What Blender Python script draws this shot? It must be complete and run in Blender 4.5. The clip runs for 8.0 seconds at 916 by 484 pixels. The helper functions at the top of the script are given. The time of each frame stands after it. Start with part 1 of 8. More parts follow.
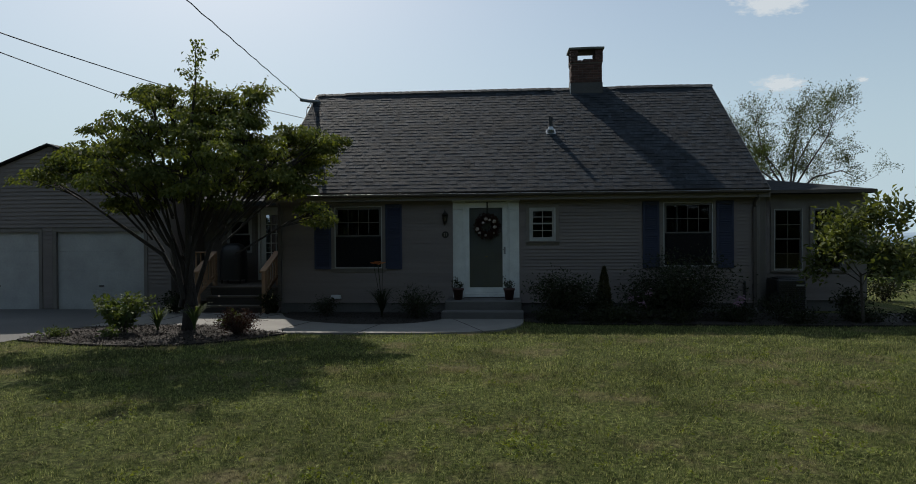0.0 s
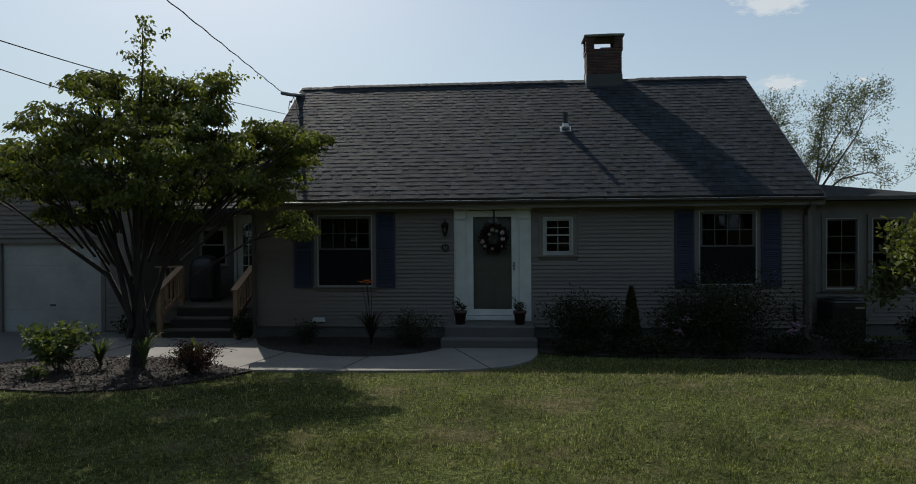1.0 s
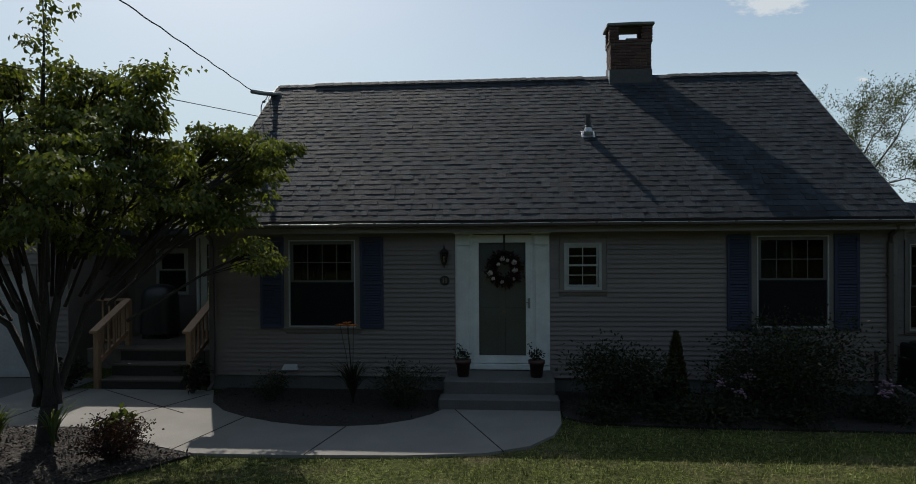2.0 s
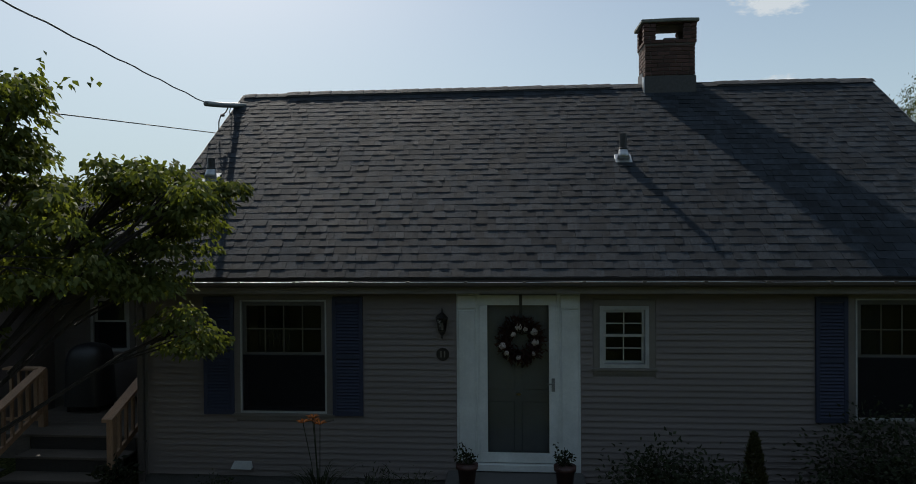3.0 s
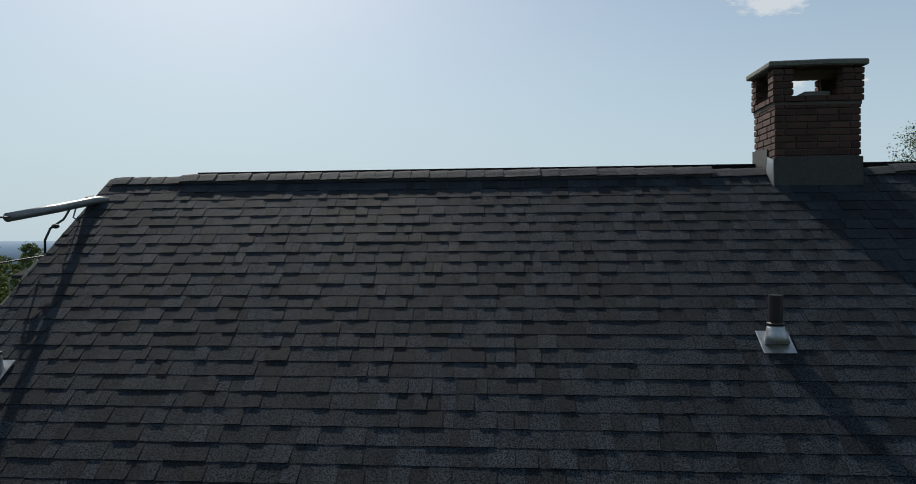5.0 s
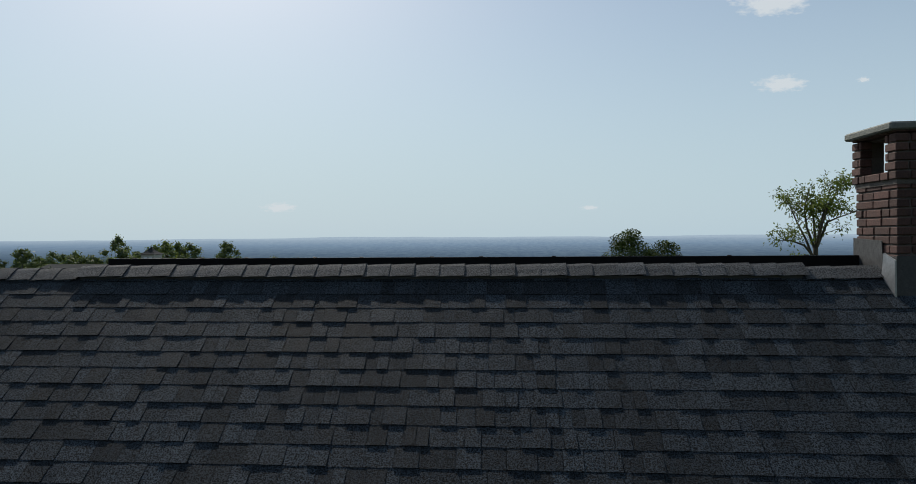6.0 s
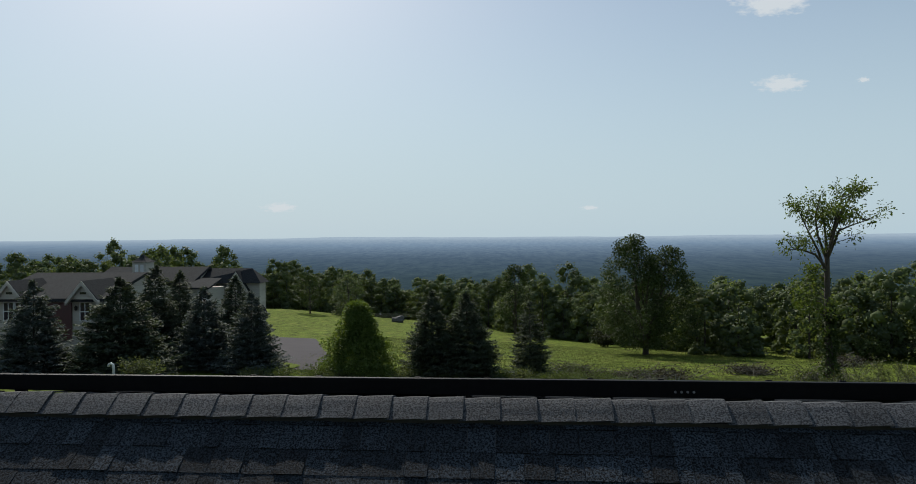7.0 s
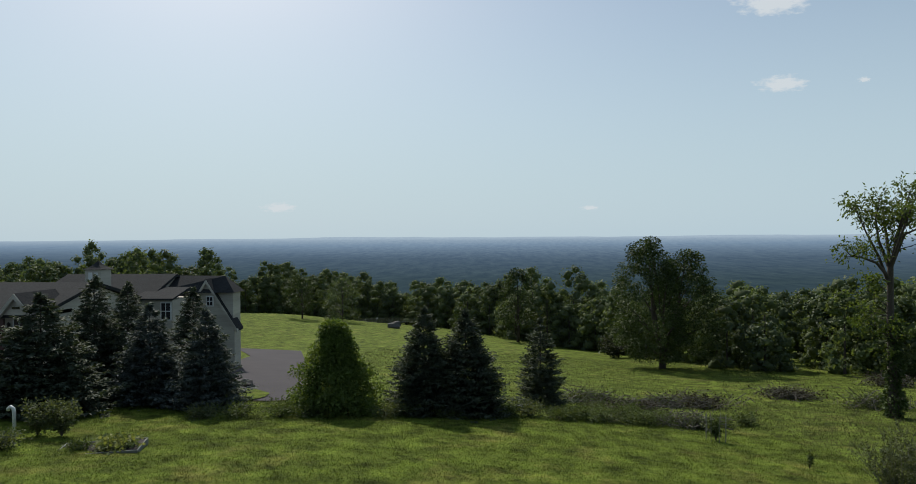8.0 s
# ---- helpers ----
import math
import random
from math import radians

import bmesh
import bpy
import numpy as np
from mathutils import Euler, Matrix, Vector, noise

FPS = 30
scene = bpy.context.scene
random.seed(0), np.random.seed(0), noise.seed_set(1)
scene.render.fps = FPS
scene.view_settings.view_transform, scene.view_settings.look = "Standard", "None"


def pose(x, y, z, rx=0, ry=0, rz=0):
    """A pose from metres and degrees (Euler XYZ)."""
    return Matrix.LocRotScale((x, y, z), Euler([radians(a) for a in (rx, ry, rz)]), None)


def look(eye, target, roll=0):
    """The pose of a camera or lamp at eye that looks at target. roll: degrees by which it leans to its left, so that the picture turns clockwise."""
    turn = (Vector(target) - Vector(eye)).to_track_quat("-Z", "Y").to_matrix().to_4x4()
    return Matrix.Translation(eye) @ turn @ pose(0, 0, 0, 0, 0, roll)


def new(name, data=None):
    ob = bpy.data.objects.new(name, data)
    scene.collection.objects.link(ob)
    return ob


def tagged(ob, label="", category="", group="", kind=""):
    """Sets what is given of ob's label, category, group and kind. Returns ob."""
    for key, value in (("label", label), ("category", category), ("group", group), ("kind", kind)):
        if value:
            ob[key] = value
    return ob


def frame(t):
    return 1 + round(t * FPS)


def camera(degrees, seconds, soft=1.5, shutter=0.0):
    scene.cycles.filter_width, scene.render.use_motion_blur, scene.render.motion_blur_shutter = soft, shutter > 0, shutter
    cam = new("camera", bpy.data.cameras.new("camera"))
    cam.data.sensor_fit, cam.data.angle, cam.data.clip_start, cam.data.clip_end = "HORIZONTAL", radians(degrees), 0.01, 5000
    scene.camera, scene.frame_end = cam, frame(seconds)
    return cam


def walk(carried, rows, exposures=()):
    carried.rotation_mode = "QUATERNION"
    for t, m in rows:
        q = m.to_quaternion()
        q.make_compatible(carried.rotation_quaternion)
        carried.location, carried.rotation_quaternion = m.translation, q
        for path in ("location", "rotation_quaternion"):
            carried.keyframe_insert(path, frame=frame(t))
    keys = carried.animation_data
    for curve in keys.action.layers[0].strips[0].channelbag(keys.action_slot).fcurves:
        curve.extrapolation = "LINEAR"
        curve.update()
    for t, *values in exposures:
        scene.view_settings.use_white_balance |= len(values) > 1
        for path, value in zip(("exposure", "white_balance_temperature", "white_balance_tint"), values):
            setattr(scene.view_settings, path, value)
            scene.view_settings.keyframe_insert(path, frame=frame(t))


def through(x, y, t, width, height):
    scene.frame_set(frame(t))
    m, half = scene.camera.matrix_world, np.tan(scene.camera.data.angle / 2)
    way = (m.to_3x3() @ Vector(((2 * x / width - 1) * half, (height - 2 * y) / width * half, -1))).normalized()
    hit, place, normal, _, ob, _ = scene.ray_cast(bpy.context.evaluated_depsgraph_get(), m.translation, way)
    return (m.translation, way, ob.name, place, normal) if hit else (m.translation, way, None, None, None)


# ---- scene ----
EXPO, SKY, SUN, VEIL, HAZE = -0.3, 0.112, 5.4, 0.30, (5.25, 6.75, 7.65)
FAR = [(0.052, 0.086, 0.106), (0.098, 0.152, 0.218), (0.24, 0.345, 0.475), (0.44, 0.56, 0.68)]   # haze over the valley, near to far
CLOUD = (0.80, 0.86, 0.90)
cam = camera(70.7, 8.0, 0.9)
EYES = [
    (0.0, -0.001, 0.008, 1.794),
    (0.5, -0.096, 0.947, 1.907),
    (1.0, -0.197, 1.991, 2.059),
    (1.5, -0.303, 3.111, 2.266),
    (2.0, -0.411, 4.282, 2.538),
    (2.5, -0.519, 5.482, 2.876),
    (3.0, -0.626, 6.692, 3.273),
    (3.5, -0.727, 7.892, 3.722),
    (4.0, -0.821, 9.063, 4.208),
    (4.5, -0.905, 10.185, 4.716),
    (5.0, -0.977, 11.243, 5.227),
    (5.5, -1.037, 12.226, 5.721),
    (6.0, -1.088, 13.128, 6.174),
    (6.5, -1.135, 13.958, 6.560),
    (7.0, -1.189, 14.736, 6.848),
    (7.2, -1.216, 15.043, 6.928),
    (7.4, -1.247, 15.351, 6.984),
    (7.6, -1.314, 15.974, 7.020),
    (7.7, -1.368, 16.374, 7.090),
    (7.8, -1.397, 17.686, 7.133),
    (7.9, -1.486, 19.676, 7.154),
    (8.0, -1.625, 22.104, 7.176),
]
walk(cam, [(t, pose(x, y, z, 90 - 0.47, 0.42, 4.58)) for t, x, y, z in EYES],
     exposures=[(0.0, EXPO), (8.0, EXPO)])

# ---- light ----
SUN_EL, SUN_AZ = 42.2, 26.3          # degrees up; degrees from +y towards -x
world = bpy.data.worlds.new("sky")
scene.world = world
world.use_nodes = True
wn, wl = world.node_tree.nodes, world.node_tree.links
wn.clear()
sky = wn.new("ShaderNodeTexSky")
sky.sky_type = "NISHITA"
sky.sun_disc = False
sky.sun_elevation = radians(SUN_EL)
sky.sun_rotation = radians(-SUN_AZ)
sky.altitude, sky.air_density, sky.dust_density, sky.ozone_density = 250, 1.1, 1.5, 0.8
back = wn.new("ShaderNodeBackground")
back.inputs["Strength"].default_value = SKY
out = wn.new("ShaderNodeOutputWorld")
veil = wn.new("ShaderNodeMix")          # thin even summer haze over the whole sky
veil.data_type = "RGBA"
tc = wn.new("ShaderNodeTexCoord")
sep = wn.new("ShaderNodeSeparateXYZ")
low = wn.new("ShaderNodeMapRange")       # the haze lies thickest along the horizon
low.interpolation_type = "SMOOTHSTEP"
low.inputs["From Min"].default_value, low.inputs["From Max"].default_value = 0.0, 0.42
low.inputs["To Min"].default_value, low.inputs["To Max"].default_value = 0.92, VEIL
wl.new(tc.outputs["Generated"], sep.inputs["Vector"])
wl.new(sep.outputs["Z"], low.inputs["Value"])
wl.new(low.outputs["Result"], veil.inputs[0])
veil.inputs[7].default_value = (*HAZE, 1)
wl.new(sky.outputs["Color"], veil.inputs[6])
wl.new(veil.outputs[2], back.inputs["Color"])
wl.new(back.outputs["Background"], out.inputs["Surface"])
sun = new("sun", bpy.data.lights.new("sun", "SUN"))
sun.data.energy, sun.data.angle, sun.data.color = SUN, radians(0.6), (1.0, 0.94, 0.84)
toward_sun = Vector((-math.sin(radians(SUN_AZ)) * math.cos(radians(SUN_EL)), math.cos(radians(SUN_AZ)) * math.cos(radians(SUN_EL)), math.sin(radians(SUN_EL))))
sun.matrix_world = look(toward_sun * 60, (0, 0, 0))


# ---- materials ----
def base_nodes(name):
    m = bpy.data.materials.new(name)
    m.use_nodes = True
    nt = m.node_tree
    nt.nodes.clear()
    o = nt.nodes.new("ShaderNodeOutputMaterial")
    p = nt.nodes.new("ShaderNodeBsdfPrincipled")
    nt.links.new(p.outputs["BSDF"], o.inputs["Surface"])
    return m, nt, p, o


def noise_node(nt, src, scale, detail=4.0, rough=0.6):
    n = nt.nodes.new("ShaderNodeTexNoise")
    n.inputs["Scale"].default_value = scale
    n.inputs["Detail"].default_value = detail
    n.inputs["Roughness"].default_value = rough
    nt.links.new(src, n.inputs["Vector"])
    return n


def ramp(nt, src, stops):
    r = nt.nodes.new("ShaderNodeValToRGB")
    els = r.color_ramp.elements
    while len(els) < len(stops):
        els.new(0.5)
    for e, (at, c) in zip(els, stops):
        e.position, e.color = at, (*c, 1)
    nt.links.new(src, r.inputs["Fac"])
    return r


def mix_col(nt, fac, a, b, mode="MIX"):
    n = nt.nodes.new("ShaderNodeMix")
    n.data_type, n.blend_type = "RGBA", mode
    for key, v in (("Factor", fac), ("A", a), ("B", b)):
        sock = next(s for s in n.inputs if s.name == key and s.type == ("VALUE" if key == "Factor" else "RGBA"))
        if isinstance(v, (int, float)):
            sock.default_value = v
        elif isinstance(v, tuple):
            sock.default_value = (*v, 1)
        else:
            nt.links.new(v, sock)
    return next(s for s in n.outputs if s.type == "RGBA")


def mat(name, c1, c2, rough=0.8, broad=1.5, fine=40.0, bump=0.3, depth=0.01, metal=0.0, vary=0.0, island=False, spec=0.5, stretch=None, c3=None, patch=0.35, tight=0.2):
    """Two-scale mottled surface: c1 to c2 by fine grain, c3 in broad patches."""
    m, nt, p, o = base_nodes(name)
    g = nt.nodes.new("ShaderNodeNewGeometry")
    src = g.outputs["Position"]
    if stretch:
        mp = nt.nodes.new("ShaderNodeMapping")
        mp.inputs["Scale"].default_value = stretch
        nt.links.new(src, mp.inputs["Vector"])
        src = mp.outputs["Vector"]
    nf = noise_node(nt, src, fine, 5.0, 0.65)
    col = ramp(nt, nf.outputs["Fac"], [(0.5 - tight, c1), (0.5 + tight, c2)]).outputs["Color"]
    nb = noise_node(nt, src, broad, 3.0)
    if c3:
        fac = ramp(nt, nb.outputs["Fac"], [(0.62 - patch, (0, 0, 0)), (0.72, (1, 1, 1))]).outputs["Color"]
        col = mix_col(nt, fac, col, c3)
    else:
        sh = ramp(nt, nb.outputs["Fac"], [(0.25, (0.78, 0.78, 0.78)), (0.75, (1.12, 1.12, 1.12))]).outputs["Color"]
        col = mix_col(nt, 1.0, col, sh, "MULTIPLY")
    if vary:
        if island:
            rnd = g.outputs["Random Per Island"]
        else:
            oi = nt.nodes.new("ShaderNodeObjectInfo")
            rnd = oi.outputs["Random"]
        vr = ramp(nt, rnd, [(0.0, (1 - vary,) * 3), (1.0, (1 + vary,) * 3)]).outputs["Color"]
        col = mix_col(nt, 1.0, col, vr, "MULTIPLY")
    nt.links.new(col, p.inputs["Base Color"])
    p.inputs["Metallic"].default_value = metal
    p.inputs["Specular IOR Level"].default_value = spec
    rr = nt.nodes.new("ShaderNodeMapRange")
    rr.inputs["To Min"].default_value, rr.inputs["To Max"].default_value = max(0.02, rough - 0.1), min(1.0, rough + 0.1)
    nt.links.new(nb.outputs["Fac"], rr.inputs["Value"])
    nt.links.new(rr.outputs["Result"], p.inputs["Roughness"])
    if bump:
        b = nt.nodes.new("ShaderNodeBump")
        b.inputs["Strength"].default_value, b.inputs["Distance"].default_value = bump, depth
        nt.links.new(nf.outputs["Fac"], b.inputs["Height"])
        nt.links.new(b.outputs["Normal"], p.inputs["Normal"])
    return m


def leaf_mat(name, c1, c2, c3, through=0.4, rough=0.7, vary=0.25, patch=0.9):
    """Leaves: each leaf its own shade, and light passing through it."""
    m, nt, p, o = base_nodes(name)
    g = nt.nodes.new("ShaderNodeNewGeometry")
    col = ramp(nt, g.outputs["Random Per Island"], [(0.0, c1), (0.55, c2), (1.0, c3)]).outputs["Color"]
    nb = noise_node(nt, g.outputs["Position"], patch, 3.0)
    sh = ramp(nt, nb.outputs["Fac"], [(0.3, (1 - vary,) * 3), (0.7, (1 + vary,) * 3)]).outputs["Color"]
    col = mix_col(nt, 1.0, col, sh, "MULTIPLY")
    nt.links.new(col, p.inputs["Base Color"])
    p.inputs["Roughness"].default_value = rough
    p.inputs["Specular IOR Level"].default_value = 0.15
    tr = nt.nodes.new("ShaderNodeBsdfTranslucent")
    warm = mix_col(nt, 1.0, col, (1.5, 1.5, 0.5), "MULTIPLY")
    nt.links.new(warm, tr.inputs["Color"])
    mx = nt.nodes.new("ShaderNodeMixShader")
    mx.inputs["Fac"].default_value = through
    nt.links.new(p.outputs["BSDF"], mx.inputs[1])
    nt.links.new(tr.outputs["BSDF"], mx.inputs[2])
    nt.links.new(mx.outputs["Shader"], o.inputs["Surface"])
    return m


def glass_mat(name, tint=(0.9, 0.95, 0.95), rough=0.02):
    m, nt, p, o = base_nodes(name)
    nt.nodes.remove(p)
    t, g, f, mx = (nt.nodes.new(k) for k in ("ShaderNodeBsdfTransparent", "ShaderNodeBsdfGlossy", "ShaderNodeFresnel", "ShaderNodeMixShader"))
    t.inputs["Color"].default_value = (*tint, 1)
    g.inputs["Roughness"].default_value = rough
    g.inputs["Color"].default_value = (0.36, 0.36, 0.38, 1)
    f.inputs["IOR"].default_value = 1.5
    nt.links.new(f.outputs["Fac"], mx.inputs["Fac"])
    nt.links.new(t.outputs["BSDF"], mx.inputs[1])
    nt.links.new(g.outputs["BSDF"], mx.inputs[2])
    nt.links.new(mx.outputs["Shader"], o.inputs["Surface"])
    return m


def screen_mat(name, colour, cover):
    """Fine dark gauze: part of the light goes straight through."""
    m, nt, p, o = base_nodes(name)
    p.inputs["Base Color"].default_value = (*colour, 1)
    p.inputs["Roughness"].default_value = 0.8
    p.inputs["Specular IOR Level"].default_value = 0.1
    t, mx = nt.nodes.new("ShaderNodeBsdfTransparent"), nt.nodes.new("ShaderNodeMixShader")
    mx.inputs["Fac"].default_value = cover
    nt.links.new(t.outputs["BSDF"], mx.inputs[1])
    nt.links.new(p.outputs["BSDF"], mx.inputs[2])
    nt.links.new(mx.outputs["Shader"], o.inputs["Surface"])
    return m


SCREEN = screen_mat("insect_gauze", (0.012, 0.012, 0.013), 0.62)
SIDING = mat("vinyl_siding", (0.146, 0.124, 0.116), (0.167, 0.143, 0.133), 0.62, 0.8, 30, 0.15, 0.002, vary=0.05, stretch=(0.3, 1, 3))
TRIM = mat("taupe_trim", (0.13, 0.118, 0.108), (0.155, 0.142, 0.13), 0.55, 2, 50, 0.1, 0.001)
WHITE = mat("white_paint", (0.52, 0.55, 0.55), (0.60, 0.62, 0.61), 0.45, 2, 30, 0.06, 0.001)
GUTTER = mat("brown_gutter", (0.052, 0.043, 0.039), (0.072, 0.060, 0.054), 0.6, 3, 30, 0.05, 0.001)
GARDOOR = mat("garage_door_paint", (0.32, 0.33, 0.335), (0.375, 0.385, 0.38), 0.5, 1.5, 20, 0.08, 0.001)
BLUE = mat("blue_shutter_paint", (0.017, 0.023, 0.050), (0.024, 0.031, 0.064), 0.75, 2, 40, 0.1, 0.001)
SHINGLE = mat("asphalt_shingle", (0.0025, 0.0032, 0.0043), (0.0395, 0.0508, 0.0640), 0.82, 1.2, 105, 1.0, 0.005, tight=0.055, vary=0.40, spec=0.14)
SHINGLE_ISL = mat("asphalt_shingle_field", (0.0025, 0.0032, 0.0043), (0.0395, 0.0508, 0.0640), 0.82, 1.2, 105, 1.0, 0.005, tight=0.055, vary=0.40, island=True, spec=0.14)
# Lighter copy of the shingle: sunlight on the ridge caps put into the colour.
SUNLIT_CAP = mat("ridge_cap_granules", (0.016, 0.018, 0.021), (0.085, 0.090, 0.098), 0.85, 1.5, 105, 1.0, 0.005, tight=0.06, vary=0.2, spec=0.3)
FELT = mat("roof_underlay", (0.03, 0.03, 0.032), (0.05, 0.05, 0.05), 0.95, 2, 60, 0.3)
BRICK = mat("red_brick", (0.050, 0.026, 0.023), (0.104, 0.051, 0.041), 0.9, 6, 70, 0.6, 0.006, vary=0.35)
MORTAR = mat("mortar", (0.075, 0.066, 0.060), (0.12, 0.105, 0.095), 0.95, 5, 90, 0.6, 0.006)
LEAD = mat("lead_flashing", (0.030, 0.031, 0.033), (0.055, 0.056, 0.058), 0.6, 6, 25, 0.5, 0.01)
SLATE = mat("stone_cap", (0.10, 0.11, 0.10), (0.19, 0.20, 0.18), 0.8, 5, 30, 0.6, 0.01)
ALU = mat("bare_aluminium", (0.34, 0.36, 0.38), (0.46, 0.48, 0.50), 0.4, 9, 40, 0.3, 0.004, metal=0.7)
BLACKPIPE = mat("black_plastic", (0.010, 0.010, 0.011), (0.022, 0.022, 0.024), 0.45, 6, 40, 0.1, 0.001)
CONCRETE = mat("concrete", (0.17, 0.162, 0.15), (0.235, 0.226, 0.21), 0.9, 0.9, 90, 0.3, 0.003, c3=(0.145, 0.138, 0.127))
STEPSTONE = mat("step_concrete", (0.080, 0.077, 0.075), (0.120, 0.116, 0.112), 0.9, 2.5, 60, 0.3, 0.003)
ASPHALT = mat("asphalt", (0.045, 0.045, 0.047), (0.085, 0.083, 0.082), 0.93, 0.5, 140, 0.5, 0.004, c3=(0.11, 0.105, 0.10))
MULCH = mat("bark_mulch", (0.008, 0.006, 0.005), (0.026, 0.019, 0.015), 0.95, 2, 45, 1.0, 0.03)
CHIP = mat("bark_chip", (0.016, 0.012, 0.010), (0.060, 0.046, 0.038), 0.9, 4, 60, 0.3, 0.003, vary=0.6, island=True)
DECKWOOD = mat("weathered_deck", (0.062, 0.050, 0.040), (0.105, 0.085, 0.068), 0.75, 2, 18, 0.4, 0.004, stretch=(1, 6, 6), vary=0.12)
RISER = mat("dark_stair_riser", (0.020, 0.017, 0.015), (0.036, 0.030, 0.026), 0.85, 2, 18, 0.3, 0.003, stretch=(1, 6, 6))
RAILWOOD = mat("cedar_rail", (0.20, 0.115, 0.065), (0.30, 0.185, 0.11), 0.7, 3, 20, 0.4, 0.004, stretch=(5, 5, 1), vary=0.12)
BARK = mat("bark", (0.030, 0.024, 0.020), (0.085, 0.070, 0.058), 0.95, 4, 25, 1.0, 0.02, stretch=(3, 3, 1))
# Darker version of the bark above, for the dogwood.
DARKBARK = mat("dark_brown_bark", (0.014, 0.011, 0.010), (0.042, 0.034, 0.029), 0.95, 4, 25, 1.0, 0.02, stretch=(3, 3, 1))
PALEBARK = mat("pale_bark", (0.10, 0.095, 0.085), (0.19, 0.18, 0.165), 0.9, 6, 30, 0.6, 0.01, stretch=(3, 3, 1))
THINLEAF = leaf_mat("thin_olive_leaves", (0.040, 0.054, 0.022), (0.060, 0.076, 0.030), (0.090, 0.105, 0.042), 0.3)
TERRACOTTA = mat("dark_red_pot", (0.040, 0.014, 0.012), (0.062, 0.024, 0.020), 0.6, 8, 50, 0.2, 0.002)
BRASS = mat("brass", (0.42, 0.29, 0.11), (0.55, 0.40, 0.18), 0.35, 9, 50, 0.1, 0.001, metal=1.0)
IRON = mat("black_iron", (0.012, 0.011, 0.010), (0.03, 0.026, 0.022), 0.5, 9, 50, 0.2, 0.001, metal=0.3)
PETAL = mat("cream_petal", (0.34, 0.29, 0.27), (0.46, 0.41, 0.38), 0.8, 12, 60, 0.2, 0.002)
INTERIOR = mat("interior_plaster", (0.24, 0.24, 0.25), (0.31, 0.31, 0.32), 0.9, 1, 20, 0.05, 0.001)
CURTAIN = mat("grey_curtain", (0.085, 0.090, 0.10), (0.125, 0.13, 0.14), 0.9, 3, 30, 0.1, 0.002)
CREAM = mat("cream_siding", (0.34, 0.33, 0.28), (0.40, 0.39, 0.33), 0.7, 0.6, 6, 0.1, 0.01, stretch=(0.2, 0.2, 3))
FARROOF = mat("far_shingle", (0.018, 0.020, 0.022), (0.044, 0.047, 0.050), 0.95, 0.8, 9, 0.4, 0.02, spec=0.05)
REDDOOR = mat("red_door", (0.045, 0.012, 0.012), (0.07, 0.019, 0.018), 0.5, 2, 20, 0.1, 0.002)
ROCK = mat("field_stone", (0.06, 0.059, 0.056), (0.15, 0.146, 0.14), 0.9, 2, 9, 0.7, 0.05, vary=0.3)
PANEL = mat("solar_glass", (0.008, 0.009, 0.013), (0.013, 0.015, 0.022), 0.16, 2, 20, 0.0)
CELLLINE = mat("solar_busbar", (0.12, 0.125, 0.13), (0.17, 0.175, 0.18), 0.4, 3, 20, 0.0, metal=0.5)
BLACKALU = mat("black_anodised", (0.003, 0.003, 0.0035), (0.006, 0.006, 0.0065), 0.55, 3, 30, 0.05, 0.001, spec=0.12)
BRUSH = mat("dry_brushwood", (0.058, 0.052, 0.044), (0.150, 0.138, 0.115), 0.9, 2, 20, 0.4, 0.01, vary=0.3, island=True)
WATER = mat("pond_water", (0.01, 0.014, 0.010), (0.02, 0.026, 0.018), 0.1, 0.5, 3, 0.05, 0.01)
GLASS = glass_mat("window_glass", (0.52, 0.57, 0.62))
FRAMEGREY = mat("dull_white_frame", (0.30, 0.31, 0.31), (0.36, 0.37, 0.365), 0.5, 3, 30, 0.05, 0.001)
LAMPGLASS = glass_mat("lantern_glass", (0.75, 0.75, 0.7), 0.1)
DOGWOOD = leaf_mat("dogwood_leaves", (0.068, 0.086, 0.030), (0.094, 0.114, 0.038), (0.140, 0.156, 0.050), 0.36)
MAGNOLIA = leaf_mat("broad_yellowgreen_leaves", (0.058, 0.074, 0.030), (0.086, 0.104, 0.042), (0.132, 0.148, 0.066), 0.3)
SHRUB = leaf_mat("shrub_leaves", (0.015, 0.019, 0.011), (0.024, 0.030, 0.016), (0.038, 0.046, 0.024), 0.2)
BURGUNDY = leaf_mat("barberry_leaves", (0.030, 0.012, 0.014), (0.050, 0.018, 0.020), (0.060, 0.036, 0.022), 0.3)
BRIGHTSHRUB = leaf_mat("light_shrub_leaves", (0.050, 0.072, 0.028), (0.072, 0.098, 0.040), (0.102, 0.128, 0.056), 0.3)
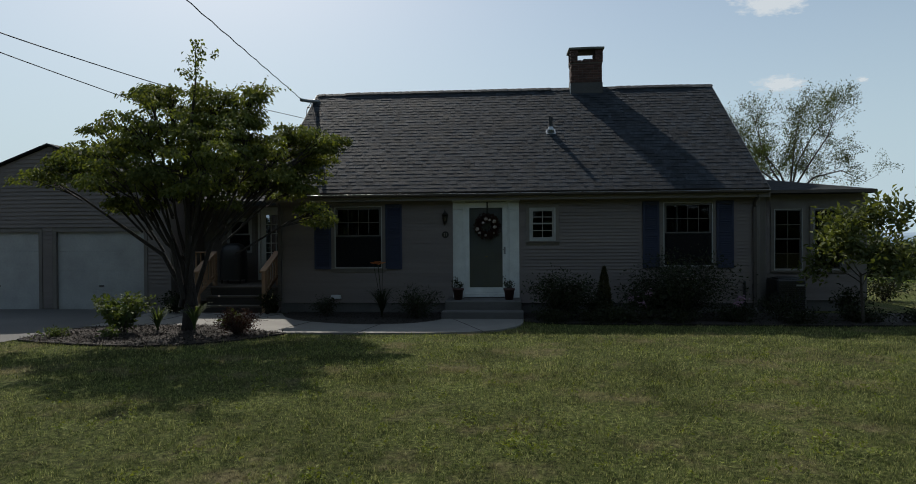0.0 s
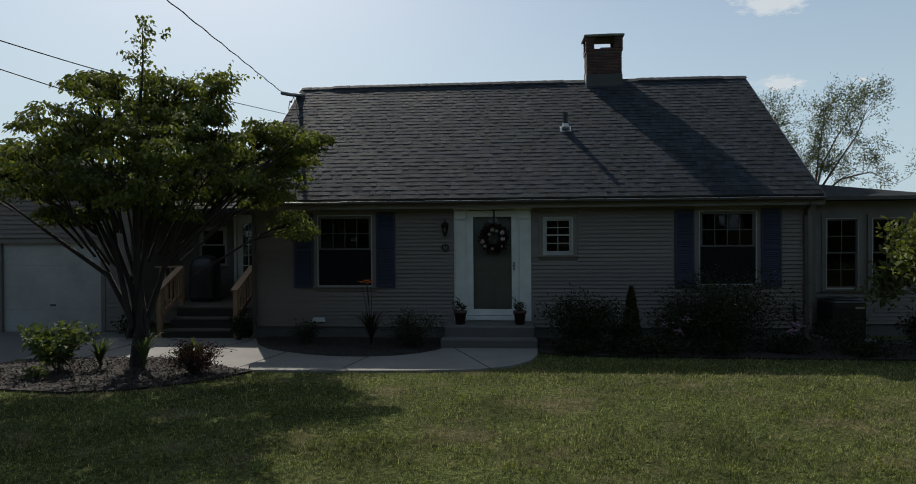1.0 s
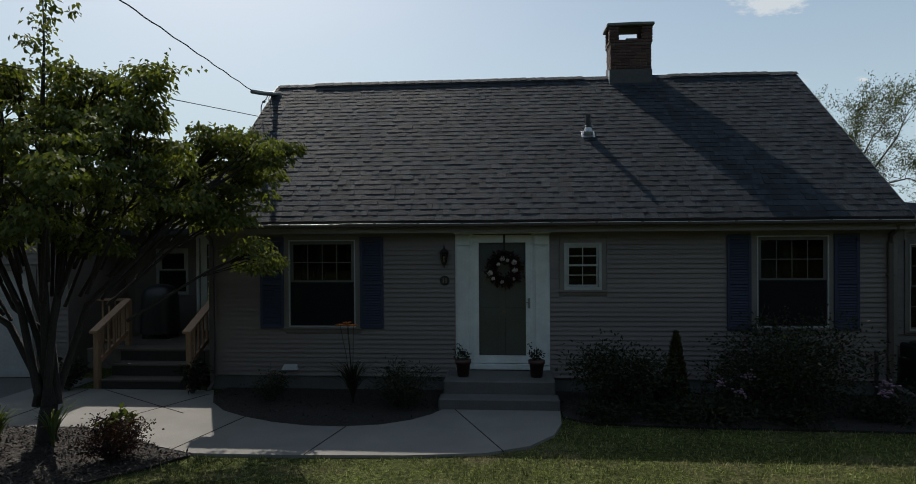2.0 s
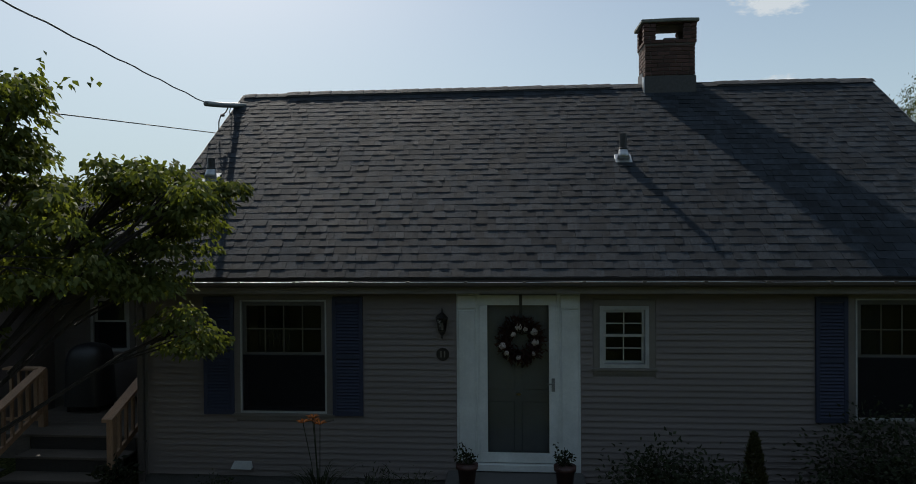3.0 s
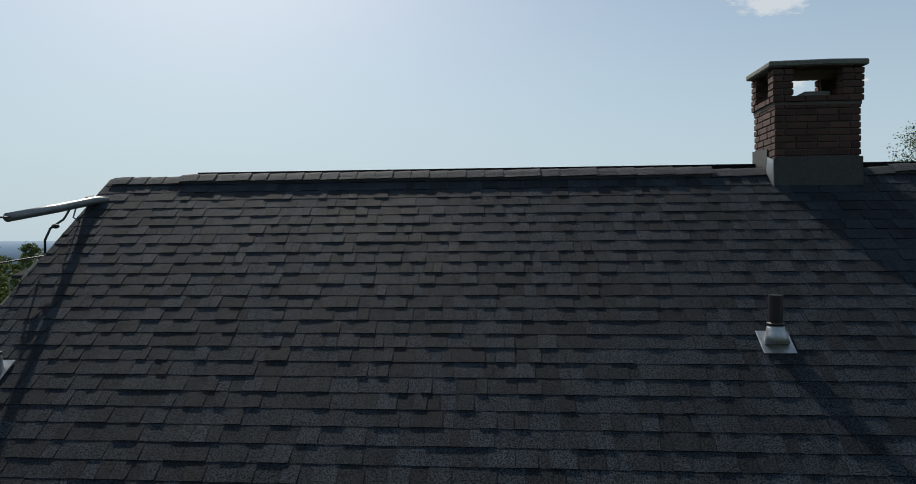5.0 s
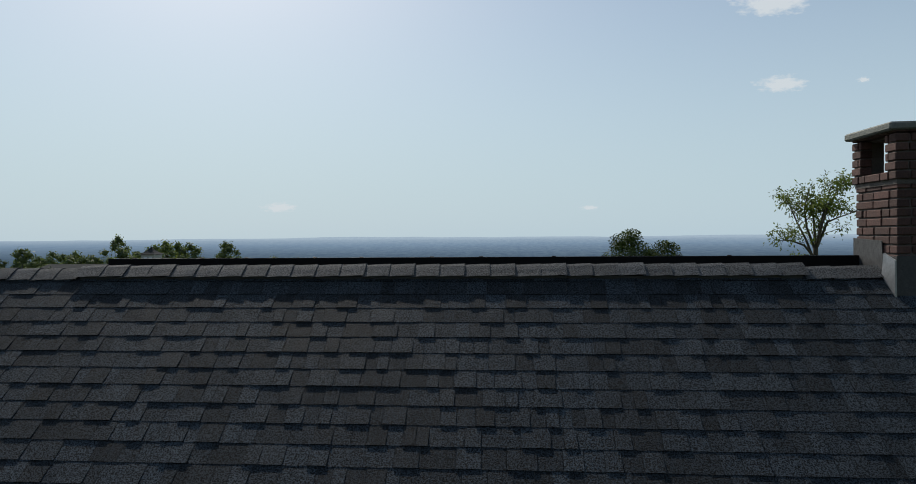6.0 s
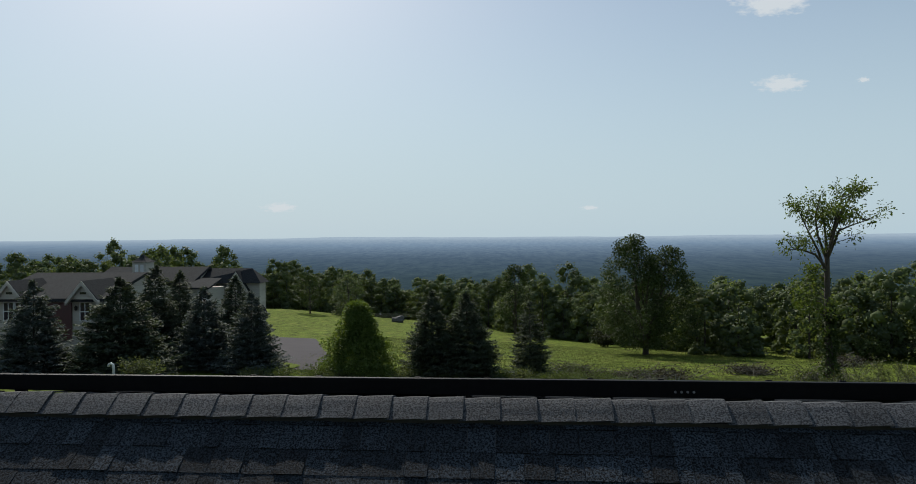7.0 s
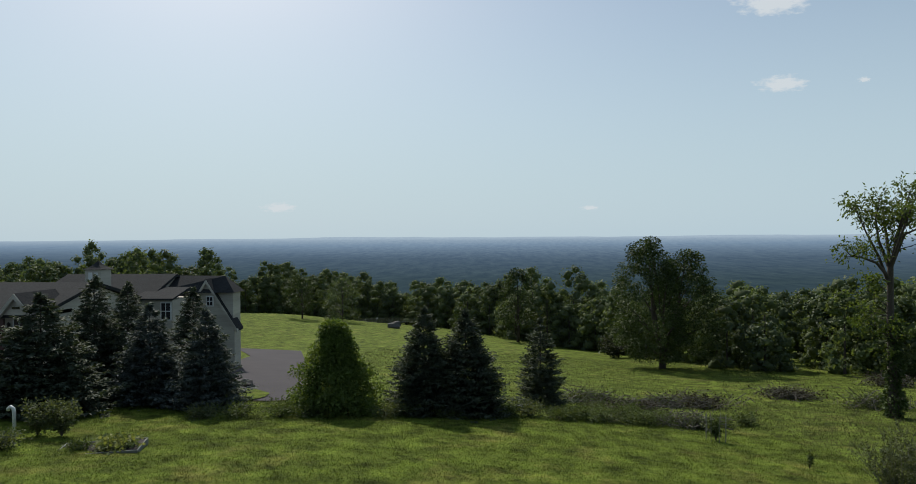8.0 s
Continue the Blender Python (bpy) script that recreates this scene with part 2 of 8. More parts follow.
def blade_mat(name, greens, straw, scale, cover, dark=0.5, mottle=10.0):
    """Grass: green blades with straw-coloured dry patches and paler and darker drifts."""
    m = leaf_mat(name, *greens, 0.42, 0.6, 0.3)
    nt = m.node_tree
    p = next(n for n in nt.nodes if n.type == "BSDF_PRINCIPLED")
    tr = next(n for n in nt.nodes if n.type == "BSDF_TRANSLUCENT")
    g = next(n for n in nt.nodes if n.type == "NEW_GEOMETRY")
    green = p.inputs["Base Color"].links[0].from_socket
    n1 = noise_node(nt, g.outputs["Position"], scale, 6.0, 0.72)
    dry = ramp(nt, n1.outputs["Fac"], [(0.56 - cover, (0, 0, 0)), (0.70 - cover, (0.85, 0.85, 0.85))]).outputs["Color"]
    n2 = noise_node(nt, g.outputs["Position"], mottle, 5.0, 0.75)
    lum = ramp(nt, n2.outputs["Fac"], [(0.33, (dark,) * 3), (0.66, (1.5, 1.5, 1.42))]).outputs["Color"]
    col = mix_col(nt, 1.0, mix_col(nt, dry, green, straw), lum, "MULTIPLY")
    nt.links.new(col, p.inputs["Base Color"])
    nt.links.new(col, tr.inputs["Color"])
    return m


FRONTGRASS = (((0.046, 0.064, 0.018), (0.145, 0.172, 0.056), (0.370, 0.372, 0.150)), (0.285, 0.242, 0.140), 0.8, 0.04, 0.34, 17.0)
BACKGRASS = (((0.064, 0.100, 0.015), (0.108, 0.148, 0.022), (0.175, 0.202, 0.040)), (0.205, 0.206, 0.054), 0.30, 0.02, 0.34, 0.75)
BLADE = blade_mat("grass_blades", *FRONTGRASS)


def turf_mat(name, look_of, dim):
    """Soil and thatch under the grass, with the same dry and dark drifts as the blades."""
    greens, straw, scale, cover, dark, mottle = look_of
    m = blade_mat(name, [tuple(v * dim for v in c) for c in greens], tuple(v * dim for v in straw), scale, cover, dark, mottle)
    nt = m.node_tree
    g = next(n for n in nt.nodes if n.type == "NEW_GEOMETRY")
    fine = noise_node(nt, g.outputs["Position"], 30 if scale > 0.5 else 11, 5.0, 0.75)
    spread = nt.nodes.new("ShaderNodeMapRange")
    spread.inputs["From Min"].default_value, spread.inputs["From Max"].default_value = 0.32, 0.68
    nt.links.new(fine.outputs["Fac"], spread.inputs["Value"])
    for link in list(g.outputs["Random Per Island"].links):
        nt.links.new(spread.outputs["Result"], link.to_socket)
    mx = next(n for n in nt.nodes if n.type == "MIX_SHADER")
    mx.inputs["Fac"].default_value = 0.0
    p = next(n for n in nt.nodes if n.type == "BSDF_PRINCIPLED")
    p.inputs["Roughness"].default_value = 0.95
    p.inputs["Specular IOR Level"].default_value = 0.05
    b = nt.nodes.new("ShaderNodeBump")
    b.inputs["Strength"].default_value, b.inputs["Distance"].default_value = 1.0, 0.05
    nt.links.new(fine.outputs["Fac"], b.inputs["Height"])
    nt.links.new(b.outputs["Normal"], p.inputs["Normal"])
    return m


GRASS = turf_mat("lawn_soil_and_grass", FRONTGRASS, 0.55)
FIELD = turf_mat("meadow", BACKGRASS, 0.80)
WEED = leaf_mat("yellowgreen_weed_leaves", (0.100, 0.126, 0.024), (0.132, 0.160, 0.032), (0.180, 0.204, 0.046), 0.25)
ROUGHBLADE = blade_mat("rough_grass_blades", ((0.058, 0.072, 0.022), (0.078, 0.090, 0.030), (0.11, 0.11, 0.05)), (0.135, 0.118, 0.07), 0.5, 0.05, 0.6)
BACKBLADE = blade_mat("back_grass_blades", *BACKGRASS)
MEADOWBLADE = blade_mat("meadow_grass_blades", ((0.060, 0.078, 0.022), (0.086, 0.104, 0.030), (0.120, 0.128, 0.044)), (0.140, 0.128, 0.062), 0.22, 0.03, 0.5, 0.6)
SPRUCE = leaf_mat("spruce_needles", (0.036, 0.050, 0.036), (0.054, 0.072, 0.052), (0.078, 0.098, 0.070), 0.14)
SPRUCETIP = leaf_mat("spruce_tip_needles", (0.042, 0.058, 0.041), (0.058, 0.076, 0.056), (0.078, 0.098, 0.072), 0.14)
BLUETIP = leaf_mat("blue_spruce_tip_needles", (0.058, 0.076, 0.076), (0.080, 0.102, 0.102), (0.108, 0.132, 0.134), 0.14)
BLUESPRUCE = leaf_mat("blue_spruce_needles", (0.044, 0.060, 0.058), (0.062, 0.082, 0.080), (0.090, 0.112, 0.112), 0.14)
MAPLE = leaf_mat("maple_leaves", (0.032, 0.050, 0.018), (0.042, 0.064, 0.022), (0.058, 0.082, 0.028), 0.2, 0.6, 0.35, 0.3)
ASH = leaf_mat("light_tree_leaves", (0.052, 0.080, 0.022), (0.080, 0.112, 0.032), (0.115, 0.145, 0.046), 0.36)
# Blue and brightness in the woods' leaf colours stand in for haze.
WOODSLIGHT = leaf_mat("light_woods_leaves", (0.092, 0.122, 0.060), (0.106, 0.138, 0.067), (0.122, 0.154, 0.075), 0.36, 0.6, 0.35, 0.14)
WOODS = leaf_mat("woods_leaves", (0.070, 0.096, 0.056), (0.082, 0.110, 0.062), (0.096, 0.126, 0.070), 0.27, 0.6, 0.4, 0.14)
FARDRIVE = mat("neighbour_asphalt", (0.036, 0.034, 0.039), (0.058, 0.054, 0.061), 0.95, 0.3, 60, 0.4, 0.004, c3=(0.066, 0.061, 0.066), spec=0.1)
DOORGLASS = glass_mat("storm_door_glass", (0.88, 0.90, 0.90))
LILY = mat("orange_lily_petal", (0.50, 0.12, 0.015), (0.62, 0.19, 0.03), 0.6, 20, 60, 0.1, 0.001)
PINK = mat("pink_bloom", (0.20, 0.11, 0.17), (0.28, 0.17, 0.24), 0.8, 20, 60, 0.1, 0.001)
WIRE = mat("black_cable", (0.012, 0.012, 0.013), (0.02, 0.02, 0.021), 0.6, 5, 30, 0.0)
STEEL = mat("grey_conduit", (0.17, 0.18, 0.18), (0.24, 0.25, 0.25), 0.5, 5, 40, 0.1, 0.001, metal=0.5)


# ---- mesh helpers ----
class Geo:
    """Gathers vertices and faces for one mesh."""

    def __init__(self):
        self.v, self.f = [], []

    def add(self, verts, faces):
        n = len(self.v)
        self.v += [tuple(p) for p in verts]
        self.f += [tuple(i + n for i in q) for q in faces]
        return self

    def box(self, x0, x1, y0, y1, z0, z1, m=None):
        vs = [(x, y, z) for x in (x0, x1) for y in (y0, y1) for z in (z0, z1)]
        if m is not None:
            vs = [m @ Vector(p) for p in vs]
        return self.add(vs, [(0, 1, 3, 2), (4, 6, 7, 5), (0, 4, 5, 1), (2, 3, 7, 6), (0, 2, 6, 4), (1, 5, 7, 3)])

    def prism(self, poly, z0, z1):
        n = len(poly)
        vs = [(x, y, z0) for x, y in poly] + [(x, y, z1) for x, y in poly]
        return self.add(vs, [tuple(range(n - 1, -1, -1)), tuple(range(n, 2 * n))] + [(i, (i + 1) % n, n + (i + 1) % n, n + i) for i in range(n)])

    def tube(self, pts, radii, n=8, close=True):
        pts = [Vector(p) for p in pts]
        radii = radii if isinstance(radii, (list, tuple)) else [radii] * len(pts)
        rings, side = [], None
        for i, p in enumerate(pts):
            d = (pts[min(i + 1, len(pts) - 1)] - pts[max(i - 1, 0)]).normalized()
            if side is None:
                side = d.orthogonal().normalized()
            side = (side - d * side.dot(d))
            side = side.normalized() if side.length > 1e-6 else d.orthogonal().normalized()
            up = d.cross(side)
            rings.append([p + radii[i] * (math.cos(2 * math.pi * k / n) * side + math.sin(2 * math.pi * k / n) * up) for k in range(n)])
        faces = [(i * n + k, i * n + (k + 1) % n, (i + 1) * n + (k + 1) % n, (i + 1) * n + k) for i in range(len(pts) - 1) for k in range(n)]
        if close:
            faces += [tuple(range(n - 1, -1, -1)), tuple((len(pts) - 1) * n + k for k in range(n))]
        return self.add([q for r in rings for q in r], faces)

    def lathe(self, profile, centre, n=16):
        """profile: radius, height pairs, turned round a vertical line."""
        cx, cy, cz = centre
        return self.tube([(cx, cy, cz + h + 1e-5 * i) for i, (r, h) in enumerate(profile)], [max(r, 1e-4) for r, h in profile], n)

    def blob(self, centre, size, seed=0, rough=0.25, n=2):
        bm = bmesh.new()
        bmesh.ops.create_icosphere(bm, subdivisions=n, radius=1)
        vs = []
        for v in bm.verts:
            k = 1 + rough * noise.noise(v.co * 1.7 + Vector((seed * 7.3, seed * 3.1, seed)))
            vs.append((centre[0] + v.co.x * size[0] * k, centre[1] + v.co.y * size[1] * k, centre[2] + v.co.z * size[2] * k))
        fs = [tuple(v.index for v in q.verts) for q in bm.faces]
        bm.free()
        return self.add(vs, fs)

    def mesh(self, name, material, smooth=False, bevel=0.0):
        me = bpy.data.meshes.new(name)
        me.from_pydata(self.v, [], self.f)
        if bevel:
            bm = bmesh.new()
            bm.from_mesh(me)
            bmesh.ops.bevel(bm, geom=list(bm.edges), offset=bevel, segments=1, affect="EDGES", clamp_overlap=True)
            bm.to_mesh(me)
            bm.free()
        me.materials.append(material)
        if smooth:
            me.shade_smooth()
        me.update()
        return me


def part(name, geo, material, parent=None, label="", smooth=False, bevel=0.0, at=None):
    """Links a Geo (or a ready mesh) as one mesh object, under a thing if one is given."""
    me = geo.mesh(name, material, smooth, bevel) if isinstance(geo, Geo) else geo
    ob = new(name, me)
    if parent is not None:
        ob.parent = parent
    if at is not None:
        ob.matrix_basis = at if isinstance(at, Matrix) else Matrix.Translation(at)
    if label:
        tagged(ob, label)
    return ob


def thing(name, label, category, at=(0, 0, 0), group="", kind=""):
    ob = new(name)
    ob.empty_display_size = 0.2
    ob.matrix_basis = at if isinstance(at, Matrix) else Matrix.Translation(at)
    return tagged(ob, label, category, group, kind)


def structure(name, geo, material, label="", category="", smooth=False, bevel=0.0):
    return tagged(part(name, geo, material, None, "", smooth, bevel), label, category, "", "structure")


def fast_mesh(name, verts, polys, size, material):
    """A mesh from arrays: verts (n, 3), polys (m, size)."""
    me = bpy.data.meshes.new(name)
    me.vertices.add(len(verts))
    me.vertices.foreach_set("co", np.ascontiguousarray(verts, np.float32).ravel())
    me.loops.add(polys.size)
    me.loops.foreach_set("vertex_index", np.ascontiguousarray(polys, np.int32).ravel())
    me.polygons.add(len(polys))
    me.polygons.foreach_set("loop_start", np.arange(0, polys.size, size, dtype=np.int32))
    me.materials.append(material)
    me.update(calc_edges=True)
    me.validate()
    return me


def unit(a):
    return a / np.maximum(np.linalg.norm(a, axis=-1, keepdims=True), 1e-9)


def leaf_mesh(name, where, way, length, width, material, rng, droop=0.25, flat=0.6):
    """Pointed leaves: at each place, a bent four-cornered blade pointing along its way."""
    n = len(where)
    d = unit(way + rng.normal(0, 0.35, (n, 3)))
    nor = rng.normal(0, 1 - flat + 0.15, (n, 3)) + np.array([0, 0, flat * 1.5])
    nor = unit(nor - d * (nor * d).sum(1, keepdims=True))
    s = np.cross(d, nor)
    L = (length * rng.uniform(0.65, 1.25, n))[:, None]
    W = (width * rng.uniform(0.7, 1.2, n))[:, None]
    v = np.stack([where, where + d * L * 0.45 + s * W / 2 + nor * L * 0.06, where + d * L - nor * L * droop, where + d * L * 0.45 - s * W / 2 + nor * L * 0.06], 1).reshape(-1, 3)
    return fast_mesh(name, v, np.arange(4 * n).reshape(n, 4), 4, material)


def leaf_shell(name, where, nor, length, width, material, rng, jitter=0.6):
    """Leaves lying like scales over a clump, each facing roughly outwards."""
    n = len(where)
    nor = unit(nor + rng.normal(0, jitter, (n, 3)))
    d = rng.normal(0, 1, (n, 3)) + np.array([0, 0, -0.6])
    d = unit(d - nor * (d * nor).sum(1, keepdims=True))
    side = np.cross(d, nor)
    L = (length * rng.uniform(0.6, 1.3, n))[:, None]
    W = (width * rng.uniform(0.7, 1.3, n))[:, None]
    v = np.stack([where - d * L / 2, where + side * W / 2 + nor * L * 0.1, where + d * L / 2 - nor * L * 0.08, where - side * W / 2 + nor * L * 0.1], 1).reshape(-1, 3)
    return fast_mesh(name, v, np.arange(4 * n).reshape(n, 4), 4, material)


def ground_z(x, y):
    """The lie of the land: level round the house, falling away behind it."""
    p = -0.9 - 0.115 * (y - 40) - 0.07 * min(max(x, 0), 12) - 0.035 * min(max(x, -60), 0)
    p += 0.05 * max(0.0, min(y, 220) - 110) * min(max((2 - x) / 70, 0), 1)
    s = min(max((y - 23) / 19, 0), 1)
    s = s * s * (3 - 2 * s)
    z = 0.05 * (1 - s) + p * s
    if y > 180:
        z = z * max(0.0, 1 - (y - 180) / 900) - 76 * min(1.0, (y - 180) / 900)
    return z


def wall_cells(x0, x1, z0, z1, y0, y1, holes):
    """A wall along x with openings through it, as butted blocks in one mesh."""
    g = Geo()
    xs = sorted({x0, x1, *[h[0] for h in holes], *[h[1] for h in holes]})
    zs = sorted({z0, z1, *[h[2] for h in holes], *[h[3] for h in holes]})
    for a, b in zip(xs, xs[1:]):
        run = None
        for c, d in zip(zs, zs[1:]):
            inside = any(h[0] < (a + b) / 2 < h[1] and h[2] < (c + d) / 2 < h[3] for h in holes)
            if inside:
                if run:
                    g.box(a, b, y0, y1, *run)
                run = None
            else:
                run = (run[0], d) if run else (c, d)
        if run:
            g.box(a, b, y0, y1, *run)
    return g


def siding(parent, x0, x1, z0, z1, y, holes, course=0.075, out=-1, material=None, top=None):
    """Clapboards on a wall along x, each a wedge with its butt proud; top(x): the gable's slope, if it has one."""
    shared = {}
    z = z0
    while z < z1 - 0.02:
        h = min(course, z1 - z)
        spans = [(x0, x1)]
        if top:
            spans = [s for s in [top(z + h)] if s]
        for a, b, c, d in holes:
            if c - 0.01 < z + h / 2 < d + 0.01:
                spans = [q for s in spans for q in ((s[0], min(s[1], a)), (max(s[0], b), s[1])) if q[1] - q[0] > 0.03]
        for a, b in spans:
            key = (round(a, 3), round(b, 3), round(h, 3))
            if key not in shared:
                g = Geo()
                pr = [(0.0, 0.0), (out * 0.024, 0.0), (out * 0.003, h + 0.002), (0.0, h + 0.002)]
                vs = [(x, py, pz) for x in (a, b) for py, pz in pr]
                g.add(vs, [(0, 1, 2, 3), (7, 6, 5, 4), (0, 4, 5, 1), (1, 5, 6, 2), (2, 6, 7, 3), (3, 7, 4, 0)])
                shared[key] = g.mesh("board", material or SIDING)
            part("board", shared[key], None, parent, at=(0, y, z))
        z += course


# ---- ground ----
def build_ground():
    xs = np.unique(np.concatenate([np.linspace(-900, -60, 22), np.linspace(-60, 60, 81), np.linspace(60, 900, 22)]))
    ys = np.unique(np.concatenate([np.linspace(-300, -10, 12), np.linspace(-10, 70, 81), np.linspace(70, 200, 40), np.linspace(200, 1200, 30)]))
    vs = [(x, y, ground_z(x, y)) for y in ys for x in xs]
    n = len(xs)
    g = Geo().add(vs, [(j * n + i, j * n + i + 1, (j + 1) * n + i + 1, (j + 1) * n + i) for j in range(len(ys) - 1) for i in range(n - 1)])
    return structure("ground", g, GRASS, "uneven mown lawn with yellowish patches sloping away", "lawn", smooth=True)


ground = build_ground()
ground.data.materials.append(FIELD)
for f in ground.data.polygons:
    if f.center.y > 24:
        f.material_index = 1

GZ = 0.05
BED_CURVE = [(-5.06, 14.05), (-4.85, 13.6), (-4.5, 13.18), (-4.1, 12.9), (-3.6, 12.66), (-3.1, 12.52), (-2.6, 12.5), (-2.1, 12.62), (-1.75, 12.85), (-1.5, 13.15), (-1.36, 13.46)]
walk_poly = [(-8.3, 14.36), (-8.3, 12.1), (-7.2, 12.25), (-6.0, 12.3), (-5.2, 12.0), (-4.6, 11.6), (-4.05, 11.38), (-3.0, 11.38), (-1.6, 11.45), (-0.7, 11.58), (-0.2, 11.85), (0.12, 12.3), (0.25, 12.8), (0.28, 13.46)]
walk_poly += BED_CURVE[::-1] + [(-5.2, 14.36)]
structure("walkway", Geo().prism(walk_poly, GZ - 0.08, GZ + 0.035), CONCRETE, "pale curved concrete garden walk with cut joints", "walkway")
joints = Geo()
for a, b in (((-2.55, 12.5), (-2.75, 11.4)), ((-1.2, 13.4), (-0.5, 11.65)), ((-4.05, 12.88), (-4.35, 11.5)), ((-5.15, 14.1), (-5.9, 12.3)), ((-7.0, 14.3), (-5.0, 13.0)), ((-7.3, 14.3), (-7.3, 12.25))):
    d = Vector((b[0] - a[0], b[1] - a[1])).normalized() * 0.007
    joints.prism([(a[0] - d.y, a[1] + d.x), (b[0] - d.y, b[1] + d.x), (b[0] + d.y, b[1] - d.x), (a[0] + d.y, a[1] - d.x)], GZ + 0.03, GZ + 0.039)
structure("walkway_joints", joints, MULCH, "dark cut joints across the concrete walk", "joint")
structure("driveway", Geo().prism([(-30, 15.2), (-30, 8.6), (-12, 9.3), (-8.6, 10.3), (-8.35, 11.9), (-8.32, 14.36), (-7.7, 14.38), (-7.7, 15.2)], GZ - 0.1, GZ + 0.012), ASPHALT, "grey worn asphalt drive before the garage", "driveway")


def bed(name, poly, label, chips, seed):
    """A mounded bed of bark with loose chips on it."""
    b = structure(name, Geo().prism(poly, GZ - 0.08, GZ + 0.03), MULCH, label, "garden bed")
    rng = np.random.default_rng(seed)
    xs, ys = [p[0] for p in poly], [p[1] for p in poly]
    pts = []
    while len(pts) < chips:
        x, y = rng.uniform(min(xs), max(xs)), rng.uniform(min(ys), max(ys))
        inside = False
        for (x0, y0), (x1, y1) in zip(poly, poly[1:] + poly[:1]):
            if (y0 > y) != (y1 > y) and x < (x1 - x0) * (y - y0) / (y1 - y0) + x0:
                inside = not inside
        if inside:
            pts.append((x, y, GZ + 0.032 + rng.uniform(0, 0.02)))
    pts = np.array(pts)
    way = unit(np.c_[rng.normal(0, 1, (chips, 2)), rng.normal(0, 0.25, chips)])
    me = leaf_mesh("bark_chips", pts, way, 0.06, 0.022, CHIP, rng, 0.05, 0.8)
    tagged(new("bark_chips", me), "loose brown bark chips on the garden bed", "bark chips", "", "stuff")
    return b


ISLAND = [(-4.05, 11.36), (-4.3, 10.95), (-4.7, 10.5), (-5.3, 10.1), (-6.0, 9.92), (-7.0, 10.05), (-7.9, 10.25), (-8.5, 10.5), (-8.3, 11.9), (-7.2, 12.22), (-6.0, 12.27), (-5.2, 11.97), (-4.6, 11.57)]
bed("garden_bed_island", ISLAND, "mounded brown bark mulch island beside the walk", 8000, 3)
bed("garden_bed_front", [(-5.06, 14.6), *BED_CURVE, (-1.36, 14.6)], "dark bark bed between house wall and walk", 900, 4)
bed("garden_bed_right", [(0.3, 14.6), (0.3, 13.1), (0.7, 12.85), (2.0, 12.75), (4.0, 12.7), (6.0, 12.65), (8.6, 12.7), (8.8, 14.6), (5.4, 14.6)], "dark shaded bark bed along the house wall", 1600, 5)

# ---- house: walls ----
WF = 14.55                                   # face of the front wall
EAVE_Y, EAVE_Z, RIDGE_Y, RIDGE_Z = 14.28, 2.79, 18.30, 5.915
SLOPE = (RIDGE_Z - EAVE_Z) / (RIDGE_Y - EAVE_Y)
BACK = 0.32                                  # fall of the back roof
X0, X1 = -5.33, 5.42
HOLES = [(-1.02, -0.05, 0.45, 2.56), (-3.96, -2.94, 1.12, 2.48), (3.41, 4.39, 1.14, 2.50), (0.46, 1.00, 1.71, 2.41)]
wall_front = structure("wall_front", wall_cells(X0, X1, 0.30, 2.80, WF + 0.004, WF + 0.16, HOLES), TRIM, "taupe clapboard front wall of the house", "wall")
BLOCKED = [(-1.28, 0.21, 0.2, 2.66), (-4.05, -2.85, 1.00, 2.58), (3.31, 4.48, 1.02, 2.60), (0.36, 1.10, 1.60, 2.52)]
siding(wall_front, X0 + 0.11, X1 - 0.11, 0.30, 2.72, WF, BLOCKED)
for x in (X0, X1 - 0.11):
    part("corner_board", Geo().box(x, x + 0.11, WF - 0.02, WF + 0.003, 0.28, 2.74), TRIM, wall_front, bevel=0.004)
structure("foundation", Geo().box(X0 + 0.02, X1 - 0.02, WF + 0.02, 22.0, -0.3, 0.298), STEPSTONE, "dark concrete foundation strip under the siding", "foundation")
for nm, x in (("wall_left", X0), ("wall_right", X1 - 0.15)):
    gable = [(14.72, 0.3), (22.2, 0.3), (22.2, 4.45), (18.3, 5.70), (14.72, 3.0)]
    g = Geo()
    n = len(gable)
    g.add([(xx, y, z) for xx in (x, x + 0.15) for y, z in gable], [tuple(range(n)), tuple(range(2 * n - 1, n - 1, -1))] + [(i, n + i, n + (i + 1) % n, (i + 1) % n) for i in range(n)])
    structure(nm, g, SIDING, "taupe clapboard gable end wall", "wall")
structure("wall_back", Geo().box(X0, X1, 22.2, 22.35, 0.3, 4.5), SIDING, "taupe back wall of the house", "wall")
structure("floor_inside", Geo().box(X0 + 0.15, X1 - 0.15, WF + 0.16, 22.2, 0.3, 0.44), INTERIOR, "dim floor inside the house", "floor")
structure("ceiling_inside", Geo().box(X0 + 0.15, X1 - 0.15, WF + 0.16, 22.2, 2.62, 2.72), INTERIOR, "dim ceiling inside the house", "ceiling")
structure("wall_inside", Geo().box(X0 + 0.15, X1 - 0.15, 17.6, 17.7, 0.44, 2.62), INTERIOR, "dim plaster wall inside the house", "wall")


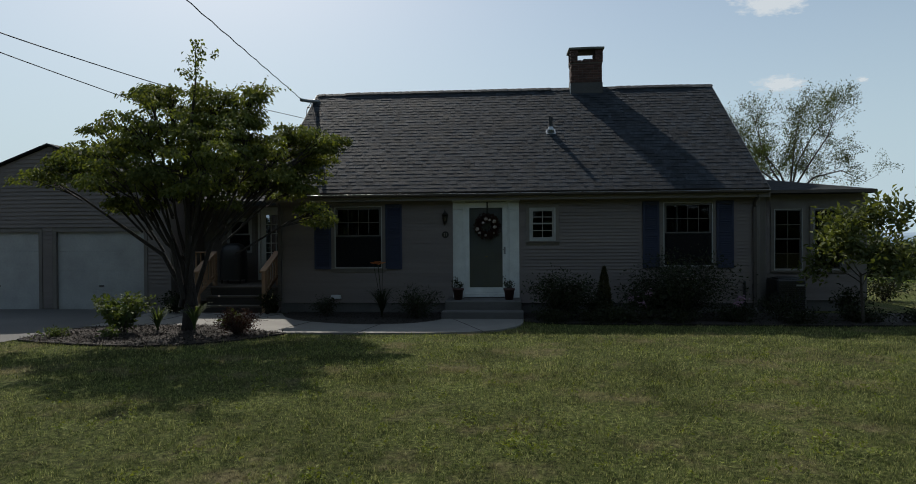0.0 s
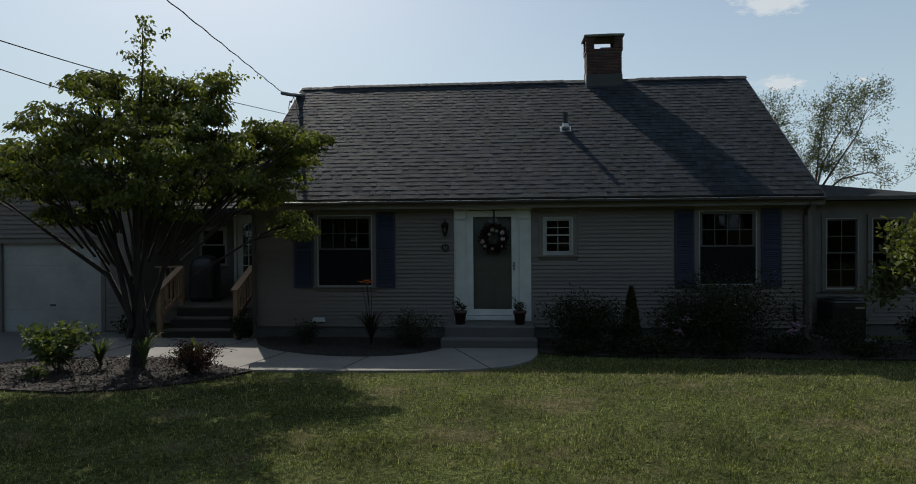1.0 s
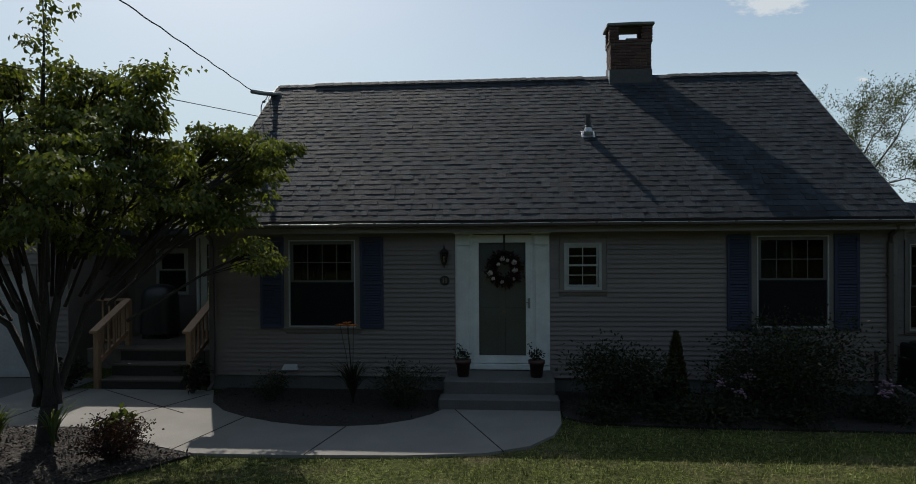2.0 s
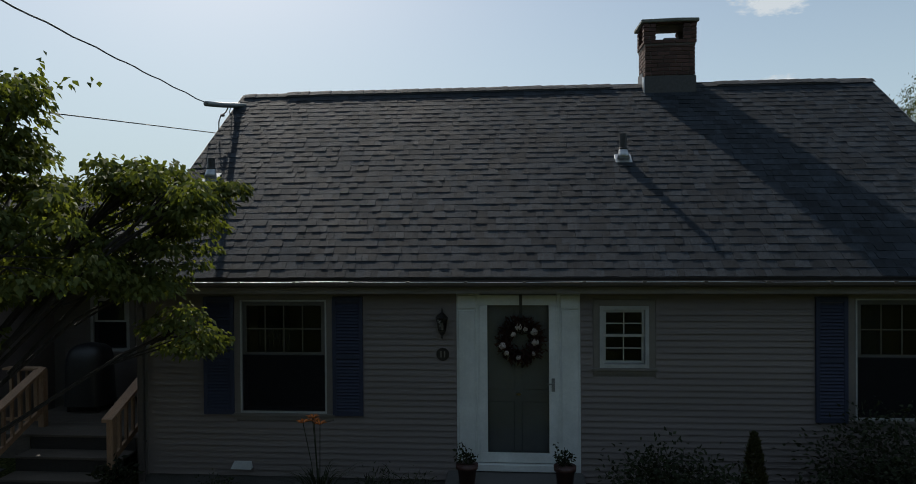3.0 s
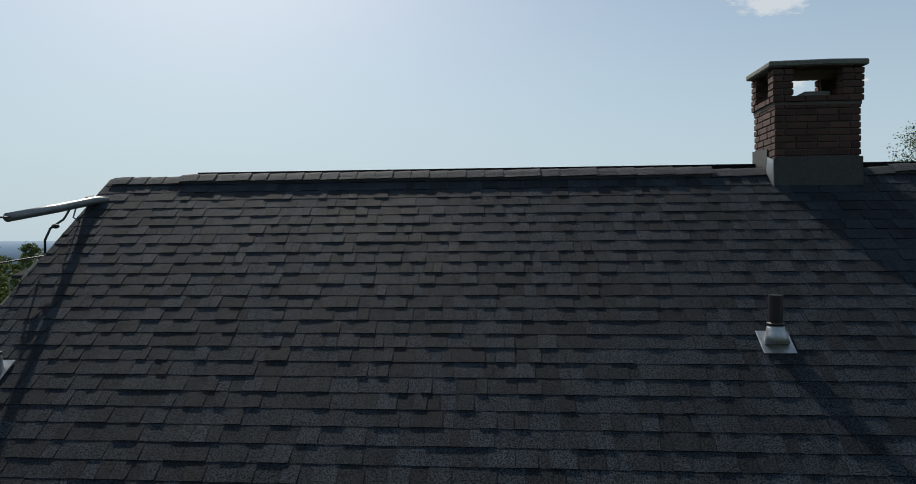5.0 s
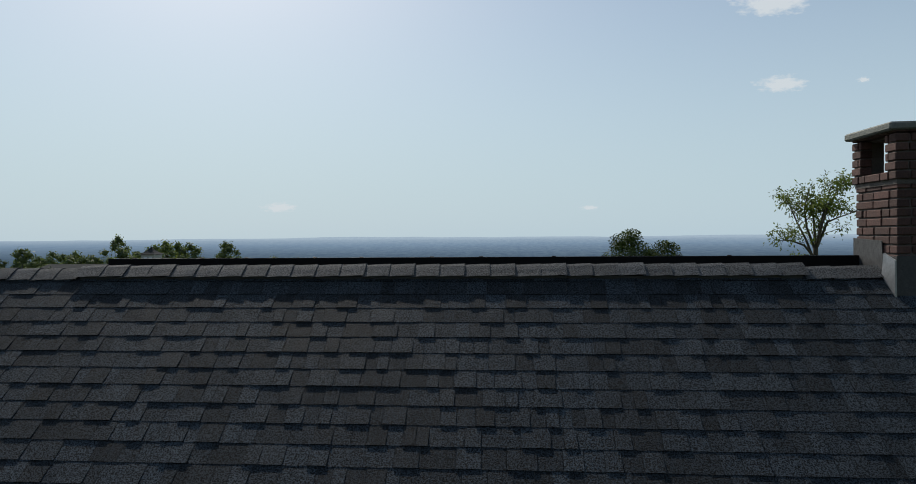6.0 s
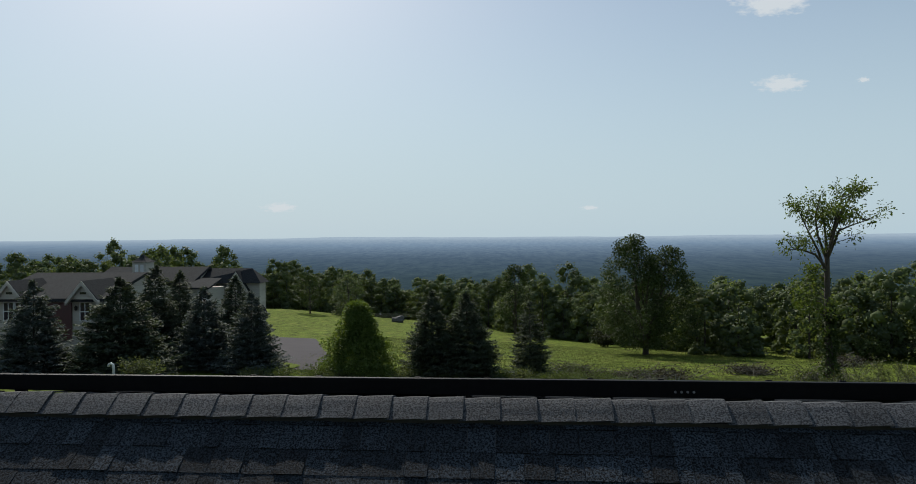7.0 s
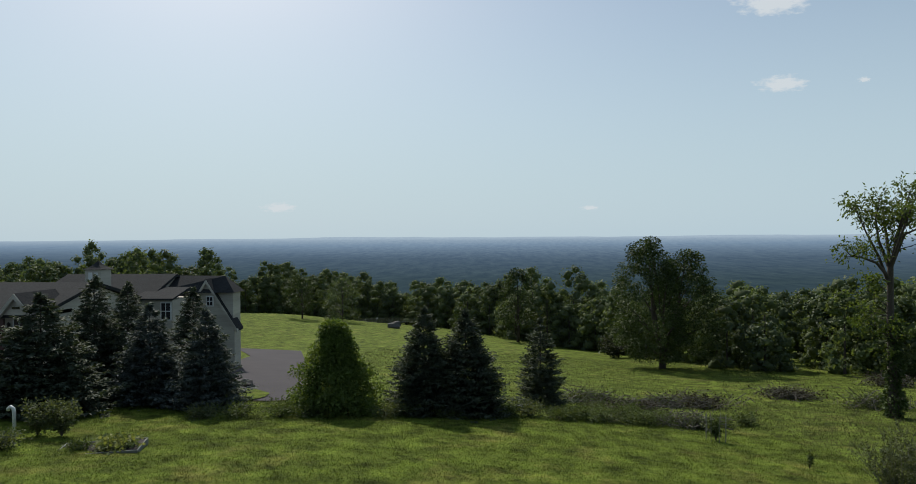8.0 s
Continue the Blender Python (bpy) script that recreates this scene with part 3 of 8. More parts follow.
def hung_window(name, x0, x1, z0, z1, y, label, upper=(4, 2), lower=(1, 1), casing=0.09, white=0.018, casing_mat=None):
    """A double-hung window: casing, frame, two sashes with bars and panes, sill."""
    w = structure(name, Geo().box(x0 - casing, x1 + casing, y - 0.022, y + 0.003, z1, z1 + casing).box(x0 - casing, x1 + casing, y - 0.022, y + 0.003, z0 - casing, z0)
                  .box(x0 - casing, x0, y - 0.022, y + 0.003, z0, z1).box(x1, x1 + casing, y - 0.022, y + 0.003, z0, z1), casing_mat or TRIM, label, "window")
    e = white
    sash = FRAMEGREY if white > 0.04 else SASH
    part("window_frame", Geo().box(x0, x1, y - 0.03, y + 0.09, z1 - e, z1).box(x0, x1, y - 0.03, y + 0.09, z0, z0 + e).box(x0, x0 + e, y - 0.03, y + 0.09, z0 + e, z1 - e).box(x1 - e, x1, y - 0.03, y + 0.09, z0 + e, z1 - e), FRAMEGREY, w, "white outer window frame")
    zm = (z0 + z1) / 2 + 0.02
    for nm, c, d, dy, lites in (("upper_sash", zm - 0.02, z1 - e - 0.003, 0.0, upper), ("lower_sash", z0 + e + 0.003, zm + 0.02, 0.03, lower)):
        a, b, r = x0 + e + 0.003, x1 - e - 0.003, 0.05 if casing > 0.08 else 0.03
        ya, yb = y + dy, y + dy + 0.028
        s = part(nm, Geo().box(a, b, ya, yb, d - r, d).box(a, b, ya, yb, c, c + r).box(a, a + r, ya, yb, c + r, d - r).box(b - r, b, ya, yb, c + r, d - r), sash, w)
        part("pane", Geo().box(a + r - 0.004, b - r + 0.004, ya + 0.012, ya + 0.016, c + r - 0.004, d - r + 0.004), GLASS, s).visible_shadow = False
        for i in range(1, lites[0]):
            x = a + r + (b - a - 2 * r) * i / lites[0]
            part("muntin", Geo().box(x - 0.007, x + 0.007, ya + 0.004, ya + 0.011, c + r, d - r), sash, s)
        for i in range(1, lites[1]):
            z = c + r + (d - c - 2 * r) * i / lites[1]
            part("muntin", Geo().box(a + r, b - r, ya + 0.003, ya + 0.0105, z - 0.007, z + 0.007), sash, s)
    if lower == (1, 1):
        part("insect_screen", Geo().box(x0 + e + 0.01, x1 - e - 0.01, y - 0.012, y - 0.009, z0 + e + 0.01, zm), SCREEN, w, "dark insect screen").visible_shadow = False
    part("window_sill", Geo().box(x0 - casing - 0.02, x1 + casing + 0.02, y - 0.05, y - 0.022, z0 - 0.035, z0 - 0.002), casing_mat or TRIM, w, bevel=0.004)
    return w


# Sash and bars darkened so that they read dim behind the glass.
SASH = mat("dark_grey_sash", (0.060, 0.060, 0.060), (0.078, 0.078, 0.076), 0.5, 3, 30, 0.05, 0.001)
hung_window("window_1", -4.0, -2.9, 1.09, 2.50, WF, "double-hung window with eight small panes above")
hung_window("window_2", 3.37, 4.43, 1.11, 2.52, WF, "double-hung window with eight small panes above")
hung_window("window_3", 0.44, 1.02, 1.69, 2.43, WF, "small white double-hung window with crossed bars", upper=(2, 2), lower=(2, 2), casing=0.075, white=0.045)
for x in (-3.45, 3.9):
    c = Geo()
    for k in range(14):
        c.tube([(x - 0.45 + 0.03 * k, 14.9 + 0.015 * (k % 2), 1.5), (x - 0.45 + 0.03 * k, 14.9, 2.45)], 0.018, 6)
    tagged(part("curtain", c, CURTAIN, smooth=True), "grey curtain hanging behind the window panes", "curtain")


def shutter(x0, x1, z0, z1):
    """A louvred shutter with stiles, rails and slats."""
    s = thing("shutter", "dark blue louvred wooden shutter beside a window", "shutter", (x0, WF - 0.05, z0), "window shutters")
    w, h = x1 - x0, z1 - z0
    part("stile", Geo().box(0, 0.045, 0, 0.032, 0, h), BLUE, s, bevel=0.003)
    part("stile", Geo().box(w - 0.045, w, 0, 0.032, 0, h), BLUE, s, bevel=0.003)
    for z in (0, h * 0.5 - 0.03, h - 0.06):
        part("rail", Geo().box(0.045, w - 0.045, 0.002, 0.03, z, z + 0.06), BLUE, s, bevel=0.003)
    slat = Geo().box(0.045, w - 0.045, -0.004, 0.004, -0.022, 0.022, pose(0, 0.014, 0, -32)).mesh("slat", BLUE)
    n = int((h - 0.12) / 0.04)
    for i in range(n):
        z = 0.075 + 0.04 * i
        if abs(z - h * 0.5) > 0.04 and z < h - 0.07:
            part("slat", slat, None, s, at=(0, 0, z))
    part("backing", Geo().box(0.04, w - 0.04, 0.033, 0.035, 0.02, h - 0.02), BLUE, s)
    return s


for x0, x1 in ((-4.47, -4.08), (-2.82, -2.44), (2.92, 3.28), (4.50, 4.87)):
    shutter(x0, x1, 1.07, 2.54)


# ---- front door ----
def front_door():
    d = structure("door_1", Geo().box(-1.28, -1.03, WF - 0.03, WF + 0.003, 0.42, 2.58).box(-0.04, 0.21, WF - 0.03, WF + 0.003, 0.42, 2.58).box(-1.30, 0.23, WF - 0.045, WF + 0.003, 2.581, 2.66), WHITE, "white panelled door surround with a glazed storm door", "door", bevel=0.004)
    for x in (-1.255, -0.015):
        part("pilaster", Geo().box(x, x + 0.20, WF - 0.048, WF - 0.031, 0.50, 2.38), WHITE, d, bevel=0.006)
        part("pilaster_cap", Geo().box(x - 0.012, x + 0.212, WF - 0.058, WF - 0.031, 2.40, 2.56), WHITE, d, bevel=0.006)
        for k in range(3):
            part("reed", Geo().box(x + 0.035 + 0.05 * k, x + 0.06 + 0.05 * k, WF - 0.053, WF - 0.049, 0.58, 2.32), WHITE, d)
    for x in (-1.0295, -0.0695):
        part("jamb", Geo().box(x, x + 0.029, WF - 0.024, WF + 0.06, 0.53, 2.58), WHITE, d)
    part("threshold", Geo().box(-1.05, -0.02, WF - 0.08, WF + 0.1, 0.435, 0.52), WHITE, d, bevel=0.006)
    sd = part("storm_door", Geo().box(-1.0, -0.07, WF - 0.034, WF - 0.002, 2.44, 2.56).box(-1.0, -0.07, WF - 0.034, WF - 0.002, 0.53, 0.65).box(-1.0, -0.905, WF - 0.034, WF - 0.002, 0.65, 2.44).box(-0.165, -0.07, WF - 0.034, WF - 0.002, 0.65, 2.44), WHITE, d, "white storm door with one long pane", bevel=0.003)
    part("pane", Geo().box(-0.908, -0.162, WF - 0.02, WF - 0.016, 0.647, 2.443), DOORGLASS, sd).visible_shadow = False
    part("handle_plate", Geo().box(-0.135, -0.095, WF - 0.042, WF - 0.0345, 1.40, 1.56), STEEL, sd, "dull metal handle plate", bevel=0.003)
    part("handle_lever", Geo().tube([(-0.115, WF - 0.04, 1.50), (-0.115, WF - 0.075, 1.50), (-0.20, WF - 0.078, 1.495)], 0.009, 8), STEEL, sd, "dull metal lever handle", smooth=True)
    leaf = part("entry_door", Geo().box(-1.0, -0.07, WF + 0.07, WF + 0.115, 0.53, 2.54), DOORGREY, d, "grey green entry door behind the storm door", bevel=0.004)
    for z0, z1 in ((0.62, 1.25), (1.4, 2.0), (2.1, 2.45)):
        for x0, x1 in ((-0.92, -0.58), (-0.49, -0.15)):
            part("door_panel", Geo().box(x0, x1, WF + 0.058, WF + 0.069, z0, z1), DOORGREY, leaf, bevel=0.01)
    part("knocker", Geo().lathe([(0.0, 0), (0.03, 0.005), (0.035, 0.02), (0.0, 0.03)], (-0.53, WF + 0.045, 1.33), 10), BRASS, leaf, "brass door knocker", smooth=True)
    return d


DOORGREY = mat("grey_green_door_paint", (0.165, 0.172, 0.185), (0.205, 0.212, 0.225), 0.5, 2, 30, 0.06, 0.001)
front_door()


def wreath():
    """A dark twig wreath with pale roses, on a black strap."""
    cx, cz, y = -0.50, 2.02, WF - 0.075
    w = thing("wreath", "dark twig door wreath with small cream roses", "wreath", (0, 0, 0))
    rng = np.random.default_rng(12)
    ring = Geo()
    for k in range(5):
        r = 0.17 + 0.012 * k
        ring.tube([(cx + (r + 0.012 * math.sin(7 * a + k)) * math.cos(a), y + 0.012 * math.cos(5 * a + k), cz + (r + 0.012 * math.sin(7 * a + k)) * math.sin(a)) for a in np.linspace(0, 2 * math.pi, 33)], 0.011, 5)
    part("ring", ring, BARK, w, smooth=True)
    n = 1500
    a = rng.uniform(0, 2 * math.pi, n)
    r = rng.normal(0.19, 0.042, n)
    p = np.c_[cx + r * np.cos(a), y + rng.uniform(-0.04, 0.03, n), cz + r * np.sin(a)]
    way = np.c_[np.cos(a) * 0.7 + rng.normal(0, 0.7, n), rng.normal(-0.4, 0.4, n), np.sin(a) * 0.7 + rng.normal(0, 0.7, n)]
    part("foliage", leaf_mesh("foliage", p, way, 0.07, 0.02, BURGUNDY, rng, 0.1, 0.1), None, w)
    for ang, rr, size in ((100, 0.17, 0.05), (70, 0.15, 0.034), (35, 0.19, 0.05), (-5, 0.17, 0.05), (-45, 0.21, 0.034), (-100, 0.2, 0.036), (140, 0.12, 0.036), (195, 0.23, 0.05), (220, 0.23, 0.036)):
        x, z = cx + rr * math.cos(radians(ang)), cz + rr * math.sin(radians(ang))
        f = Geo()
        for k in range(9):
            b = k * 2.4
            f.blob((x + size * 0.45 * math.cos(b) * (k > 2), y - 0.045 - 0.01 * (k < 3), z + size * 0.45 * math.sin(b) * (k > 2)), (size * 0.5, size * 0.3, size * 0.5), k, 0.2, 1)
        part("rose", f, PETAL, w, smooth=True)
    part("strap", Geo().box(cx - 0.018, cx + 0.018, WF - 0.046, WF - 0.0365, cz + 0.17, 2.57), BLACKPIPE, w, "black hanging strap")
    return w


wreath()


def wall_lantern():
    x, y, z = -1.45, WF - 0.10, 2.04
    l = thing("wall_lantern", "black iron six-sided wall lantern by the door", "wall lamp", (x, y, z))
    part("cap", Geo().lathe([(0.075, 0.245), (0.08, 0.255), (0.045, 0.295), (0.02, 0.315), (0.012, 0.34), (0.004, 0.375)], (0, 0, 0), 6), IRON, l)
    part("glass", Geo().lathe([(0.04, 0.09), (0.066, 0.245)], (0, 0, 0), 6), LAMPGLASS, l, "clear lantern glass")
    for k in range(6):
        a = radians(60 * k)
        part("bar", Geo().tube([(0.041 * math.cos(a), 0.041 * math.sin(a), 0.09), (0.068 * math.cos(a), 0.068 * math.sin(a), 0.245)], 0.005, 5), IRON, l)
    part("base", Geo().lathe([(0.004, 0.0), (0.014, 0.02), (0.01, 0.035), (0.035, 0.06), (0.046, 0.09), (0.04, 0.095)], (0, 0, 0), 6), IRON, l)
    part("bulb", Geo().lathe([(0.0, 0.1), (0.014, 0.11), (0.018, 0.15), (0.008, 0.19), (0, 0.2)], (0, 0, 0), 10), PETAL, l, smooth=True)
    part("arm", Geo().tube([(0, 0.02, 0.30), (0, 0.06, 0.34), (0, 0.10, 0.22)], 0.009, 6), IRON, l)
    part("wall_plate", Geo().box(-0.035, 0.035, 0.08, 0.088, 0.10, 0.28), IRON, l, bevel=0.003)


wall_lantern()
pl = thing("house_plaque", "round black plaque with two worn pale bars", "plaque", (-1.45, WF - 0.016, 1.84))
part("disc", Geo().tube([(0, 0, 0), (0, -0.012, 0)], 0.078, 28), IRON, pl)
part("rim", Geo().tube([(0.074 * math.cos(a), -0.014, 0.074 * math.sin(a)) for a in np.linspace(0, 2 * math.pi, 29)], 0.005, 6), IRON, pl)
for x in (-0.022, 0.022):
    part("bar", Geo().box(x - 0.008, x + 0.008, -0.018, -0.0125, -0.038, 0.038), TRIM, pl, "pale bar")

# ---- front steps, pots ----
st = structure("front_steps", Geo().box(-1.40, 0.24, 13.72, 14.535, 0.0, 0.42), STEPSTONE, "two worn grey concrete steps at the door", "steps", bevel=0.018)
part("lower_step", Geo().box(-1.44, 0.28, 13.40, 13.718, 0.0, 0.235), STEPSTONE, st, bevel=0.018)


def flower_pot(x, y, z, seed):
    p = thing("flower_pot", "dark red pot with a small leggy flowering plant", "flower pot", (x, y, z), "pots beside the door")
    part("pot", Geo().lathe([(0.0, 0.0), (0.085, 0.0), (0.11, 0.20), (0.125, 0.20), (0.128, 0.25), (0.112, 0.252), (0.10, 0.22), (0.0, 0.22)], (0, 0, 0), 20), TERRACOTTA, p, smooth=True)
    rng = np.random.default_rng(seed)
    g, pts = Geo(), []
    for k in range(9):
        a, l = rng.uniform(0, 6.28), rng.uniform(0.12, 0.30)
        tip = (0.09 * math.cos(a) * rng.uniform(0.5, 1.5), 0.09 * math.sin(a), 0.22 + l)
        g.tube([(0.03 * math.cos(a), 0.03 * math.sin(a), 0.21), (tip[0] * 0.7, tip[1] * 0.7, 0.22 + l * 0.6), tip], 0.003, 4)
        pts += [Vector((0.03 * math.cos(a), 0.03 * math.sin(a), 0.21)).lerp(Vector(tip), u) + Vector(rng.normal(0, 0.018, 3)) for u in rng.uniform(0.3, 1, 14)]
    part("stems", g, SHRUB, p)
    pts = np.array(pts)
    part("leaves", leaf_mesh("leaves", pts, rng.normal(0, 1, pts.shape), 0.05, 0.03, SHRUB, rng), None, p)


flower_pot(-1.13, 14.05, 0.421, 1)
flower_pot(-0.02, 14.05, 0.421, 2)


# ---- roof ----
def on_roof(x, u, h=0.0):
    """A point u metres up the front slope from the eave edge, h above the deck."""
    L = math.hypot(RIDGE_Y - EAVE_Y, RIDGE_Z - EAVE_Z)
    cy, cz = (RIDGE_Y - EAVE_Y) / L, (RIDGE_Z - EAVE_Z) / L
    return Vector((x, EAVE_Y + cy * u - cz * h, EAVE_Z + cz * u + cy * h))


RX0, RX1 = -5.52, 5.54


def slab(p, q, x0, x1, thick):
    """A roof slab between two lines along x at (y, z) p and q."""
    d = Vector((0, q[0] - p[0], q[1] - p[1])).normalized()
    nrm = Vector((0, -d.z, d.y)) * (-thick)
    vs = [Vector((x, *e)) + o for x in (x0, x1) for o in (Vector(), nrm) for e in (p, q)]
    return Geo().add(vs, [(0, 1, 3, 2), (4, 6, 7, 5), (0, 4, 5, 1), (2, 3, 7, 6), (0, 2, 6, 4), (1, 5, 7, 3)])


roof_front = structure("roof_front", slab((EAVE_Y, EAVE_Z), (RIDGE_Y, RIDGE_Z), RX0 + 0.01, RX1 - 0.01, 0.12), FELT, "steep front roof of dark grey asphalt shingles", "roof")
roof_back = structure("roof_back", slab((22.6, RIDGE_Z - BACK * (22.6 - RIDGE_Y)), (RIDGE_Y, RIDGE_Z), RX0, RX1, -0.12), SHINGLE_ISL, "low back roof of grey shingles under solar panels", "roof")
part("fascia", Geo().box(RX0, RX1, EAVE_Y + 0.012, EAVE_Y + 0.035, 2.60, 2.745), TRIM, roof_front)
structure("soffit", Geo().box(RX0, RX1, EAVE_Y + 0.036, WF - 0.021, 2.665, 2.685), TRIM, "taupe boarded soffit under the eave", "soffit")
for x in (RX0 - 0.012, RX1 - 0.012):
    g = Geo()
    pr = [(EAVE_Y, EAVE_Z - 0.17), (EAVE_Y, EAVE_Z - 0.005), (RIDGE_Y, RIDGE_Z - 0.005), (RIDGE_Y, RIDGE_Z - 0.19)]
    g.add([(xx, y, z) for xx in (x, x + 0.024) for y, z in pr], [(0, 1, 2, 3), (7, 6, 5, 4), (0, 4, 5, 1), (1, 5, 6, 2), (2, 6, 7, 3), (3, 7, 4, 0)])
    part("rake_board", g, TRIM, roof_front)


def gutter():
    g = thing("gutter", "brown metal eaves gutter with a lip coloured as sunlit", "gutter", (0, 0, 0))
    e = EAVE_Y
    pr = [(e + 0.01, 2.755), (e + 0.01, 2.685), (e - 0.07, 2.68), (e - 0.10, 2.705), (e - 0.108, 2.738), (e - 0.098, 2.738), (e - 0.09, 2.710), (e - 0.065, 2.69), (e + 0.002, 2.695), (e + 0.002, 2.755)]
    n = len(pr)
    part("trough", Geo().add([(x, y, z) for x in (RX0 + 0.02, RX1 - 0.02) for y, z in pr], [tuple(range(n)), tuple(range(2 * n - 1, n - 1, -1))] + [(i, n + i, n + (i + 1) % n, (i + 1) % n) for i in range(n)]), GUTTER, g)
    # Lip is pale metal: the sunlight on this edge is put into its colour.
    lip = [(x, e - 0.103, 2.742 + 0.004 * math.sin(1.7 * x) + 0.003 * math.sin(4.3 * x + 1)) for x in np.linspace(RX0 + 0.02, RX1 - 0.02, 60)]
    part("lip", Geo().tube(lip, 0.0042, 6), ALU, g, "metal lip coloured pale for the sunlight on it", smooth=True)
    for x in np.arange(RX0 + 0.3, RX1, 0.68):
        part("hanger", Geo().box(x - 0.015, x + 0.015, e - 0.098, e + 0.002, 2.742, 2.75).box(x - 0.02, x + 0.02, e - 0.118, e - 0.1085, 2.715, 2.752), GUTTER, g)
    return g


gutter()


def downspout(x, elbow=1):
    d = thing("downspout", "brown corrugated metal downspout at the house corner", "downspout", (x, WF - 0.06, 0.0), "house downspouts")
    part("pipe", Geo().box(-0.038, 0.038, -0.03, 0.03, 0.20, 2.42), GUTTER, d, bevel=0.008)
    part("elbow", Geo().tube([(0, 0.0, 2.40), (0, -0.02, 2.52), (0, -0.17, 2.60), (0, -0.18, 2.66)], 0.036, 8), GUTTER, d, smooth=True)
    part("shoe", Geo().tube([(0, 0, 0.21), (0, -0.02, 0.13), (0, -0.18, 0.09)], 0.036, 8), GUTTER, d, smooth=True)
    for z in (0.7, 1.9):
        part("strap", Geo().box(-0.05, 0.05, -0.034, 0.034, z, z + 0.025), GUTTER, d)


downspout(-5.28)
downspout(5.30)


# ---- vents, mast, cables ----
def vent_pipe(x, u, tall):
    base = on_roof(x, u, 0.012)
    v = thing("vent_pipe", "black plastic vent pipe in a white metal boot", "vent pipe", base, "roof vent pipes")
    tilt = pose(0, 0, 0, math.degrees(math.atan(SLOPE)))
    pl = Geo().box(-0.12, 0.12, -0.10, 0.13, 0, 0.006, tilt)
    part("flange", pl, ALU, v, "white metal flange plate", bevel=0.002)
    part("boot", Geo().tube([(0, -0.02, 0.0), (0, 0.0, 0.06), (0, 0.01, 0.11), (0, 0.01, 0.145)], [0.09, 0.082, 0.068, 0.060], 18), ALU, v, "dented white metal boot", smooth=True)
    part("collar", Geo().tube([(0, 0.01, 0.14), (0, 0.01, 0.16)], 0.066, 16), BLACKPIPE, v, smooth=True)
    part("pipe", Geo().tube([(0, 0.01, 0.1), (0, 0.01, tall), (0, 0.01, tall + 0.001), (0, 0.01, tall - 0.06)], [0.052, 0.052, 0.043, 0.043], 18), BLACKPIPE, v)
    return v


vent_pipe(1.04, (16.333 - EAVE_Y) / math.cos(math.atan(SLOPE)), 0.37)
vent_pipe(-5.08, (16.05 - EAVE_Y) / math.cos(math.atan(SLOPE)), 0.30)
vb = thing("vent_pipe", "wide black plastic vent pipe on the back roof", "vent pipe", (-0.92, 20.62, RIDGE_Z - BACK * (20.62 - RIDGE_Y)), "roof vent pipes")
part("pipe", Geo().tube([(0, 0, -0.05), (0, 0, 0.30), (0, 0, 0.301), (0, 0, 0.2)], [0.052, 0.052, 0.043, 0.043], 20), BLACKPIPE, vb)
part("rim", Geo().tube([(0, 0, 0.25), (0, 0, 0.305), (0, 0, 0.306), (0, 0, 0.25)], [0.058, 0.058, 0.049, 0.049], 20), BLACKPIPE, vb)

mast = thing("service_mast", "grey conduit arm holding the service cable", "service mast", (-5.44, 17.92, 5.62))
part("conduit", Geo().tube([(0.1, 0.05, 0.03), (-0.003, -0.029, 0.026), (-0.025, -0.581, -0.08), (-0.011, -1.247, -0.192)], [0.04, 0.045, 0.045, 0.042], 12), STEEL, mast, smooth=True)
part("clamp", Geo().tube([(-0.02, -0.01, 0.03), (-0.09, -0.045, 0.018)], 0.055, 12), STEEL, mast)
part("drip_loop", Geo().tube([(-0.021, -0.389, -0.063), (-0.024, -0.495, -0.187), (-0.026, -0.685, -0.283), (-0.026, -0.76, -0.397), (-0.026, -0.76, -0.526)], 0.011, 6), WIRE, mast, smooth=True)
part("splice", Geo().blob((-0.026, -0.614, -0.26), (0.04, 0.03, 0.025), 1, 0.1, 2), WIRE, mast, smooth=True)
part("stay", Geo().tube([(-0.018, -0.312, -0.056), (-0.019, -0.36, -0.166), (-0.012, -0.245, -0.213)], 0.008, 6), STEEL, mast)


def cable(label, pts, r, twist=0.0):
    """A hanging cable along a few points, rounded, and wound if it is a twisted one."""
    fine = []
    for a, b in zip(pts, pts[1:]):
        n = max(4, int((Vector(b) - Vector(a)).length / 0.22))
        fine += [Vector(a).lerp(Vector(b), k / n) for k in range(n)]
    fine.append(Vector(pts[-1]))
    for _ in range(12):
        fine = [fine[0]] + [(p + q + w) / 3 for p, q, w in zip(fine, fine[1:], fine[2:])] + [fine[-1]]
    if twist:
        fine = [p + Vector((math.sin(k * 1.7), 0, math.cos(k * 1.7))) * twist for k, p in enumerate(fine)]
    return tagged(part("overhead_cable", Geo().tube(fine, r, 6), WIRE, smooth=True), label, "cable", "overhead cables")


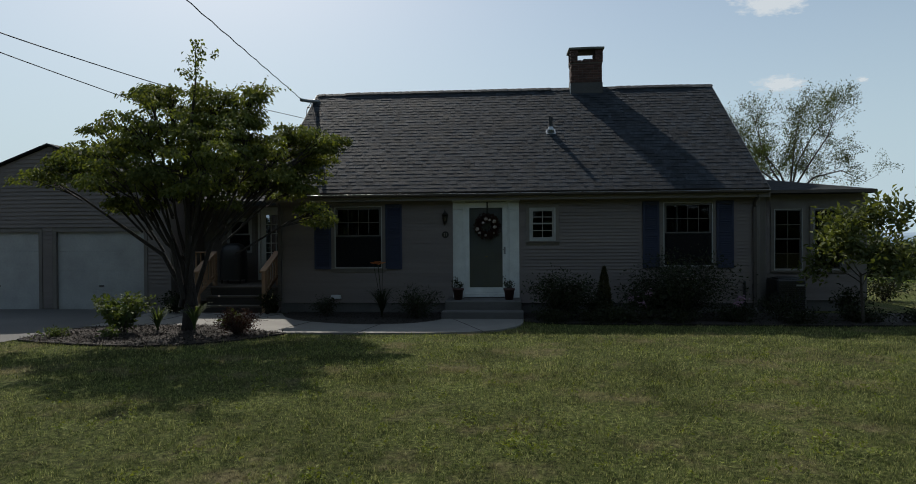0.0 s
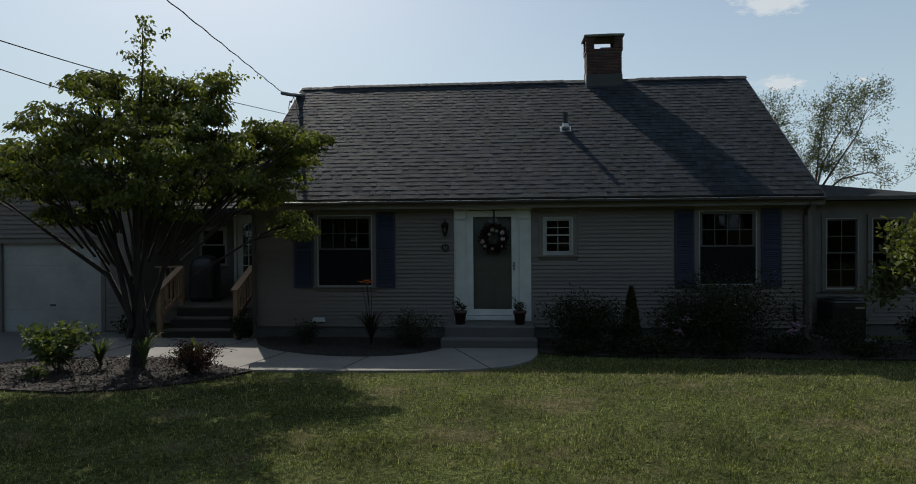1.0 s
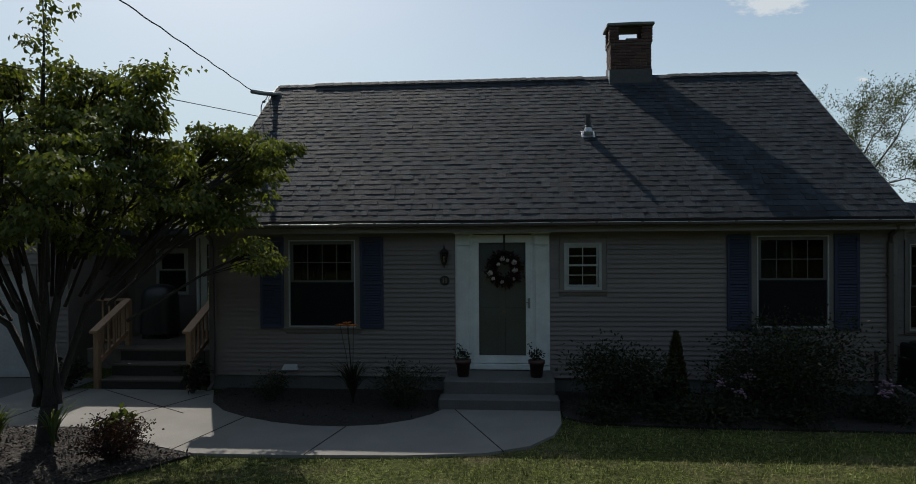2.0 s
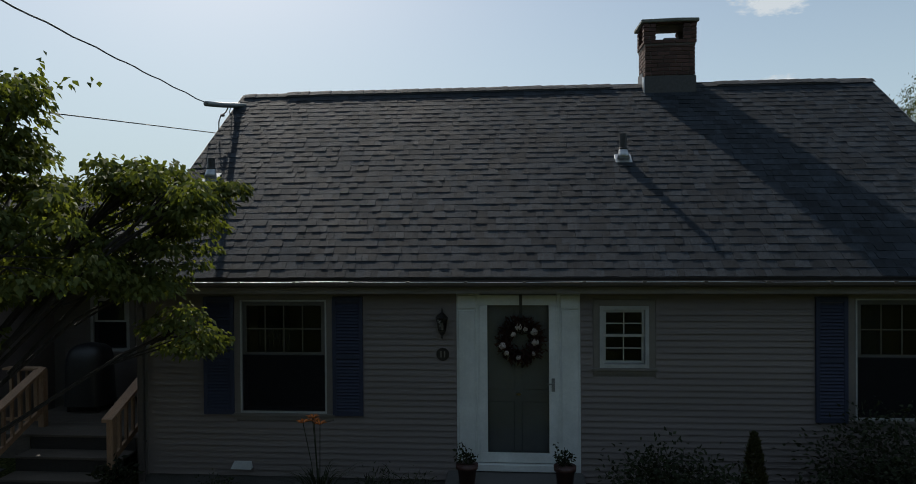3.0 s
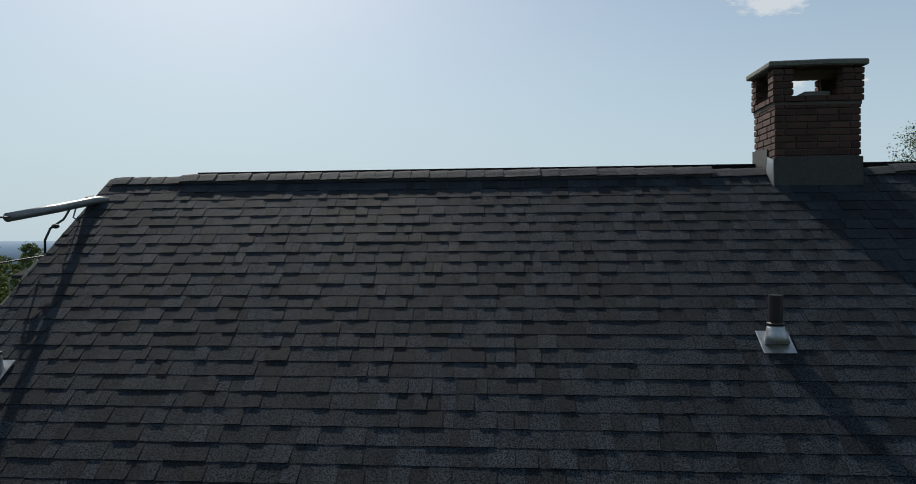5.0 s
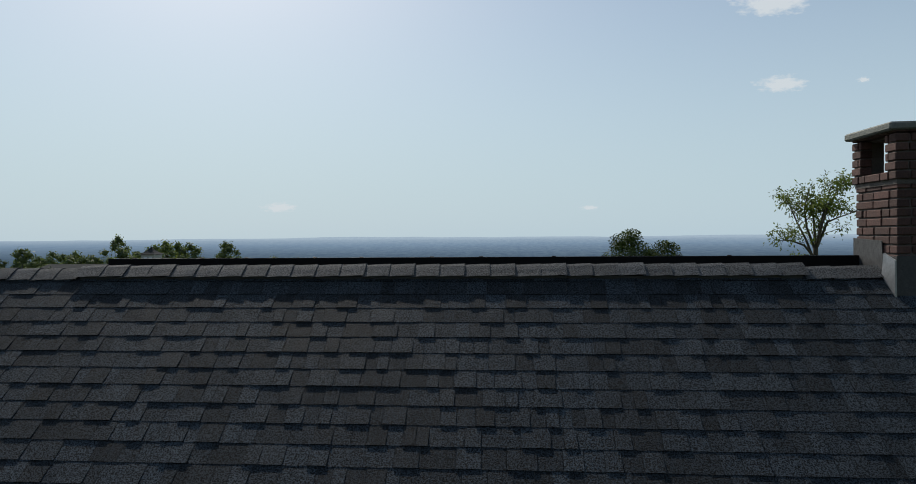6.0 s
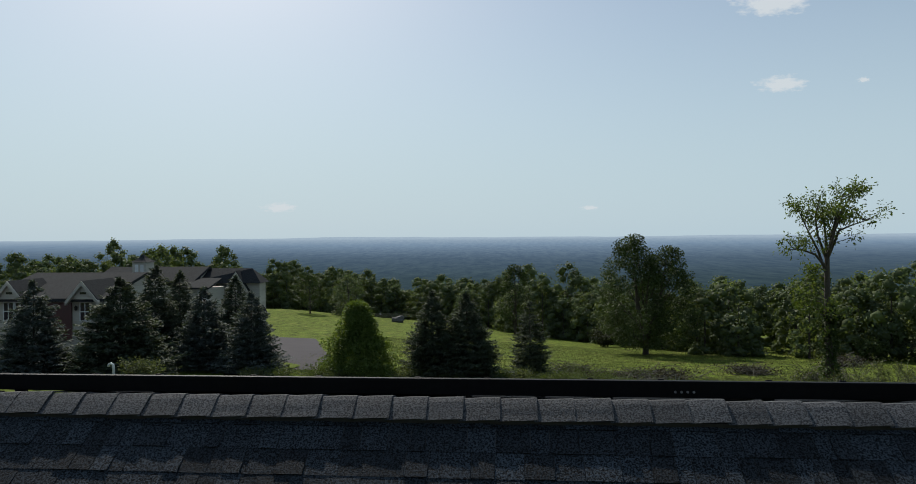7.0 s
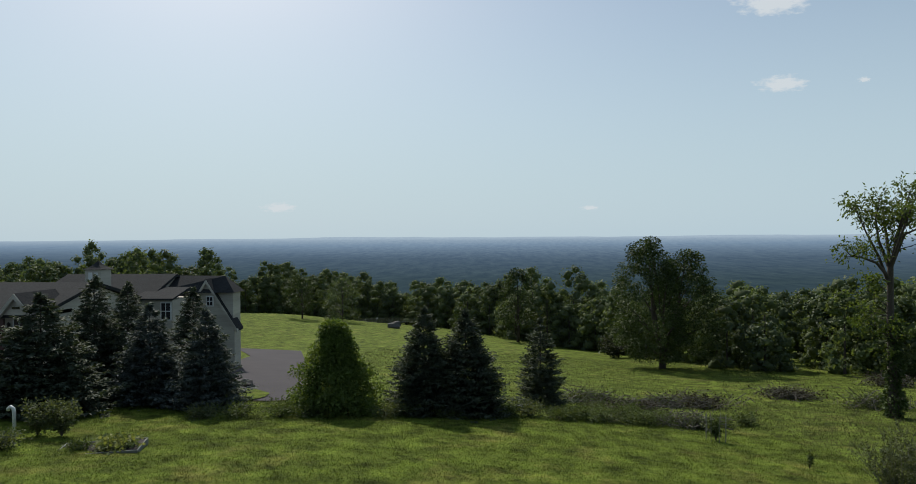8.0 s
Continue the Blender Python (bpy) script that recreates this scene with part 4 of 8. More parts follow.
cable("thick twisted black service cable to the roof mast", [(-5.431, 16.693, 5.428), (-4.0, 2.6, 5.12), (-1.9, -12, 6.0)], 0.009, 0.007)
cable("thin black telephone cable to the house gable", [(-5.60, 17.35, 5.07), (-5.92, 10.7, 4.42), (-6.15, 7.4, 4.30), (-6.5, 2, 4.34), (-7.6, -14, 6.0)], 0.008)
cable("thin black overhead cable passing behind the tree", [(-5.60, 17.35, 3.95), (-5.99, 9.7, 4.01), (-6.16, 7.4, 4.07), (-6.5, 2, 4.3), (-7.6, -14, 5.6)], 0.007)


# ---- chimney ----
def chimney():
    c = thing("chimney", "red brick chimney with stone cap and lead flashing", "chimney", (0, 0, 0))
    x0, x1, y0, y1 = 1.72, 2.56, 18.06, 18.62
    part("core", Geo().box(x0 + 0.012, x1 - 0.012, y0 + 0.012, y1 - 0.012, 5.4, 6.535).box(x0 - 0.005, x1 + 0.005, y0 - 0.005, y1 + 0.005, 6.535, 6.60), MORTAR, c)
    bl, bh, bd, jt = 0.198, 0.057, 0.09, 0.011
    meshes = {}

    def brick(x, y, z, along, length, half=False):
        key = (along, round(length, 3), int(z * 1000) % 3)
        if key not in meshes:
            g = Geo()
            if along == "x":
                g.box(0, length, 0, bd, 0, bh)
            else:
                g.box(0, bd, 0, length, 0, bh)
            meshes[key] = g.mesh("brick", BRICK, bevel=0.005)
        w = 0.0025
        part("brick", meshes[key], None, c, at=pose(x + random.uniform(-w, w), y + random.uniform(-w, w), z, 0, 0, random.uniform(-0.5, 0.5)))

    z, k = 5.62, 0
    while z < 6.92:
        e = 0.022 if z > 6.53 else 0.0
        a0, a1, b0, b1 = x0 - e, x1 + e, y0 - e, y1 + e
        opened = 6.60 < z < 6.86
        for along, lo, hi, faces in (("x", a0, a1, ((b0, 1), (b1 - bd, 0))), ("y", b0 + (0 if k % 2 else bd + jt), b1 - (0 if k % 2 else bd + jt), ((a0, 2), (a1 - bd, 3)))):
            if along == "x" and k % 2:
                lo, hi = lo + bd + jt, hi - bd - jt
            for other, side in faces:
                spans = [(lo, hi)]
                if opened and side != 3:
                    near, past = ((a0 + 0.20, a1 - 0.21) if along == "x" else (b0 + 0.14, b1 - 0.13))
                    spans = [(lo, near), (past, hi)]
                if z < 5.99 and side != 2:
                    spans = []
                for p, stop in spans:
                    first = True
                    while p < stop - 0.02:
                        ln = min(bl * (0.5 if first and (k // 2) % 2 else 1.0), stop - p)
                        first = False
                        if stop - p - ln < 0.05:
                            ln = stop - p
                        brick(*((p, other, z) if along == "x" else (other, p, z)), along, ln)
                        p += ln + jt
        z += bh + jt
        k += 1
    for px in ((x0 - 0.008, x0 + 0.165), (x1 - 0.175, x1 + 0.008)):
        for py in ((y0 - 0.008, y0 + 0.105), (y1 - 0.095, y1 + 0.008)):
            part("pier_core", Geo().box(*px, *py, 6.6005, 6.8945), MORTAR, c)
    part("pier_core", Geo().box(x1 - 0.06, x1 + 0.006, y0 + 0.1055, y1 - 0.0955, 6.6005, 6.8945), MORTAR, c)
    part("lintel", Geo().box(x0 + 0.07, x1 - 0.07, y0 + 0.07, y1 - 0.07, 6.895, 6.925), MORTAR, c)
    part("flue_lip", Geo().box(x0 + 0.34, x0 + 0.60, y0 + 0.12, y1 - 0.12, 6.60, 6.70), CONCRETE, c, bevel=0.01)
    cap = Geo()
    ov = 0.065
    cap.prism([(x0 - ov, y0 - 0.03), (x1 - 0.3, y0 - ov), (x1 + ov, y0 - 0.04), (x1 + ov - 0.02, y1 + ov), (x0 + 0.3, y1 + ov + 0.01), (x0 - ov - 0.01, y1 + 0.04)], 6.925, 6.985)
    part("cap", cap, SLATE, c, "rough stone chimney cap", bevel=0.012)
    fl = Geo()
    for x in (x0 - 0.012, x1 + 0.004):
        fl.add([(xx, y, z) for xx in (x, x + 0.008) for y, z in ((y0 - 0.02, 5.62), (y0 - 0.01, 6.0), (y0 + 0.17, 6.02), (y0 + 0.18, 6.12), (y1 + 0.02, 6.14), (y1 + 0.02, 5.74), (18.3, 5.9))],
               [(0, 1, 2, 3, 4, 5, 6), (13, 12, 11, 10, 9, 8, 7)] + [(i, 7 + i, 7 + (i + 1) % 7, (i + 1) % 7) for i in range(7)])
    fl.box(x0 - 0.012, x1 + 0.012, y0 - 0.014, y0 - 0.006, 5.6, 6.01)
    part("flashing", fl, LEAD, c, "dented grey lead flashing")
    part("corner_flashing", Geo().add([(x0 - 0.018, y0 - 0.03, 5.62), (x0 - 0.018, y0 + 0.03, 5.66), (x0 - 0.018, y0 + 0.16, 5.80), (x0 - 0.018, y0 + 0.12, 6.03), (x0 - 0.018, y0 - 0.02, 5.98), (x0 - 0.030, y0 - 0.03, 5.62), (x0 - 0.030, y0 + 0.03, 5.66), (x0 - 0.030, y0 + 0.16, 5.80), (x0 - 0.030, y0 + 0.12, 6.03), (x0 - 0.030, y0 - 0.02, 5.98)], [(0, 1, 2, 3, 4), (9, 8, 7, 6, 5)] + [(i, 5 + i, 5 + (i + 1) % 5, (i + 1) % 5) for i in range(5)]), ALU, c, "bright dented metal corner flashing")
    return c


chimney()


# ---- solar panels on the back roof ----
def solar_panel(x0, x1, y0, y1):
    """One module: black frame, dark glass, fine lines of its cells."""
    z0, s = 6.0 - BACK * (y0 - 18.58), math.atan(BACK)
    p = thing("solar_panel", "black framed solar panel with fine silver cell lines", "solar panel", pose(x0, y0, z0, -math.degrees(s)), "solar panels on the back roof")
    w, l = x1 - x0, (y1 - y0) / math.cos(s)
    part("rim", Geo().box(0, w, 0, 0.012, -0.04, 0).box(0, w, l - 0.012, l, -0.04, 0).box(0, 0.012, 0.012, l - 0.012, -0.04, 0).box(w - 0.012, w, 0.012, l - 0.012, -0.04, 0), BLACKALU, p)
    part("glass", Geo().box(0.012, w - 0.012, 0.012, l - 0.012, -0.012, -0.004), PANEL, p)
    lines = Geo()
    for i in range(1, 6):
        lines.box(w * i / 6 - 0.0035, w * i / 6 + 0.0035, 0.02, l - 0.02, -0.0035, -0.002)
    for i in range(1, 10):
        lines.box(0.02, w - 0.02, l * i / 10 - 0.003, l * i / 10 + 0.003, -0.0035, -0.0022)
    tagged(part("cell_lines", lines, CELLLINE, p), "silver cell lines", kind="stuff")
    for x in (0.2, w - 0.2):
        part("clamp", Geo().box(x - 0.018, x + 0.018, -0.012, 0.014, -0.03, 0.012), BLACKALU, p, bevel=0.003)


for i in range(3):
    for j in range(2):
        solar_panel(-4.60 + 1.02 * i, -3.59 + 1.02 * i, 18.60 + 1.46 * j, 20.05 + 1.46 * j)
for i in range(7):
    for j in range(1):
        solar_panel(-1.53 + 1.02 * i, -0.52 + 1.02 * i, 18.60, 20.25)
rail = thing("panel_skirt", "long black metal skirt bar on the panel rack", "rack rail", (0, 0, 0))
part("bar", Geo().box(-4.62, 5.62, 18.555, 18.59, 5.905, 6.002), BLACKALU, rail, bevel=0.004)
for x in np.arange(-4.3, 5.5, 0.92):
    fz = RIDGE_Z - BACK * (18.62 - RIDGE_Y)
    part("bracket", Geo().box(x - 0.03, x + 0.03, 18.592, 18.63, fz, 5.96).box(x - 0.05, x + 0.05, 18.59, 18.68, fz, fz + 0.012), BLACKALU, rail)
for k in range(4):
    part("screw", Geo().tube([(-0.24 + 0.035 * k, 18.556, 5.94), (-0.24 + 0.035 * k, 18.549, 5.94)], 0.007, 8), ALU, rail)


# ---- wing with the breezeway, deck and garage ----
bz = structure("wall_breezeway", wall_cells(-8.3, X0 - 0.004, 0.3, 2.72, 17.0, 17.15, [(-7.60, -6.98, 1.42, 2.32), (-6.72, -6.02, 0.66, 2.55)]), TRIM, "taupe recessed porch wall behind the deck", "wall")
siding(bz, -8.1, X0 - 0.01, 0.64, 2.66, 16.996, [(-7.70, -6.88, 1.32, 2.42), (-6.80, -5.9, 0.6, 2.66)])
hung_window("window_4", -7.63, -6.95, 1.40, 2.34, 16.99, "white double-hung porch window behind the deck", upper=(1, 1), lower=(1, 1), white=0.05)
d2 = structure("door_2", Geo().box(-6.78, -6.72, 16.96, 17.0, 0.66, 2.62).box(-6.02, -5.96, 16.96, 17.0, 0.66, 2.62).box(-6.72, -6.02, 16.96, 17.0, 2.55, 2.62), WHITE, "white porch door with small glass panes", "door")
part("stile", Geo().box(-6.72, -6.58, 17.02, 17.06, 0.66, 2.55).box(-6.16, -6.02, 17.02, 17.06, 0.66, 2.55).box(-6.58, -6.16, 17.02, 17.06, 0.66, 1.15).box(-6.58, -6.16, 17.02, 17.06, 2.42, 2.55), WHITE, d2)
part("pane", Geo().box(-6.58, -6.16, 17.035, 17.04, 1.15, 2.42), GLASS, d2).visible_shadow = False
for i in range(1, 5):
    part("muntin", Geo().box(-6.58, -6.16, 17.025, 17.034, 1.15 + 0.254 * i - 0.01, 1.15 + 0.254 * i + 0.01), WHITE, d2)
for i in range(1, 3):
    part("muntin", Geo().box(-6.58 + 0.14 * i - 0.01, -6.58 + 0.14 * i + 0.01, 17.027, 17.0335, 1.15, 2.42), WHITE, d2)
rbz = structure("roof_breezeway", Geo().add([(-8.6, 15.9, 2.72), (X0 - 0.02, 15.9, 2.72), (X0 - 0.02, 18.3, 4.22), (-8.6, 18.3, 4.22), (-8.6, 15.9, 2.62), (X0 - 0.02, 15.9, 2.62), (X0 - 0.02, 18.3, 4.12), (-8.6, 18.3, 4.12)],
          [(0, 1, 2, 3), (7, 6, 5, 4), (0, 4, 5, 1), (1, 5, 6, 2), (2, 6, 7, 3), (3, 7, 4, 0)]), FARROOF, "dark shingled porch roof between house and garage", "roof")
structure("roof_breezeway_back", Geo().box(-8.6, X0 - 0.02, 18.301, 22, 3.95, 4.2), FARROOF, "dark flat porch roof behind the ridge", "roof")
tabs, rnd2 = Geo(), random.Random(14)
sl = (4.22 - 2.72) / 2.4
tt = math.atan(sl)
for r in range(19):
    x = -8.6
    while x < X0 - 0.1:
        w = min(rnd2.choice((0.16, 0.2, 0.24, 0.3)), X0 - 0.03 - x)
        th, u = rnd2.choice((0.007, 0.009, 0.012)), 0.1475 * r
        ln = min(0.16, 2.83 - u)
        pts = [(x + 0.002, 0, 0), (x + w - 0.002, 0, 0), (x + 0.002, 0, th), (x + w - 0.002, 0, th), (x + w - 0.002, ln, 0.003), (x + 0.002, ln, 0.003)]
        tabs.add([(a, 15.9 + math.cos(tt) * (u + b) - math.sin(tt) * h, 2.722 + math.sin(tt) * (u + b) + math.cos(tt) * h) for a, b, h in pts], [(0, 1, 3, 2), (2, 3, 4, 5), (0, 2, 5), (1, 4, 3)])
        x += w
tagged(part("shingles", tabs, SHINGLE_ISL, rbz), kind="stuff")
for k in range(17):
    part("ridge_cap", Geo().tube([(-8.6 + 0.19 * k, 18.3, 4.215), (-8.42 + 0.19 * k, 18.3, 4.222)], [0.055, 0.06], 8), SHINGLE, rbz)
structure("wall_breezeway_back", Geo().box(-8.3, X0, 21.8, 21.95, 0, 3.84), SIDING, "taupe back wall of the porch", "wall")


def deck():
    d = thing("deck", "weathered wooden deck with three steps and rails", "deck", (0, 0, 0))
    bx0, bx1 = -7.75, X0 - 0.03
    for i, (y, z) in enumerate(((14.38, 0.24), (14.66, 0.44))):
        t = part("tread", Geo().box(-7.12, -5.64, y - 0.02, y + 0.30, z - 0.035, z), DECKWOOD, d, bevel=0.005)
        part("riser", Geo().box(-7.12, -5.64, y, y + 0.02, z - 0.20, z - 0.036), RISER, d)
    part("riser", Geo().box(-7.12, -5.64, 14.94, 14.96, 0.44, 0.603), RISER, d)
    board = Geo().box(bx0, bx1, 0, 0.135, 0.605, 0.64).mesh("deck_board", DECKWOOD, bevel=0.004)
    for i in range(15):
        part("deck_board", board, None, d, at=(0, 14.93 + 0.14 * i, 0))
    part("apron", Geo().box(-7.75, -7.14, 14.95, 14.98, 0.30, 0.60), DECKWOOD, d)
    part("apron", Geo().box(-5.63, bx1, 14.95, 14.98, 0.30, 0.60), DECKWOOD, d)
    for x in (-7.2, -5.62):
        for y, z0, z1 in ((14.40, 0.08, 1.02), (15.28, 0.64, 1.44)):
            part("post", Geo().box(x - 0.045, x + 0.045, y - 0.045, y + 0.045, z0, z1), RAILWOOD, d, bevel=0.006)
        g = Geo()
        pr = [(14.30, 1.00), (14.30, 1.04), (15.26, 1.48), (15.26, 1.44)]
        g.add([(xx, y, z) for xx in (x - 0.07, x + 0.07) for y, z in pr], [(0, 1, 2, 3), (7, 6, 5, 4), (0, 4, 5, 1), (1, 5, 6, 2), (2, 6, 7, 3), (3, 7, 4, 0)])
        part("stair_rail", g, RAILWOOD, d)
        pr = [(14.45, 0.48), (14.45, 0.56), (15.24, 0.92), (15.24, 0.84)]
        g = Geo().add([(xx, y, z) for xx in (x - 0.02, x + 0.02) for y, z in pr], [(0, 1, 2, 3), (7, 6, 5, 4), (0, 4, 5, 1), (1, 5, 6, 2), (2, 6, 7, 3), (3, 7, 4, 0)])
        part("lower_rail", g, RAILWOOD, d)
        for k in range(5):
            y = 14.56 + 0.15 * k
            part("baluster", Geo().box(x - 0.018, x + 0.018, y - 0.018, y + 0.018, 0.5 + (y - 14.45) * 0.455, 0.99 + (y - 14.3) * 0.458), RAILWOOD, d)
    for xa, xb in ((bx0, -7.24), (-5.57, bx1)):
        part("top_rail", Geo().box(xa, xb, 15.21, 15.35, 1.44, 1.475), RAILWOOD, d, bevel=0.004)
        part("bottom_rail", Geo().box(xa, xb, 15.26, 15.30, 0.72, 0.76), RAILWOOD, d)
        for k in range(int((xb - xa) / 0.12)):
            x = xa + 0.08 + 0.12 * k
            part("baluster", Geo().box(x - 0.018, x + 0.018, 15.262, 15.298, 0.76, 1.44), RAILWOOD, d)
    return d


deck()


def covered_grill(x, y, z):
    """A grill under a black fabric cover: slack sides in folds, rounded top, legs below the hem."""
    g = thing("covered_grill", "patio grill under a black fabric cover on the deck", "grill", (x, y, z))
    cover, n = Geo(), 28
    rows = [(0.10, 1.0), (0.35, 0.97), (0.62, 0.95), (0.80, 0.93), (0.93, 0.82), (1.00, 0.58), (1.03, 0.25), (1.035, 0.02)]
    vs = []
    for h, k in rows:
        for i in range(n):
            a = 2 * math.pi * i / n
            fold = 1 + 0.035 * math.sin(5 * a + 2 * h) * (1.1 - h)
            cx, cy = abs(math.cos(a)) ** 0.6 * math.copysign(1, math.cos(a)), abs(math.sin(a)) ** 0.6 * math.copysign(1, math.sin(a))
            vs.append((0.33 * k * fold * cx, 0.28 * k * fold * cy, h))
    cover.add(vs, [(r * n + i, r * n + (i + 1) % n, (r + 1) * n + (i + 1) % n, (r + 1) * n + i) for r in range(len(rows) - 1) for i in range(n)])
    part("cover", cover, BLACKPIPE, g, smooth=True)
    for a, b in ((-0.24, -0.18), (0.24, -0.18), (-0.24, 0.18), (0.24, 0.18)):
        part("leg", Geo().tube([(a, b, 0), (a, b, 0.2)], 0.02, 8), IRON, g)


covered_grill(-7.12, 16.2, 0.641)

# garage
GY, GX0, GX1 = 15.25, -14.54, -8.3
GDOORS = [(-11.26, -8.98, GZ + 0.0, 1.98), (-14.0, -11.72, GZ + 0.0, 1.98)]
gw = structure("wall_garage", wall_cells(GX0, GX1, GZ - 0.2, 2.95, GY + 0.004, GY + 0.15, GDOORS), TRIM, "taupe clapboard garage front with two doors", "wall")
GAPEX = (-11.42, 4.12)


def garage_span(z):
    if z < 2.95:
        return (GX0, GX1)
    k = (GAPEX[1] - z) / (GAPEX[1] - 2.95)
    return (GAPEX[0] + (GX0 - GAPEX[0]) * k, GAPEX[0] + (GX1 - GAPEX[0]) * k) if k > 0.03 else None


siding(gw, GX0, GX1, 0.1, 4.08, GY, [(-11.36, -8.88, 0, 2.08), (-14.1, -11.62, 0, 2.08)], 0.1, top=garage_span)
g = Geo().add([(x, y, z) for y in (GY + 0.004, GY + 0.15) for x, z in ((GX0, 2.95), (GX1, 2.95), GAPEX)], [(0, 1, 2), (5, 4, 3), (0, 3, 4, 1), (1, 4, 5, 2), (2, 5, 3, 0)])
structure("gable_garage", g, SIDING, "taupe gable of the garage", "wall")
structure("wall_garage_right", Geo().box(GX1 - 0.15, GX1, GY + 0.15, 20.4, GZ - 0.2, 2.95), SIDING, "taupe side wall of the garage", "wall")
structure("wall_garage_left", Geo().box(GX0, GX0 + 0.15, GY + 0.15, 20.4, GZ - 0.2, 2.95), SIDING, "taupe far side wall of the garage", "wall")
structure("wall_garage_back", Geo().box(GX0, GX1, 20.4, 20.55, GZ - 0.2, 2.95), SIDING, "taupe back wall of the garage", "wall")
for nm, xe in (("roof_garage_right", GX1 + 0.25), ("roof_garage_left", GX0 - 0.25)):
    k = (GAPEX[1] - 2.95) / abs(GX1 - GAPEX[0])
    ze = GAPEX[1] + 0.03 - k * abs(xe - GAPEX[0])
    g = Geo().add([(x, y, z + o) for o in (0, 0.035) for x, y, z in ((GAPEX[0], GY - 0.10, GAPEX[1] + 0.03), (xe, GY - 0.10, ze), (xe, 20.7, ze), (GAPEX[0], 20.7, GAPEX[1] + 0.03))],
                  [(0, 1, 2, 3), (7, 6, 5, 4), (0, 4, 5, 1), (1, 5, 6, 2), (2, 6, 7, 3), (3, 7, 4, 0)])
    structure(nm, g, FARROOF, "dark shingled garage roof slope", "roof")
for i, (a, b, c, d) in enumerate(GDOORS):
    gd = structure("garage_door_%d" % (i + 1), Geo().box(a - 0.09, a, GY - 0.025, GY + 0.002, c, d + 0.09).box(b, b + 0.09, GY - 0.025, GY + 0.002, c, d + 0.09).box(a, b, GY - 0.025, GY + 0.002, d, d + 0.09), TRIM, "closed off-white sectional garage door in taupe trim", "garage door")
    for k in range(4):
        h = (d - c) / 4
        part("door_section", Geo().box(a, b, GY + 0.05, GY + 0.09, c + k * h, c + (k + 1) * h - 0.002), GARDOOR, gd, bevel=0.0015)
    part("handle", Geo().box((a + b) / 2 - 0.06, (a + b) / 2 + 0.06, GY + 0.03, GY + 0.049, 0.62, 0.65), IRON, gd)

# sunroom on the right
SY = 15.2
sw = structure("wall_sunroom", wall_cells(X1 + 0.004, 8.0, 0.30, 2.72, SY + 0.004, SY + 0.14, [(6.00, 6.56, 1.02, 2.34), (6.86, 7.42, 1.02, 2.34)]), TRIM, "taupe sunroom wall with tall windows", "wall")
siding(sw, X1 + 0.06, 7.9, 0.30, 0.92, SY, [])
siding(sw, X1 + 0.06, 5.9, 0.92, 2.62, SY, [])
part("band", Geo().box(5.9, 7.98, SY - 0.012, SY + 0.002, 2.42, 2.70), TRIM, sw)
hung_window("window_5", 5.97, 6.59, 0.98, 2.37, SY - 0.014, "tall sunroom window with narrow white frame", upper=(2, 2), lower=(2, 2), casing=0.07, white=0.015)
hung_window("window_6", 6.83, 7.45, 0.98, 2.37, SY - 0.014, "tall sunroom window with narrow white frame", upper=(2, 2), lower=(2, 2), casing=0.07, white=0.015)
structure("foundation_sunroom", Geo().box(X1 + 0.02, 7.96, SY + 0.02, 20, -0.4, 0.298), STEPSTONE, "grey concrete sunroom base", "foundation")
structure("wall_sunroom_right", Geo().box(7.86, 8.0, SY + 0.14, 20, 0.3, 2.69), SIDING, "taupe sunroom side wall", "wall")
structure("wall_sunroom_back", Geo().box(X1, 8.0, 20, 20.14, 0.3, 2.69), SIDING, "taupe sunroom back wall", "wall")
structure("roof_sunroom", Geo().add([(X1 - 0.1, SY - 0.32, 2.70), (8.05, SY - 0.32, 2.70), (8.05, 20.2, 2.70), (X1 - 0.1, 20.2, 2.70), (X1 - 0.1, SY - 0.32, 2.78), (8.05, SY - 0.32, 2.78), (8.05, 20.2, 2.78), (X1 - 0.1, 20.2, 2.78), (X1 - 0.1, 17.5, 3.36)],
          [(3, 2, 1, 0), (0, 1, 5, 4), (1, 2, 6, 5), (2, 3, 7, 6), (4, 5, 8), (5, 6, 8), (6, 7, 8), (0, 4, 8, 7, 3)]), FARROOF, "low dark shingled hipped sunroom roof", "roof")
part("fascia", Geo().box(X1 + 0.16, 8.05, SY - 0.335, SY - 0.322, 2.71, 2.775), GUTTER, sw)
structure("corner_post", Geo().box(5.60, 5.78, SY - 0.06, SY - 0.017, 0.3, 2.70), TRIM, "taupe corner board between house and sunroom", "trim", bevel=0.005)
ac = thing("air_conditioner", "black outdoor air conditioner with louvred sides", "air conditioner", (6.04, 14.72, GZ + 0.03))
part("pad", Geo().box(-0.42, 0.42, -0.40, 0.40, -0.03, 0.03), CONCRETE, ac, bevel=0.01)
part("body", Geo().box(-0.30, 0.30, -0.33, 0.33, 0.03, 0.74), BLACKPIPE, ac, bevel=0.03)
part("top", Geo().lathe([(0.28, 0.74), (0.295, 0.755), (0.28, 0.775), (0.05, 0.79)], (0, 0, 0), 24), BLACKPIPE, ac)
